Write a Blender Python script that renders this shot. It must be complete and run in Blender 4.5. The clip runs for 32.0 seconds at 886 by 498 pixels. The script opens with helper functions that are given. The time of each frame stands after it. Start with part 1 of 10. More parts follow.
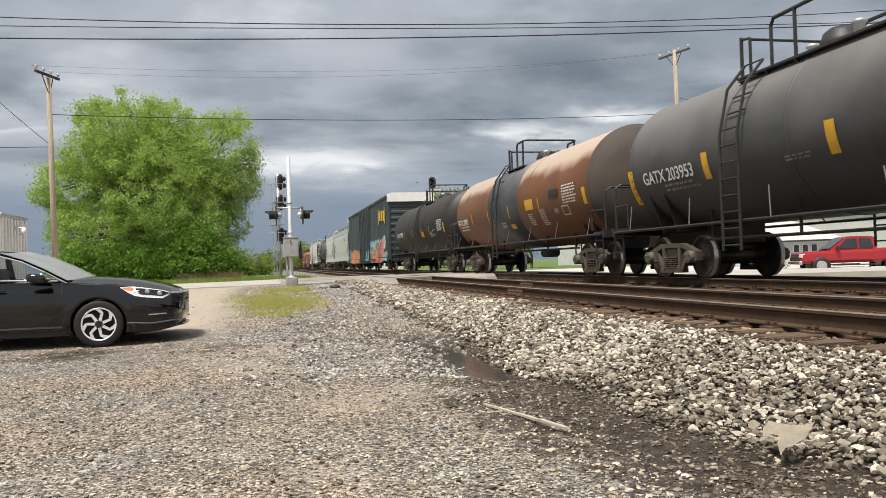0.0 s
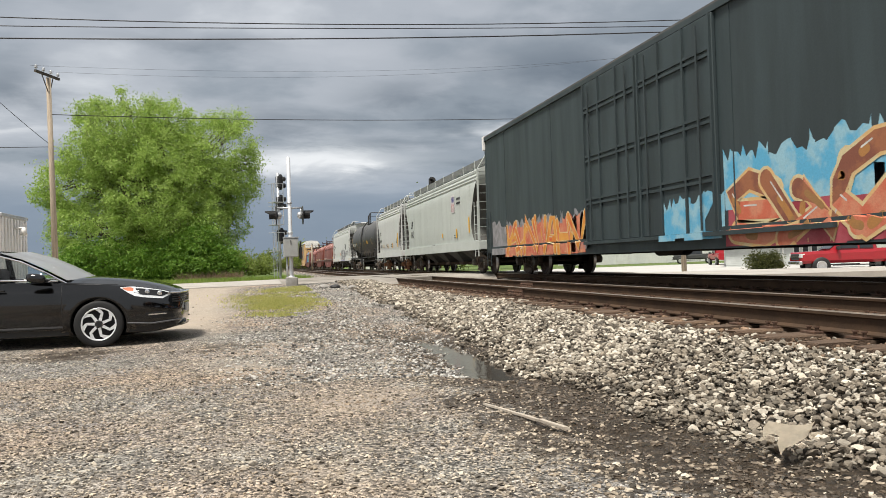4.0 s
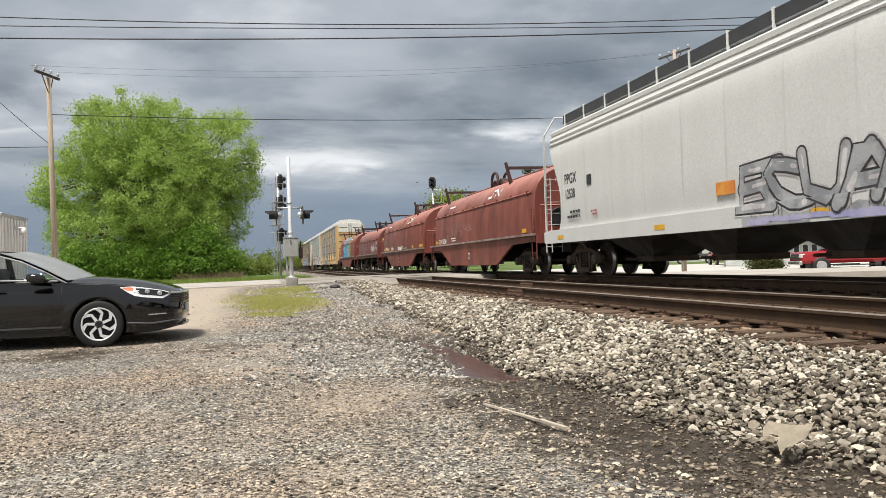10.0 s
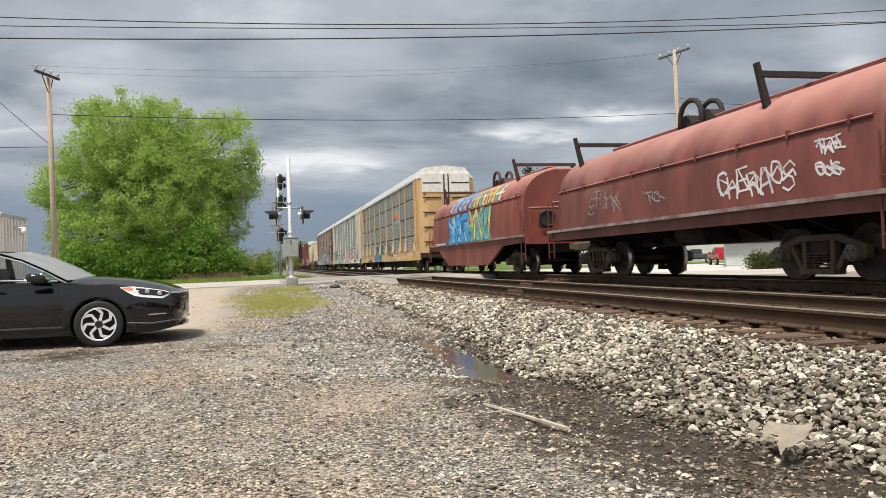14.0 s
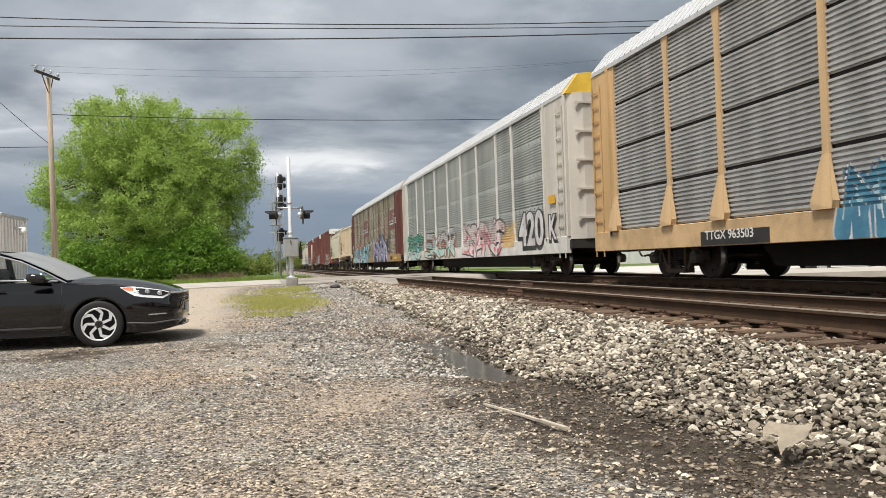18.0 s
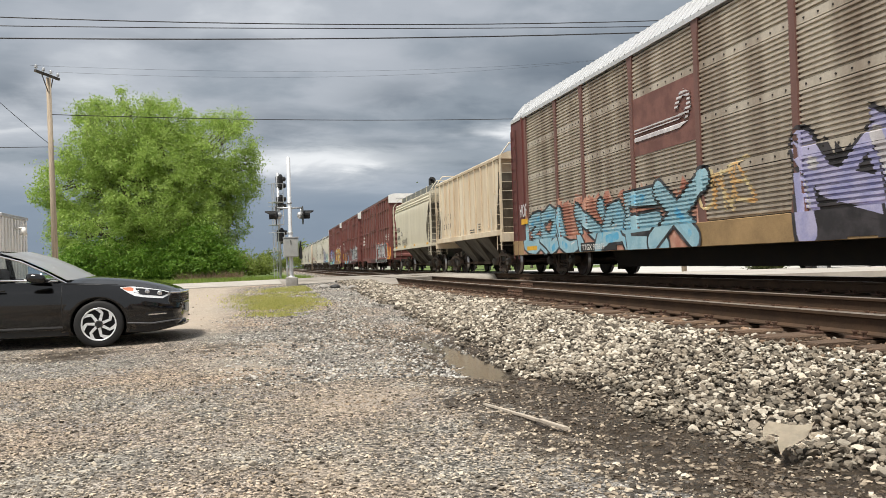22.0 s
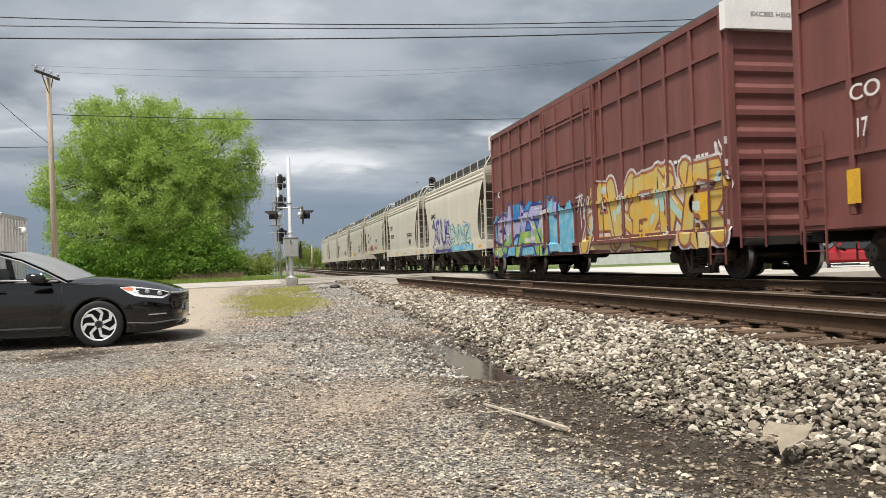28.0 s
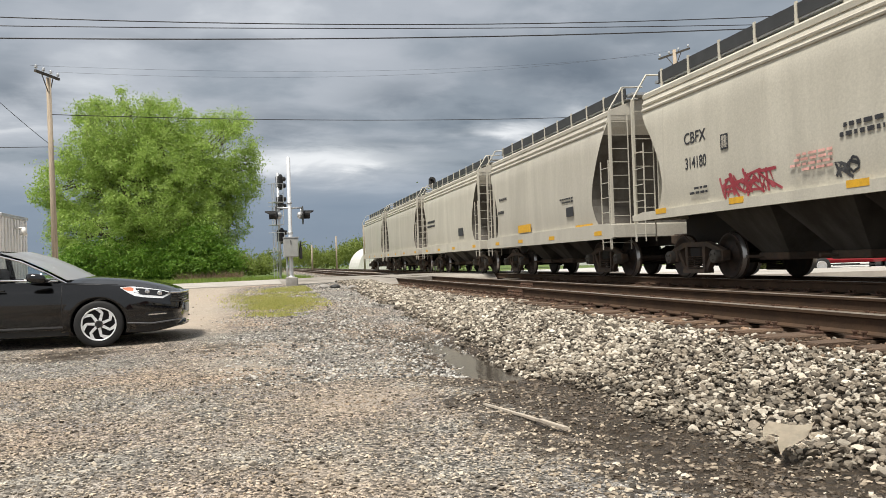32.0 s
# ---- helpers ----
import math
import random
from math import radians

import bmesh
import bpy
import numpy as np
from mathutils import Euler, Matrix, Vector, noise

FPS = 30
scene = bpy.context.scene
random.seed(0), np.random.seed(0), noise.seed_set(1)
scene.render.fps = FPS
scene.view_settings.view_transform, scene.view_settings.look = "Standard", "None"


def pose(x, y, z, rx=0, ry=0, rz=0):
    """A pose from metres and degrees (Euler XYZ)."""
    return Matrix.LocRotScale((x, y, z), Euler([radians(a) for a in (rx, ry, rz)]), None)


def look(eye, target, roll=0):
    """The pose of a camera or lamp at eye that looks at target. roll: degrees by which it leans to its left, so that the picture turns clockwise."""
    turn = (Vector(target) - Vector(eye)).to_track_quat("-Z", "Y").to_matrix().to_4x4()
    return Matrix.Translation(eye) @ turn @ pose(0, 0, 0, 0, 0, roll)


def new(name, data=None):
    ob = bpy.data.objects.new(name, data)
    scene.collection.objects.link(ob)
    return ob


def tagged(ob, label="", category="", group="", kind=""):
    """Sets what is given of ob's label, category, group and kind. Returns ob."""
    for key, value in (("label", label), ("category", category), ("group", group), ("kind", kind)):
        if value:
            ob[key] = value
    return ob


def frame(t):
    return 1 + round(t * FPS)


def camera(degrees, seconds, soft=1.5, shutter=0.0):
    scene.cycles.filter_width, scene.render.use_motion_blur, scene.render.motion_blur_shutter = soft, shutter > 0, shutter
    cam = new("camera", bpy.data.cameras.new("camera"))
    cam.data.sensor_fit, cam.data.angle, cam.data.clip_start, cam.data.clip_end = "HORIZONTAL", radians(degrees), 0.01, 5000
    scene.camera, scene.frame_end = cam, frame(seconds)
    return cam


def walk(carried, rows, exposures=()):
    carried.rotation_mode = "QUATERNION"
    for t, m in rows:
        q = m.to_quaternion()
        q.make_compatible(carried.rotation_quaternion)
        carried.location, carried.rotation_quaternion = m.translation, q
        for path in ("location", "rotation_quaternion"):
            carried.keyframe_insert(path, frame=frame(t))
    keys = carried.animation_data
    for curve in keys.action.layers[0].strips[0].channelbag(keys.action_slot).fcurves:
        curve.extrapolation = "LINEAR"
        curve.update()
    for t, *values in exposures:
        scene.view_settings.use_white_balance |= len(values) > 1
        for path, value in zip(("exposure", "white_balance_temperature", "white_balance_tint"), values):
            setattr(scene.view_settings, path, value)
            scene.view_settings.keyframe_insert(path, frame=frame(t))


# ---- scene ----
# World: x to the right across the tracks, y along them, z up; gravel at the tripod is z = 0.
EYE = Vector((0.0, 0.0, 1.09))
RAIL = 0.57          # rail top
NEAR_TRACK = 5.43    # centre lines of the two tracks
TRAIN_TRACK = 9.82
SPEED = 12.5         # metres a second, towards the camera

cam = camera(57.81, 32.0, soft=0.80, shutter=0.05)
AIM = EYE + Vector((math.sin(radians(12.62)) * 100, math.cos(radians(12.62)) * 100, math.tan(radians(0.916)) * 100))
walk(cam, [(0, look(EYE, AIM, -1.862)), (32, look(EYE, AIM, -1.862))])

# ---- light: stormy sky ahead, brighter cloud and a veiled sun behind the camera ----
SUN_AZ, SUN_EL = 228.0, 65.0   # degrees clockwise from +y, and above the horizon


def make_world():
    w = bpy.data.worlds.new("storm_sky")
    scene.world = w
    w.use_nodes = True
    nt = w.node_tree
    nt.nodes.clear()
    N, Lk = nt.nodes.new, nt.links.new
    out, bg = N("ShaderNodeOutputWorld"), N("ShaderNodeBackground")
    Lk(bg.outputs[0], out.inputs[0])
    tc, sep = N("ShaderNodeTexCoord"), N("ShaderNodeSeparateXYZ")
    Lk(tc.outputs["Generated"], sep.inputs[0])

    def mth(op, a, b=None, clamp=False):
        n = N("ShaderNodeMath")
        n.operation, n.use_clamp = op, clamp
        for k, v in enumerate((a, b)):
            if v is None:
                continue
            if isinstance(v, (int, float)):
                n.inputs[k].default_value = v
            else:
                Lk(v, n.inputs[k])
        return n.outputs[0]

    def noise_at(vec, scale, detail, rough, dist):
        n = N("ShaderNodeTexNoise")
        n.inputs["Scale"].default_value, n.inputs["Detail"].default_value = scale, detail
        n.inputs["Roughness"].default_value, n.inputs["Distortion"].default_value = rough, dist
        Lk(vec, n.inputs["Vector"])
        return n.outputs[0]

    def ramp(fac, stops):
        n = N("ShaderNodeValToRGB")
        e = n.color_ramp.elements
        while len(e) < len(stops):
            e.new(0.5)
        for k, (p, c) in enumerate(stops):
            e[k].position, e[k].color = p, (*c, 1)
        n.color_ramp.interpolation = "EASE"
        Lk(fac, n.inputs[0])
        return n.outputs[0]

    def mix(kind, fac, a, b):
        n = N("ShaderNodeMixRGB")
        n.blend_type = kind
        for k, v in enumerate((fac, a, b)):
            if isinstance(v, (int, float)):
                n.inputs[k].default_value = v
            elif isinstance(v, tuple):
                n.inputs[k].default_value = (*v, 1)
            else:
                Lk(v, n.inputs[k])
        return n.outputs[0]

    z = mth("MAXIMUM", sep.outputs["Z"], 0.0)
    flat = mth("ADD", z, 0.16)
    px, py = mth("DIVIDE", sep.outputs["X"], flat), mth("DIVIDE", sep.outputs["Y"], flat)
    comb = N("ShaderNodeCombineXYZ")
    Lk(px, comb.inputs[0])
    Lk(mth("MULTIPLY", py, 1.15), comb.inputs[1])
    big = noise_at(comb.outputs[0], 0.62, 7, 0.52, 0.35)
    fine = noise_at(comb.outputs[0], 1.9, 6, 0.55, 0.2)
    cloud = mth("ADD", mth("MULTIPLY", big, 0.72), mth("MULTIPLY", fine, 0.28))
    body = ramp(cloud, [(0.36, (0.195, 0.235, 0.280)), (0.44, (0.325, 0.368, 0.418)), (0.52, (0.475, 0.51, 0.56)), (0.62, (0.72, 0.75, 0.79))])
    # sunlit cloud heads low in the sky ahead, and the rain-blue below them
    ahead = mth("MAXIMUM", sep.outputs["Y"], 0.05)
    side, rise = mth("DIVIDE", sep.outputs["X"], ahead), mth("DIVIDE", sep.outputs["Z"], ahead)
    curl = noise_at(comb.outputs[0], 2.6, 5, 0.6, 0.4)
    rise = mth("ADD", rise, mth("MULTIPLY", mth("SUBTRACT", curl, 0.5), 0.055))
    side = mth("ADD", side, mth("MULTIPLY", mth("SUBTRACT", fine, 0.5), 0.16))

    def patches(rows):
        total = None
        for u0, e0, su, se, k in rows:
            du, de = mth("DIVIDE", mth("SUBTRACT", side, u0), su), mth("DIVIDE", mth("SUBTRACT", rise, e0), se)
            g = mth("MULTIPLY", mth("EXPONENT", mth("MULTIPLY", mth("ADD", mth("MULTIPLY", du, du), mth("MULTIPLY", de, de)), -1.0)), k)
            total = g if total is None else mth("MAXIMUM", total, g)
        return mth("MULTIPLY", total, mth("GREATER_THAN", sep.outputs["Y"], 0.1))
    gloom = patches(((0.406, 0.253, 0.127, 0.037, 0.85), (0.194, 0.212, 0.067, 0.02, 0.6), (-0.276, 0.219, 0.045, 0.027, 0.6), (0.041, 0.179, 0.082, 0.018, 0.6), (0.167, 0.151, 0.067, 0.01, 0.45), (0.506, 0.301, 0.09, 0.017, 0.4), (-0.083, 0.277, 0.112, 0.011, 0.35)))
    veil = patches(((0.099, 0.268, 0.067, 0.015, 0.6), (0.245, 0.292, 0.06, 0.01, 0.5), (0.835, 0.311, 0.097, 0.041, 0.8), (-0.251, 0.301, 0.097, 0.019, 0.5), (0.676, 0.251, 0.082, 0.02, 0.45), (-0.272, 0.157, 0.045, 0.011, 0.55), (0.345, 0.319, 0.09, 0.008, 0.3)))
    heads = patches(((0.067, 0.13, 0.086, 0.016, 1.0), (0.112, 0.126, 0.037, 0.011, 0.9), (0.317, 0.168, 0.067, 0.009, 0.8), (0.469, 0.193, 0.06, 0.01, 0.9), (0.387, 0.164, 0.045, 0.007, 0.6), (0.871, 0.263, 0.045, 0.02, 0.6), (-0.277, 0.168, 0.045, 0.007, 0.4)))
    ragged = mth("ADD", 0.35, mth("MULTIPLY", curl, 1.5))
    low = ramp(z, [(0.0, (1, 1, 1)), (0.07, (0.9, 0.9, 0.9)), (0.13, (0, 0, 0))])
    c1 = mix("MIX", low, body, (0.222, 0.285, 0.375))
    c1 = mix("MIX", mth("MULTIPLY", gloom, ragged, True), c1, (0.175, 0.210, 0.252))
    c1 = mix("MIX", mth("MULTIPLY", veil, ragged, True), c1, (0.56, 0.59, 0.64))
    c2 = mix("MIX", mth("MULTIPLY", heads, ragged, True), c1, (0.90, 0.92, 0.94))
    # thinner, brighter cloud on the sun's side of the sky
    back = mth("ADD", mth("MULTIPLY", sep.outputs["X"], math.sin(radians(SUN_AZ))), mth("MULTIPLY", sep.outputs["Y"], math.cos(radians(SUN_AZ))))
    bright = ramp(mth("ADD", mth("MULTIPLY", back, 0.5), 0.5), [(0.30, (0, 0, 0)), (0.8, (1, 1, 1))])
    # and overhead
    above = ramp(z, [(0.34, (0, 0, 0)), (0.62, (0.85, 0.85, 0.85))])
    c3 = mix("MIX", mth("MULTIPLY", mth("MAXIMUM", bright, above), 0.8), c2, (0.62, 0.63, 0.64))
    sky = N("ShaderNodeTexSky")
    sky.sky_type, sky.sun_disc = "NISHITA", False
    sky.sun_elevation, sky.sun_rotation = radians(SUN_EL), radians(SUN_AZ)
    faint = mix("MULTIPLY", 1.0, sky.outputs[0], (0.1, 0.1, 0.1))
    c4 = mix("MIX", 0.06, c3, faint)
    Lk(c4, bg.inputs[0])
    bg.inputs[1].default_value = 0.96


make_world()
sun = new("sun", bpy.data.lights.new("sun", "SUN"))
sun.data.energy, sun.data.angle, sun.data.color = 5.4, radians(13), (1.0, 0.955, 0.875)
sun.matrix_world = look((math.sin(radians(SUN_AZ)) * 80 * math.cos(radians(SUN_EL)), math.cos(radians(SUN_AZ)) * 80 * math.cos(radians(SUN_EL)), 80 * math.sin(radians(SUN_EL))), (0, 0, 0))
scene.view_settings.exposure = 0.05

# ---- materials ----
MATS = {}


def paint(name, color, rough=0.6, metal=0.0, other=None, amount=0.35, scale=2.0, stretch=(1, 1, 1), fine=40.0, bump=0.1, spec=0.5, contrast=0.12, per=0.0):
    """A surface with large stains (towards `other`), fine grain and a little relief. per: how far separate pieces differ."""
    if name in MATS:
        return MATS[name]
    m = bpy.data.materials.new(name)
    m.use_nodes = True
    nt = m.node_tree
    N, Lk = nt.nodes.new, nt.links.new
    b = nt.nodes["Principled BSDF"]
    other = other or tuple(c * 0.45 for c in color)
    tc, mp = N("ShaderNodeTexCoord"), N("ShaderNodeMapping")
    mp.inputs["Scale"].default_value = stretch
    Lk(tc.outputs["Object"], mp.inputs["Vector"])
    n1, n2 = N("ShaderNodeTexNoise"), N("ShaderNodeTexNoise")
    n1.inputs["Scale"].default_value, n1.inputs["Detail"].default_value, n1.inputs["Roughness"].default_value = scale, 6, 0.6
    n2.inputs["Scale"].default_value, n2.inputs["Detail"].default_value = fine, 4
    Lk(mp.outputs[0], n1.inputs["Vector"])
    Lk(tc.outputs["Object"], n2.inputs["Vector"])
    r1 = N("ShaderNodeMapRange")
    r1.inputs["From Min"].default_value, r1.inputs["From Max"].default_value = 0.5 - contrast, 0.5 + contrast
    r1.inputs["To Max"].default_value = amount
    Lk(n1.outputs[0], r1.inputs["Value"])
    mx = N("ShaderNodeMixRGB")
    mx.inputs[1].default_value, mx.inputs[2].default_value = (*color, 1), (*other, 1)
    Lk(r1.outputs[0], mx.inputs[0])
    r2 = N("ShaderNodeMapRange")
    r2.inputs["To Min"].default_value, r2.inputs["To Max"].default_value = 0.78, 1.22
    Lk(n2.outputs[0], r2.inputs["Value"])
    hs = N("ShaderNodeHueSaturation")
    Lk(mx.outputs[0], hs.inputs["Color"])
    val = r2.outputs[0]
    if per:
        oi, ge, ad, r3, mu = N("ShaderNodeObjectInfo"), N("ShaderNodeNewGeometry"), N("ShaderNodeMath"), N("ShaderNodeMapRange"), N("ShaderNodeMath")
        Lk(oi.outputs["Random"], ad.inputs[0])
        Lk(ge.outputs["Random Per Island"], ad.inputs[1])
        fr = N("ShaderNodeMath")
        fr.operation = "FRACT"
        Lk(ad.outputs[0], fr.inputs[0])
        r3.inputs["To Min"].default_value, r3.inputs["To Max"].default_value = 1 - per, 1 + per
        Lk(fr.outputs[0], r3.inputs["Value"])
        mu.operation = "MULTIPLY"
        Lk(r3.outputs[0], mu.inputs[0])
        Lk(val, mu.inputs[1])
        val = mu.outputs[0]
    Lk(val, hs.inputs["Value"])
    Lk(hs.outputs[0], b.inputs["Base Color"])
    rr = N("ShaderNodeMapRange")
    rr.inputs["To Min"].default_value, rr.inputs["To Max"].default_value = max(0.03, rough - 0.12), min(1, rough + 0.12)
    Lk(n1.outputs[0], rr.inputs["Value"])
    Lk(rr.outputs[0], b.inputs["Roughness"])
    b.inputs["Metallic"].default_value = metal
    b.inputs["Specular IOR Level"].default_value = spec
    if bump:
        bp = N("ShaderNodeBump")
        bp.inputs["Strength"].default_value, bp.inputs["Distance"].default_value = bump, 0.02
        Lk(n2.outputs[0], bp.inputs["Height"])
        Lk(bp.outputs[0], b.inputs["Normal"])
    MATS[name] = m
    return m


def pale_top(m, color, lo, hi, amount, wave=1.0):
    """Dust or sun-faded paint on what faces the sky; coil hoods also take painted reflection."""
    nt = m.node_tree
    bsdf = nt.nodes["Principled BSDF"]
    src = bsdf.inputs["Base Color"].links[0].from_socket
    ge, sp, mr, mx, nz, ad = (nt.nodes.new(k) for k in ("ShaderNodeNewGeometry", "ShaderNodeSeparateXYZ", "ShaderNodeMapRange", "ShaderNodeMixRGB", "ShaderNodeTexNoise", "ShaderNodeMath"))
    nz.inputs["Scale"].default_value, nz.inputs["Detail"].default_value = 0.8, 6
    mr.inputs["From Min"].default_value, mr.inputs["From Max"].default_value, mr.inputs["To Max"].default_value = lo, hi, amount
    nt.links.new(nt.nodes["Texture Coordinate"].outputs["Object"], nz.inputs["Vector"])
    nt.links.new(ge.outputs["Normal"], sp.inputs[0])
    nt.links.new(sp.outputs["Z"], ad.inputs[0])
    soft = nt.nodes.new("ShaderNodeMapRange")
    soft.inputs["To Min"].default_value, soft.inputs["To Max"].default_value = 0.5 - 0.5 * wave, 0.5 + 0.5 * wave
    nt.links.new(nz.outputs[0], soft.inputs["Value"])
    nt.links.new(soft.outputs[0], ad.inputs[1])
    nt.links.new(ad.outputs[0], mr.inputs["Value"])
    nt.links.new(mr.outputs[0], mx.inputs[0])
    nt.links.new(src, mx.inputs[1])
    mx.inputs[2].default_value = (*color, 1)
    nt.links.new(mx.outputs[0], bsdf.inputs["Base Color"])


STREAK = (1.0, 1.6, 0.22)
M_BALLAST = paint("ballast_stone", (0.215, 0.182, 0.140), 0.88, other=(0.052, 0.040, 0.029), amount=0.5, scale=1.6, fine=60, bump=0.4, per=0.70)
M_PALE_STONE = paint("pale_ballast_stone", (0.51, 0.46, 0.38), 0.88, other=(0.27, 0.225, 0.17), amount=0.5, scale=2.0, fine=60, bump=0.4, per=0.4)
M_GRAVEL = paint("gravel_stone", (0.38, 0.335, 0.27), 0.9, other=(0.25, 0.185, 0.125), amount=0.8, scale=0.45, fine=70, bump=0.4, per=0.85)
M_RAIL_SIDE = paint("rusty_rail_web", (0.078, 0.048, 0.030), 0.85, other=(0.045, 0.032, 0.024), amount=0.6, scale=3, fine=50, bump=0.2, spec=0.15)
M_RAIL_TOP = paint("worn_rail_head", (0.42, 0.36, 0.29), 0.38, metal=0.75, other=(0.22, 0.17, 0.13), amount=0.5, scale=4, bump=0.02)
M_TIE = paint("weathered_tie", (0.145, 0.092, 0.058), 0.9, other=(0.07, 0.046, 0.032), amount=0.8, scale=6, stretch=(0.3, 3, 3), fine=60, bump=0.6, per=0.3)
M_STEEL_RUST = paint("rusted_steel", (0.12, 0.062, 0.036), 0.85, other=(0.06, 0.035, 0.025), amount=0.7, scale=8, bump=0.3)
M_UNDER = paint("grimy_underframe", (0.017, 0.015, 0.014), 0.85, other=(0.034, 0.026, 0.020), amount=0.7, scale=3, bump=0.3)
M_BOGIE = paint("grimy_truck_casting", (0.062, 0.048, 0.038), 0.85, other=(0.115, 0.076, 0.050), amount=0.8, scale=4, fine=30, bump=0.35)
M_WHEEL = paint("wheel_steel", (0.032, 0.026, 0.023), 0.6, metal=0.4, other=(0.09, 0.06, 0.045), amount=0.7, scale=5, bump=0.15)
M_TREAD = paint("bright_wheel_tread", (0.42, 0.41, 0.40), 0.3, metal=0.9, amount=0.3, bump=0.02)
M_BLACK = paint("black_iron", (0.016, 0.017, 0.019), 0.55, other=(0.04, 0.036, 0.032), amount=0.5, scale=5, bump=0.08)
M_YELLOW = paint("yellow_marking", (0.72, 0.40, 0.02), 0.55, other=(0.5, 0.27, 0.03), amount=0.6, scale=9, bump=0.02)
M_WHITE = paint("white_paint", (0.74, 0.73, 0.70), 0.55, other=(0.5, 0.48, 0.44), amount=0.6, scale=5, bump=0.03)
M_MARKS = paint("dark_stencil", (0.03, 0.03, 0.035), 0.6, bump=0.0, amount=0.2)
M_CROSSING = paint("worn_crossing_surface", (0.33, 0.30, 0.26), 0.92, other=(0.13, 0.112, 0.092), amount=0.85, scale=0.9, stretch=(0.6, 1.6, 1), fine=25, bump=0.3)
M_ROAD = paint("dusty_road", (0.43, 0.40, 0.355), 0.9, other=(0.29, 0.265, 0.235), amount=0.7, scale=0.7, fine=25, bump=0.25)
M_CONCRETE = paint("concrete", (0.36, 0.345, 0.32), 0.9, other=(0.22, 0.2, 0.18), amount=0.7, scale=3, fine=40, bump=0.3)
M_GALV = paint("galvanised_steel", (0.52, 0.53, 0.54), 0.42, metal=0.55, other=(0.36, 0.37, 0.38), amount=0.6, scale=4, bump=0.05)
M_ALUMINIUM = paint("aluminium_paint", (0.74, 0.75, 0.76), 0.4, metal=0.25, other=(0.55, 0.56, 0.57), amount=0.5, scale=4, bump=0.04)
M_WOOD_POLE = paint("pole_timber", (0.42, 0.345, 0.255), 0.9, other=(0.25, 0.205, 0.16), amount=0.8, scale=4, stretch=(4, 4, 0.25), fine=50, bump=0.5)
M_WIRE = paint("cable_sheath", (0.02, 0.021, 0.023), 0.6, bump=0)
M_BARK = paint("tree_bark", (0.13, 0.105, 0.08), 0.95, other=(0.06, 0.05, 0.04), amount=0.8, scale=5, stretch=(3, 3, 0.5), bump=0.6)

# ---- geometry helpers ----


def box(bm, x0, x1, y0, y1, z0, z1, bev=0.0):
    vs = [bm.verts.new((x, y, z)) for x in (x0, x1) for y in (y0, y1) for z in (z0, z1)]
    fs = [bm.faces.new([vs[k] for k in q]) for q in ((0, 1, 3, 2), (4, 6, 7, 5), (0, 4, 5, 1), (2, 3, 7, 6), (0, 2, 6, 4), (1, 5, 7, 3))]
    if bev:
        es = list({e for f in fs for e in f.edges})
        bmesh.ops.bevel(bm, geom=es, offset=bev, segments=1, affect="EDGES")
    return vs


def rod(bm, a, b, r, n=6, r2=None, caps=True):
    a, b = Vector(a), Vector(b)
    r2 = r if r2 is None else r2
    d = (b - a).normalized()
    u = d.orthogonal().normalized()
    v = d.cross(u)
    rings = []
    for p, q in ((a, r), (b, r2)):
        rings.append([bm.verts.new(p + u * (math.cos(2 * math.pi * k / n) * q) + v * (math.sin(2 * math.pi * k / n) * q)) for k in range(n)])
    for k in range(n):
        f = bm.faces.new((rings[0][k], rings[0][(k + 1) % n], rings[1][(k + 1) % n], rings[1][k]))
        f.smooth = n > 6
    if caps:
        bm.faces.new(rings[0][::-1])
        bm.faces.new(rings[1])


def pipe(bm, pts, r, n=6):
    """One bent tube through the points."""
    pts = [Vector(p) for p in pts]
    rings, u = [], None
    for k, p in enumerate(pts):
        d = (pts[min(k + 1, len(pts) - 1)] - pts[max(k - 1, 0)]).normalized()
        u = d.orthogonal() if u is None else u - d * u.dot(d)
        u = (u if u.length > 1e-4 else d.orthogonal()).normalized()
        v = d.cross(u)
        turn = 1.0
        if 0 < k < len(pts) - 1:
            turn = 1 / max(0.6, math.sqrt(max(0.0, (1 + (p - pts[k - 1]).normalized().dot((pts[k + 1] - p).normalized())) / 2)))
        rings.append([bm.verts.new(p + (u * math.cos(2 * math.pi * j / n) + v * math.sin(2 * math.pi * j / n)) * r * (turn if n > 4 else 1)) for j in range(n)])
    for a, b in zip(rings, rings[1:]):
        for j in range(n):
            bm.faces.new((a[j], a[(j + 1) % n], b[(j + 1) % n], b[j])).smooth = n > 6
    bm.faces.new(rings[0][::-1])
    bm.faces.new(rings[-1])


def slab(bm, poly, axis, lo, hi):
    """A flat polygon, given in the two other axes, made solid from lo to hi along axis."""
    def at(p, h):
        return {"x": (h, p[0], p[1]), "y": (p[0], h, p[1]), "z": (p[0], p[1], h)}[axis]
    a = [bm.verts.new(at(p, lo)) for p in poly]
    b = [bm.verts.new(at(p, hi)) for p in poly]
    n = len(poly)
    for k in range(n):
        bm.faces.new((a[k], a[(k + 1) % n], b[(k + 1) % n], b[k]))
    bm.faces.new(a[::-1])
    bm.faces.new(b)


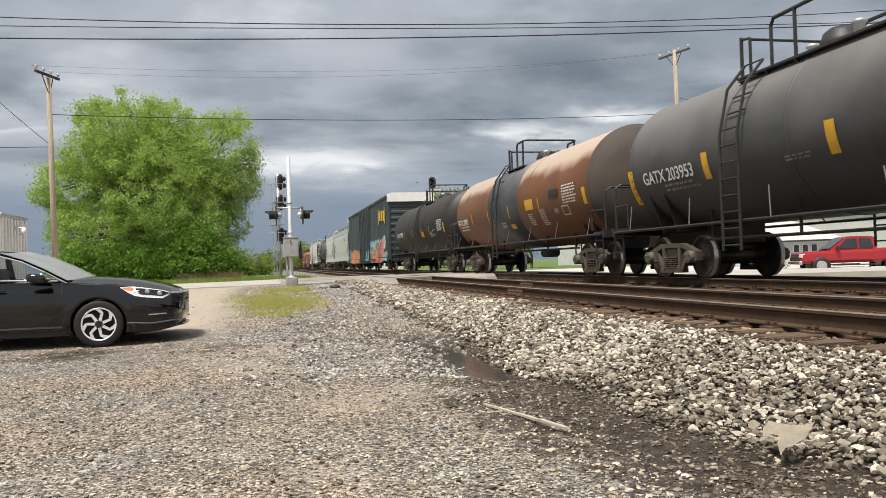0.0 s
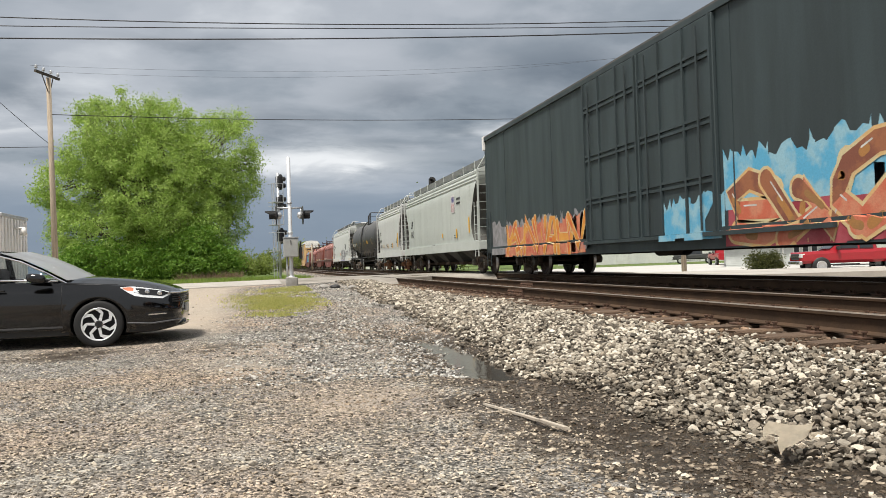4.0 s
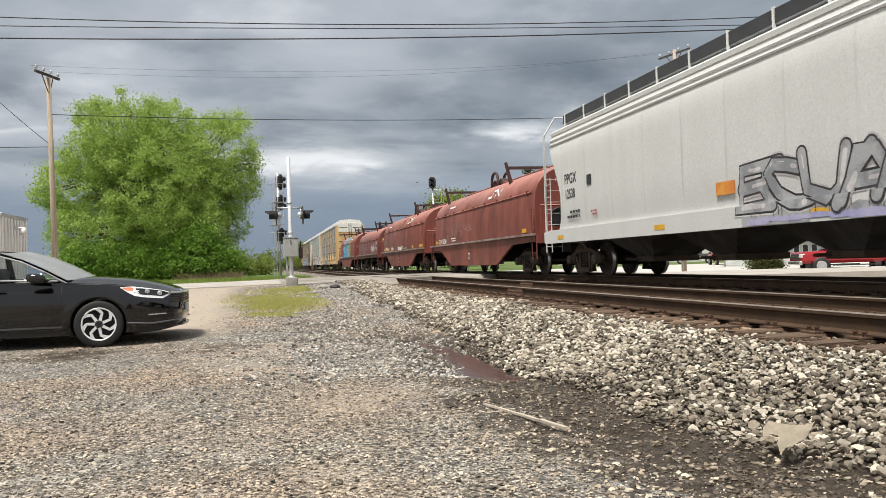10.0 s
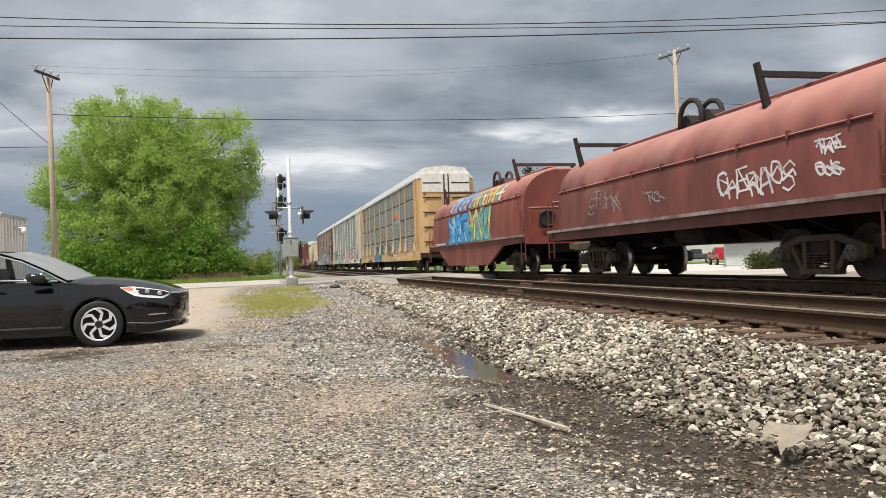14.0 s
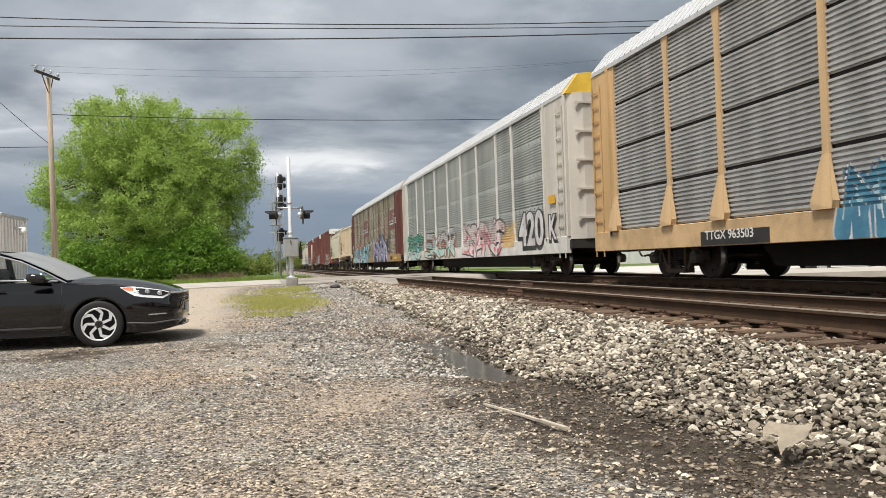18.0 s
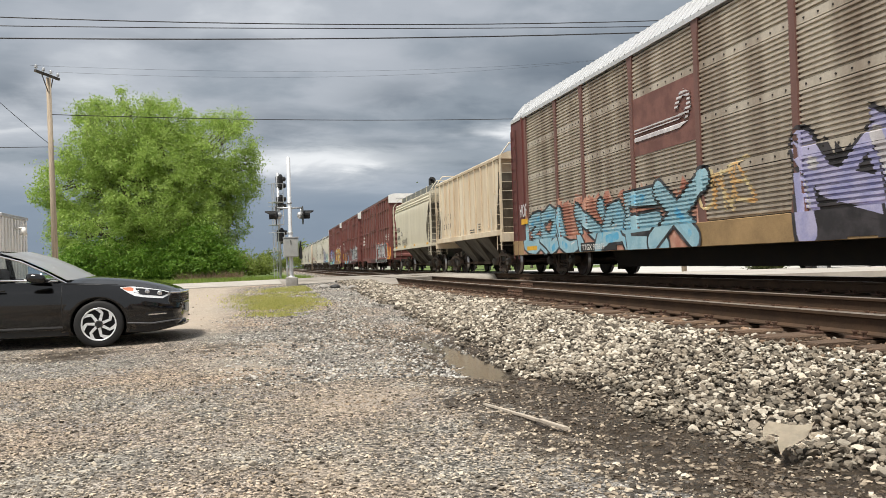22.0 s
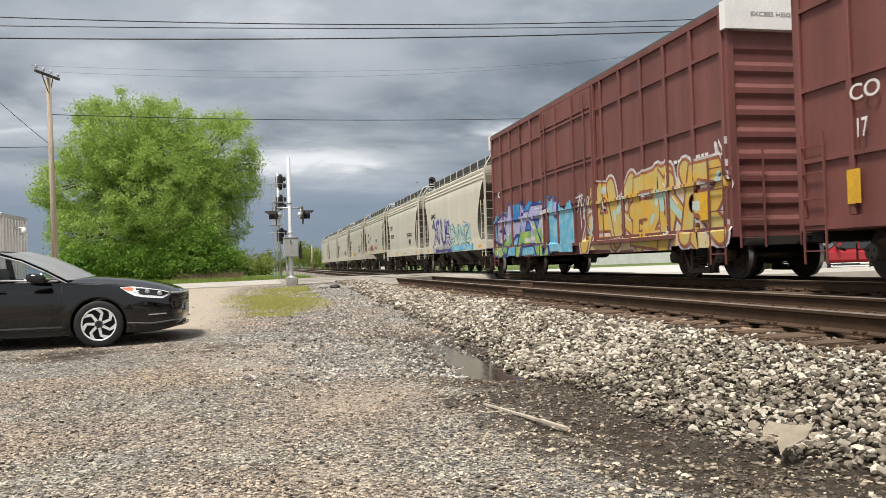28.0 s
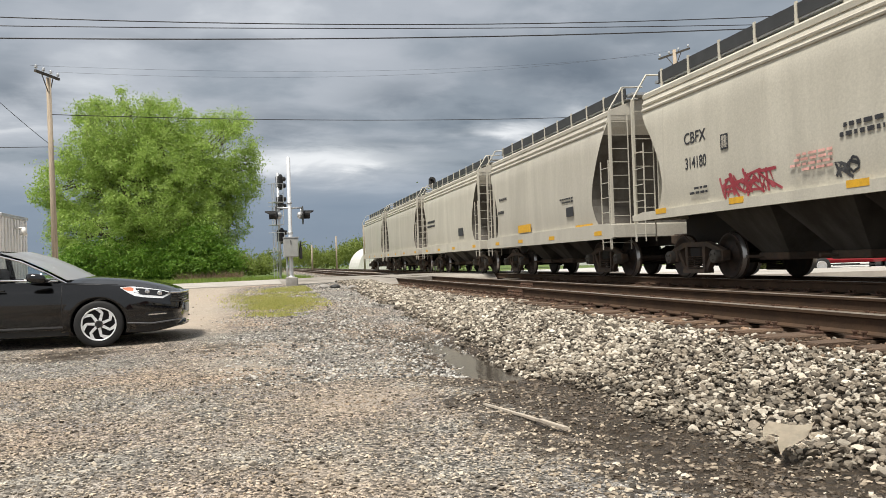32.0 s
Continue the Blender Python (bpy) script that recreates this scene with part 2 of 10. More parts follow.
def lathe(bm, prof, axis="x", n=24, centre=(0, 0, 0), smooth=True, caps=True):
    """Turns the profile (along, radius) round an axis through centre."""
    c = Vector(centre)
    rings = []
    for h, r in prof:
        ring = []
        for k in range(n):
            a = 2 * math.pi * k / n
            u, v = math.cos(a) * max(r, 1e-4), math.sin(a) * max(r, 1e-4)
            ring.append(bm.verts.new(c + Vector({"x": (h, u, v), "y": (u, h, v), "z": (u, v, h)}[axis])))
        rings.append(ring)
    for p, q in zip(rings, rings[1:]):
        for k in range(n):
            f = bm.faces.new((p[k], p[(k + 1) % n], q[(k + 1) % n], q[k]))
            f.smooth = smooth
    if caps:
        bm.faces.new(rings[0][::-1])
        bm.faces.new(rings[-1])


def mesh_of(name, bm, material):
    bmesh.ops.recalc_face_normals(bm, faces=bm.faces)
    me = bpy.data.meshes.new(name)
    bm.to_mesh(me)
    bm.free()
    me.materials.append(material)
    return me


def part(name, bm, material, parent, label="", loc=None):
    me = bm if isinstance(bm, bpy.types.Mesh) else mesh_of(name, bm, material)
    ob = new(name, me)
    ob.parent = parent
    if loc is not None:
        ob.location = loc
    if label:
        tagged(ob, label)
    return ob


def thing(name, loc, label, category, group="", kind=""):
    ob = new(name)
    ob.location = loc
    ob.empty_display_size = 0.2
    return tagged(ob, label, category, group, kind)


def numpy_mesh(name, verts, faces, material, smooth=False):
    me = bpy.data.meshes.new(name)
    nv, nf, k = len(verts), len(faces), faces.shape[1]
    me.vertices.add(nv)
    me.vertices.foreach_set("co", verts.astype(np.float32).ravel())
    me.loops.add(nf * k)
    me.loops.foreach_set("vertex_index", faces.astype(np.int32).ravel())
    me.polygons.add(nf)
    me.polygons.foreach_set("loop_start", np.arange(0, nf * k, k, dtype=np.int32))
    me.polygons.foreach_set("use_smooth", np.full(nf, smooth))
    me.update(calc_edges=True)
    me.materials.append(material)
    return me


def lump(x, y, f, seed):
    """Smooth value noise on numpy arrays, from -1 to 1."""
    x, y = x * f + seed * 17.3, y * f - seed * 9.1
    xi, yi = np.floor(x), np.floor(y)
    u, v = x - xi, y - yi
    u, v = u * u * (3 - 2 * u), v * v * (3 - 2 * v)

    def h(a, b):
        w = np.sin(a * 127.1 + b * 311.7 + seed * 3.7) * 43758.5453
        return w - np.floor(w)
    return 2 * ((h(xi, yi) * (1 - u) + h(xi + 1, yi) * u) * (1 - v) + (h(xi, yi + 1) * (1 - u) + h(xi + 1, yi + 1) * u) * v) - 1


def ease(a, b, x):
    t = np.clip((x - a) / (b - a), 0, 1)
    return t * t * (3 - 2 * t)


def ground_z(x, y):
    x, y = np.asarray(x, float), np.asarray(y, float)
    base = 0.45 * ease(7, 28, y) * (1 - ease(38, 70, y) * 0.5)
    base = base * (1 - ease(12, 16, x)) - 0.22 * ease(12, 16, x)
    foot = 2.62 + 0.16 * lump(x * 0, y, 0.35, 3) + 0.42 * (1 - ease(2.8, 4.6, y))
    bed = ease(foot, 4.15, x) * (1 - ease(11.4, 13.6, x))
    top = 0.295 + 0.020 * ease(3.75, 4.15, x) * (1 - ease(10.9, 11.3, x)) - 0.12 * np.exp(-((x - 7.6) / 0.7) ** 2)
    z = base * (1 - bed) + np.maximum(top, base * 0 + top) * bed
    near = 1 - ease(14, 40, np.hypot(x, y))
    line = 2.25 - 0.055 * np.maximum(y - 8.5, 0) + 0.10 * lump(x * 0, y, 0.3, 8)
    ditch = np.exp(-((x - line) / 0.42) ** 2) * (1 - ease(12.2, 14.5, y)) * ease(0.5, 2.0, y)
    pool = np.exp(-((x - line - 0.10 - 0.03 * (y - 9)) / 0.40) ** 2) * ease(6.6, 7.7, y) * (1 - ease(10.6, 12.4, y))
    z = z * (1 - ditch) - 0.02 * ditch - 0.072 * pool
    z = z + np.clip(ditch + pool, 0, 1) * (0.016 * lump(x, y, 3.1, 41) + 0.011 * lump(x, y, 7.5, 42) + 0.006 * lump(x, y, 13.0, 43))
    ramp = ease(23.5, 28.0, y) * (1 - ease(38.6, 43.0, y)) * (1 - ease(3.4, 4.3, x)) * ease(-30, -20, x)
    z = z * (1 - ramp) + (np.interp(x, (-40, -9, -1, 3.2, 12.3), (0.36, 0.44, 0.50, 0.56, 0.56)) - 0.035) * ramp
    return z + near * (1 - bed * 0.6) * (1 - 0.5 * ditch) * (0.018 * lump(x, y, 0.9, 1) + 0.010 * lump(x, y, 2.6, 2) + 0.005 * lump(x, y, 6.0, 4))


def gz(x, y):
    return float(ground_z(x, y))


# ---- ground sheet ----


def soil_material():
    m = bpy.data.materials.new("gravel_mud_and_grass")
    m.use_nodes = True
    nt = m.node_tree
    N, Lk = nt.nodes.new, nt.links.new
    b = nt.nodes["Principled BSDF"]
    tc, at, sep = N("ShaderNodeTexCoord"), N("ShaderNodeAttribute"), N("ShaderNodeSeparateColor")
    at.attribute_name = "soil"
    Lk(at.outputs["Color"], sep.inputs[0])

    def nz(scale, detail=5, rough=0.6):
        n = N("ShaderNodeTexNoise")
        n.inputs["Scale"].default_value, n.inputs["Detail"].default_value, n.inputs["Roughness"].default_value = scale, detail, rough
        Lk(tc.outputs["Object"], n.inputs["Vector"])
        return n.outputs[0]

    def rng(v, a, bb, lo, hi):
        n = N("ShaderNodeMapRange")
        for k, q in enumerate((a, bb, lo, hi)):
            n.inputs[k + 1].default_value = q
        Lk(v, n.inputs[0])
        return n.outputs[0]

    def mix(f, a, c):
        n = N("ShaderNodeMixRGB")
        for k, v in enumerate((f, a, c)):
            if isinstance(v, tuple):
                n.inputs[k].default_value = (*v, 1)
            elif isinstance(v, float):
                n.inputs[k].default_value = v
            else:
                Lk(v, n.inputs[k])
        return n.outputs[0]

    def mul(a, c, op="MULTIPLY"):
        n = N("ShaderNodeMath")
        n.operation = op
        for k, v in enumerate((a, c)):
            if isinstance(v, float):
                n.inputs[k].default_value = v
            else:
                Lk(v, n.inputs[k])
        return n.outputs[0]
    vo = N("ShaderNodeTexVoronoi")
    vo.inputs["Scale"].default_value = 42.0
    Lk(tc.outputs["Object"], vo.inputs["Vector"])
    cell = N("ShaderNodeSeparateColor")
    Lk(vo.outputs["Color"], cell.inputs[0])
    vs = N("ShaderNodeTexVoronoi")
    vs.inputs["Scale"].default_value = 95.0
    Lk(tc.outputs["Object"], vs.inputs["Vector"])
    cell2 = N("ShaderNodeSeparateColor")
    Lk(vs.outputs["Color"], cell2.inputs[0])
    grav = mix(rng(nz(0.45), 0.42, 0.60, 0.0, 1.0), (0.222, 0.206, 0.180), (0.335, 0.252, 0.182))
    grav = mix(rng(nz(3.5), 0.45, 0.65, 0.0, 0.65), grav, (0.105, 0.090, 0.074))
    grav = mix(rng(nz(0.9, 3), 0.50, 0.62, 0.0, 0.55), grav, (0.165, 0.166, 0.165))
    tone = mul(rng(cell.outputs[0], 0, 1, 0.15, 1.95), rng(cell2.outputs[0], 0, 1, 0.3, 1.75))
    hs = N("ShaderNodeHueSaturation")
    Lk(grav, hs.inputs["Color"])
    Lk(tone, hs.inputs["Value"])
    grav = hs.outputs[0]
    tan = mix(nz(30.0, 4), (0.42, 0.345, 0.27), (0.55, 0.47, 0.38))
    c = mix(mul(sep.outputs[2], 0.85), grav, tan)
    mud = mix(rng(nz(16.0, 6, 0.7), 0.3, 0.7, 0, 1), (0.040, 0.030, 0.021), (0.23, 0.175, 0.122))
    mud_shade_fac = rng(mul(sep.outputs[1], mul(rng(nz(7.0), 0.3, 0.7, -0.25, 0.25), 0.0, "ADD"), "ADD"), 0.30, 0.62, 0.0, 1.0)
    c = mix(mud_shade_fac, c, mud)
    grass = mix(rng(nz(0.35), 0.35, 0.65, 0, 1), (0.085, 0.155, 0.028), (0.17, 0.20, 0.055))
    grass = mix(rng(nz(25.0), 0.35, 0.65, 0, 0.6), grass, (0.05, 0.085, 0.02))
    c = mix(sep.outputs[0], c, grass)
    Lk(c, b.inputs["Base Color"])
    Lk(mul(rng(mud_shade_fac, 0, 1, 0.93, 0.0), mul(mud_shade_fac, rng(nz(11.0, 4), 0.35, 0.65, 0.22, 0.75)), "ADD"), b.inputs["Roughness"])
    bp = N("ShaderNodeBump")
    bp.inputs["Strength"].default_value, bp.inputs["Distance"].default_value = 1.0, 0.02
    clod = mul(mud_shade_fac, rng(nz(18.0, 8, 0.75), 0.3, 0.7, 0.0, 4.0))
    hgt = mul(mul(rng(vo.outputs["Distance"], 0, 0.7, 1, 0), rng(nz(60.0), 0, 1, 0, 0.7), "ADD"), clod, "ADD")
    Lk(hgt, bp.inputs["Height"])
    Lk(bp.outputs[0], b.inputs["Normal"])
    return m


def axis_steps(fine_lo, fine_hi, step, far):
    mid = np.arange(fine_lo, fine_hi, step)
    grow = step * np.cumsum(1.14 ** np.arange(90))
    grow = grow[grow < far]
    return np.concatenate([(fine_lo - grow)[::-1], mid, fine_hi + grow])


GX, GY = axis_steps(-5.0, 5.0, 0.075, 2600), axis_steps(2.6, 14.0, 0.075, 2600)
gx, gy = np.meshgrid(GX, GY)
gverts = np.stack([gx, gy, ground_z(gx, gy)], -1).reshape(-1, 3)
nx, ny = len(GX), len(GY)
q = (np.arange(ny - 1)[:, None] * nx + np.arange(nx - 1)).ravel()
ground = new("ground", numpy_mesh("ground", gverts, np.stack([q, q + 1, q + nx + 1, q + nx], 1), soil_material(), True))
tagged(ground, "grey and tan gravel lot with wet mud, grass farther off", "ground", kind="structure")
wob = 0.5 * lump(gx, gy, 0.8, 11) + 0.25 * lump(gx, gy, 2.3, 12)
grass_mask = ease(40.5, 42.0, gy + 0.6 * wob) * (1 - ease(2.0, 3.2, gx)) + ease(12.6, 13.6, gx + wob) * ease(44, 47, gy) + ease(45, 60, gy) * ease(2.5, 3.5, gx) * (1 - ease(3.0, 3.6, gx))
ditch_x = 2.25 + 0.25 * (1 - ease(2.8, 4.6, gy)) - 0.055 * np.maximum(gy - 8.5, 0) + 0.10 * lump(gx * 0, gy, 0.3, 8)
patchy = 0.55 * lump(gx, gy, 1.7, 13) + 0.35 * lump(gx, gy, 4.5, 14)
mud_shade_mask = np.exp(-((gx - ditch_x - 0.05) / 0.50) ** 2) * (1 - ease(11.0, 13.5, gy + wob)) * (1.05 + 0.4 * patchy)
# under the ballast the mud tone paints in the shade between the stones
mud_shade_mask = np.maximum(mud_shade_mask, 0.8 * ease(2.5, 2.8, gx) * (1 - ease(11.2, 12.0, gx)) * (1 - ease(26, 29, gy)))
mud_shade_mask = np.maximum(mud_shade_mask, (0.62 + 0.6 * patchy) * np.exp(-((gx - ditch_x + 0.45) / 0.42) ** 2) * (1 - ease(8.0, 12.0, gy)))
mud_shade_mask = np.maximum(mud_shade_mask, (0.30 + 0.6 * patchy) * np.exp(-((gx - 0.9) / 1.3) ** 2) * np.exp(-((gy - 12.5) / 4.0) ** 2))
mud_shade_mask = np.maximum(mud_shade_mask, (0.48 + 0.5 * patchy) * np.exp(-((gx + 1.9 - 0.1 * (gy - 12)) / 2.6) ** 2) * np.exp(-((gy - 11.2) / 0.9) ** 2))
tan_mask = ease(11.5, 15, gy + 1.5 * wob) * (1 - ease(40, 41.5, gy)) * (1 - ease(-1.2, -0.2, gx + 0.6 * wob + 0.02 * (gy - 15))) + 0.75 * np.exp(-((gx + 2.2) / 1.0) ** 2 - ((gy - 3.4) / 1.2) ** 2) + 0.68 * ease(0.05, 0.7, wob + 0.35 - np.abs(gx - 0.25 - 0.02 * gy) * 0.35) * (1 - ease(9, 13, gy))
tan_mask = np.maximum(tan_mask, ease(12, 14, gx))
soil = np.stack([np.clip(grass_mask, 0, 1), np.clip(mud_shade_mask, 0, 1), np.clip(tan_mask, 0, 1), np.ones_like(gx)], -1)
attr = ground.data.color_attributes.new("soil", "FLOAT_COLOR", "POINT")
attr.data.foreach_set("color", soil.astype(np.float32).ravel())

# ---- loose stone ----
ICO_V = np.array([(-1, 1.618, 0), (1, 1.618, 0), (-1, -1.618, 0), (1, -1.618, 0), (0, -1, 1.618), (0, 1, 1.618), (0, -1, -1.618), (0, 1, -1.618), (1.618, 0, -1), (1.618, 0, 1), (-1.618, 0, -1), (-1.618, 0, 1)]) / 1.902
ICO_F = np.array([(0, 11, 5), (0, 5, 1), (0, 1, 7), (0, 7, 10), (0, 10, 11), (1, 5, 9), (5, 11, 4), (11, 10, 2), (10, 7, 6), (7, 1, 8), (3, 9, 4), (3, 4, 2), (3, 2, 6), (3, 6, 8), (3, 8, 9), (4, 9, 5), (2, 4, 11), (6, 2, 10), (8, 6, 7), (9, 8, 1)])


CUBE_V = np.array([(x, y, z) for x in (-1, 1) for y in (-1, 1) for z in (-1, 1)]) / 1.35
CUBE_F = np.array([(0, 1, 3), (0, 3, 2), (4, 6, 7), (4, 7, 5), (0, 4, 5), (0, 5, 1), (2, 3, 7), (2, 7, 6), (0, 2, 6), (0, 6, 4), (1, 5, 7), (1, 7, 3)])


def split_faces(v, f):
    """Each triangle into four, pushed out to the unit ball."""
    v, mids, out = [Vector(p) for p in v], {}, []

    def mid(a, b):
        k = (min(a, b), max(a, b))
        if k not in mids:
            mids[k] = len(v)
            v.append((v[a] + v[b]).normalized())
        return mids[k]
    for a, b, c in f:
        p, q, r = mid(a, b), mid(b, c), mid(c, a)
        out += [(a, p, r), (b, q, p), (c, r, q), (p, q, r)]
    return np.array([tuple(p) for p in v]), np.array(out)


BALL_V, BALL_F = split_faces(ICO_V, ICO_F)


def stones(name, xs, ys, sizes, material, label, sink=0.3, seed=1, lift=0.0, small=False, flat=1.0, smooth=False, worn=False):
    """Loose stones. small: twelve triangles each. worn: rounded lumps with a few broken faces, for those near by."""
    rng = np.random.default_rng(seed)
    n = len(xs)
    form, sides = (CUBE_V, CUBE_F) if small else (BALL_V, BALL_F) if worn else (ICO_V, ICO_F)
    v = np.repeat(form[None], n, 0)
    if worn:
        for k in range(10):
            cut = rng.normal(size=(n, 1, 3))
            cut /= np.linalg.norm(cut, axis=2)[..., None]
            over = np.maximum(0, (v * cut).sum(2, keepdims=True) - rng.uniform(0.38, 0.74, (n, 1, 1)))
            v = v - cut * over
        v = v * (1 + rng.uniform(-0.05, 0.05, (n, len(form), 1)))
    else:
        v = v * (1 + rng.uniform(-0.32, 0.24, (n, len(form), 1)))
    v = v * rng.uniform(0.55, 1.25, (n, 1, 3)) * sizes[:, None, None] * 0.5
    ax = rng.normal(size=(n, 4))
    ax /= np.linalg.norm(ax, axis=1)[:, None]
    w, x, y, z = ax.T
    rot = np.stack([1 - 2 * (y * y + z * z), 2 * (x * y - z * w), 2 * (x * z + y * w), 2 * (x * y + z * w), 1 - 2 * (x * x + z * z), 2 * (y * z - x * w), 2 * (x * z - y * w), 2 * (y * z + x * w), 1 - 2 * (x * x + y * y)], 1).reshape(n, 3, 3)
    v = np.einsum("nij,nkj->nki", rot, v) * np.array([1, 1, flat])
    base = np.stack([xs, ys, ground_z(xs, ys) + sizes * (0.5 - sink) + lift * rng.uniform(0, 1, n)], 1)
    v = (v + base[:, None]).reshape(-1, 3)
    f = (sides[None] + len(form) * np.arange(n)[:, None, None]).reshape(-1, 3)
    return tagged(new(name, numpy_mesh(name, v, f, material, smooth)), label, "stones", kind="stuff")


def scatter(n, x0, x1, y0, y1, seed, power=1.0):
    rng = np.random.default_rng(seed)
    return rng.uniform(x0, x1, n), y0 + (y1 - y0) * rng.uniform(0, 1, n) ** power, rng


xs, ys, rng = scatter(46000, 2.40, 4.60, 2.6, 28.0, 5, 1.45)
keep = rng.uniform(0, 1, len(xs)) < ease(2.35, 2.85, xs + 0.2 * lump(xs, ys, 1.3, 6) - 0.42 * (1 - ease(2.8, 4.6, ys))) * (1 - 0.72 * ease(4.0, 4.25, xs))
xs, ys = xs[keep], ys[keep]
sizes = 0.032 + 0.046 * rng.uniform(0, 1, len(xs)) ** 2.2
pale = rng.uniform(0, 1, len(xs)) < (0.42 + 0.16 * lump(xs, ys, 0.8, 19)) * (0.45 + 0.55 * ease(2.5, 3.1, xs)) * (1 - 0.75 * ease(4.0, 4.4, xs))
edge = (~pale) & (rng.uniform(0, 1, len(xs)) < ease(3.9, 4.45, xs))
M_RUSTY = paint("rust_stained_stone", (0.21, 0.135, 0.083), 0.9, other=(0.075, 0.05, 0.034), amount=0.7, scale=2.0, fine=60, bump=0.4, per=0.6)
for who, name, mat_, text, seed_ in ((pale, "pale_ballast", M_PALE_STONE, "whitish worn stones among the ballast", 28), (~pale & ~edge, "ballast_bank", M_BALLAST, "grey crushed ballast banked beside the rails", 21), (edge, "rusty_ballast", M_RUSTY, "rust-stained ballast round the tie ends", 31)):
    for far, kind_ in ((ys < 6.6, 0), ((ys >= 6.6) & (ys < 12), 1), (ys >= 12, 2)):
        pick = who & far
        stones(name, xs[pick], ys[pick], sizes[pick] * (1, 1, 1.12)[kind_], mat_, text, 0.22, seed_ + kind_, 0.028, kind_ == 2, 0.78, False, kind_ == 0)
xs, ys, rng = scatter(9000, 2.7, 4.5, -9.0, 2.6, 41)
sizes = 0.032 + 0.046 * rng.uniform(0, 1, len(xs)) ** 2.2
pale = rng.uniform(0, 1, len(xs)) < 0.4
stones("pale_ballast", xs[pale], ys[pale], sizes[pale], M_PALE_STONE, "whitish worn stones among the ballast", 0.22, 42, 0.028, True, 0.78)
stones("ballast_bank", xs[~pale], ys[~pale], sizes[~pale], M_BALLAST, "grey crushed ballast banked beside the rails", 0.22, 43, 0.028, True, 0.78)
xs, ys, rng = scatter(6000, 6.4, 8.5, 4.0, 28.0, 6, 1.2)
stones("ballast_between_tracks", xs, ys, rng.uniform(0.04, 0.08, len(xs)), paint("oily_ballast", (0.105, 0.080, 0.058), 0.9, other=(0.06, 0.045, 0.034), amount=0.6, per=0.45), "dark oily ballast between the two tracks", 0.35, 22, 0.02, True)
xs, ys, rng = scatter(5500, 4.5, 6.4, 4.0, 28.0, 7, 1.3)
stones("ballast_in_track", xs, ys, rng.uniform(0.04, 0.075, len(xs)), MATS["oily_ballast"], "brown ballast between the ties of the track", 0.4, 23, 0.0, True)
xs, ys, rng = scatter(30000, -5.5, 2.6, 2.6, 20.0, 8, 1.7)
keep = (rng.uniform(0, 1, len(xs)) < 0.35 + 0.75 * (lump(xs, ys, 1.1, 15) * 0.5 + 0.5)) & (np.abs(xs - 2.25) > 0.5 * rng.uniform(0.0, 1.5, len(xs))) & ((ys < 11.5) | (rng.uniform(0, 1, len(xs)) < 0.4)) & ((ys < 12.2) | (xs > -0.6) | (rng.uniform(0, 1, len(xs)) < 0.12))
xs, ys = xs[keep], ys[keep]
stones("gravel", xs, ys, 0.010 + 0.028 * rng.uniform(0, 1, len(xs)) ** 2.2, M_GRAVEL, "small grey and tan gravel scattered over the lot", 0.3, 24, 0, True, 0.55)
xs, ys, rng = scatter(42000, -4.6, 2.1, 2.6, 9.0, 11, 1.5)
keep = rng.uniform(0, 1, len(xs)) < (0.45 + 0.6 * (lump(xs, ys, 0.9, 18) * 0.5 + 0.5)) * (1 - 0.8 * ease(1.35, 1.9, xs))
xs, ys = xs[keep], ys[keep]
stones("fine_gravel", xs, ys, 0.007 + 0.016 * rng.uniform(0, 1, len(xs)) ** 2, M_GRAVEL, "fine grey and tan chippings on the lot", 0.3, 27, 0, True, 0.6)
xs, ys, rng = scatter(24000, -2.2, 2.5, 7.6, 27.0, 10, 1.25)
keep = rng.uniform(0, 1, len(xs)) < ease(-1.0, 0.8, xs + 0.8 * lump(xs, ys, 0.5, 16) - 0.03 * (ys - 12)) * (0.35 + 0.65 * (lump(xs, ys, 1.4, 17) > -0.3))
xs, ys = xs[keep], ys[keep]
stones("coarse_gravel", xs, ys, 0.014 + 0.036 * rng.uniform(0, 1, len(xs)) ** 1.8, paint("grey_gravel_stone", (0.37, 0.355, 0.325), 0.9, other=(0.15, 0.135, 0.115), amount=0.6, scale=1.2, per=0.85), "coarse grey gravel toward the crossing", 0.35, 26, 0, True, 0.65)
xs, ys, rng = scatter(6500, 1.2, 2.85, 2.6, 13.0, 9, 1.5)
stones("mud_stones", xs, ys, 0.009 + 0.036 * rng.uniform(0, 1, len(xs)) ** 2.6, paint("muddy_stone", (0.33, 0.27, 0.20), 0.75, other=(0.055, 0.041, 0.029), amount=0.9, scale=4, per=0.75), "muddy stones along the wet ditch", 0.40, 25, 0, False, 0.5)
xs, ys, rng = scatter(16000, 1.2, 2.9, 2.6, 13.5, 12, 1.5)
keep = rng.uniform(0, 1, len(xs)) < np.exp(-((xs - 2.2 + 0.055 * np.maximum(ys - 8.5, 0)) / 0.5) ** 2) * (0.4 + 0.6 * (lump(xs, ys, 2.2, 20) > -0.1))
xs, ys = xs[keep], ys[keep]
stones("mud_clods", xs, ys, 0.010 + 0.036 * rng.uniform(0, 1, len(xs)) ** 2, paint("wet_clod", (0.062, 0.046, 0.032), 0.5, other=(0.135, 0.102, 0.072), amount=0.8, scale=5, per=0.4), "wet dark clods of trodden mud", 0.45, 29, 0, True, 0.45)

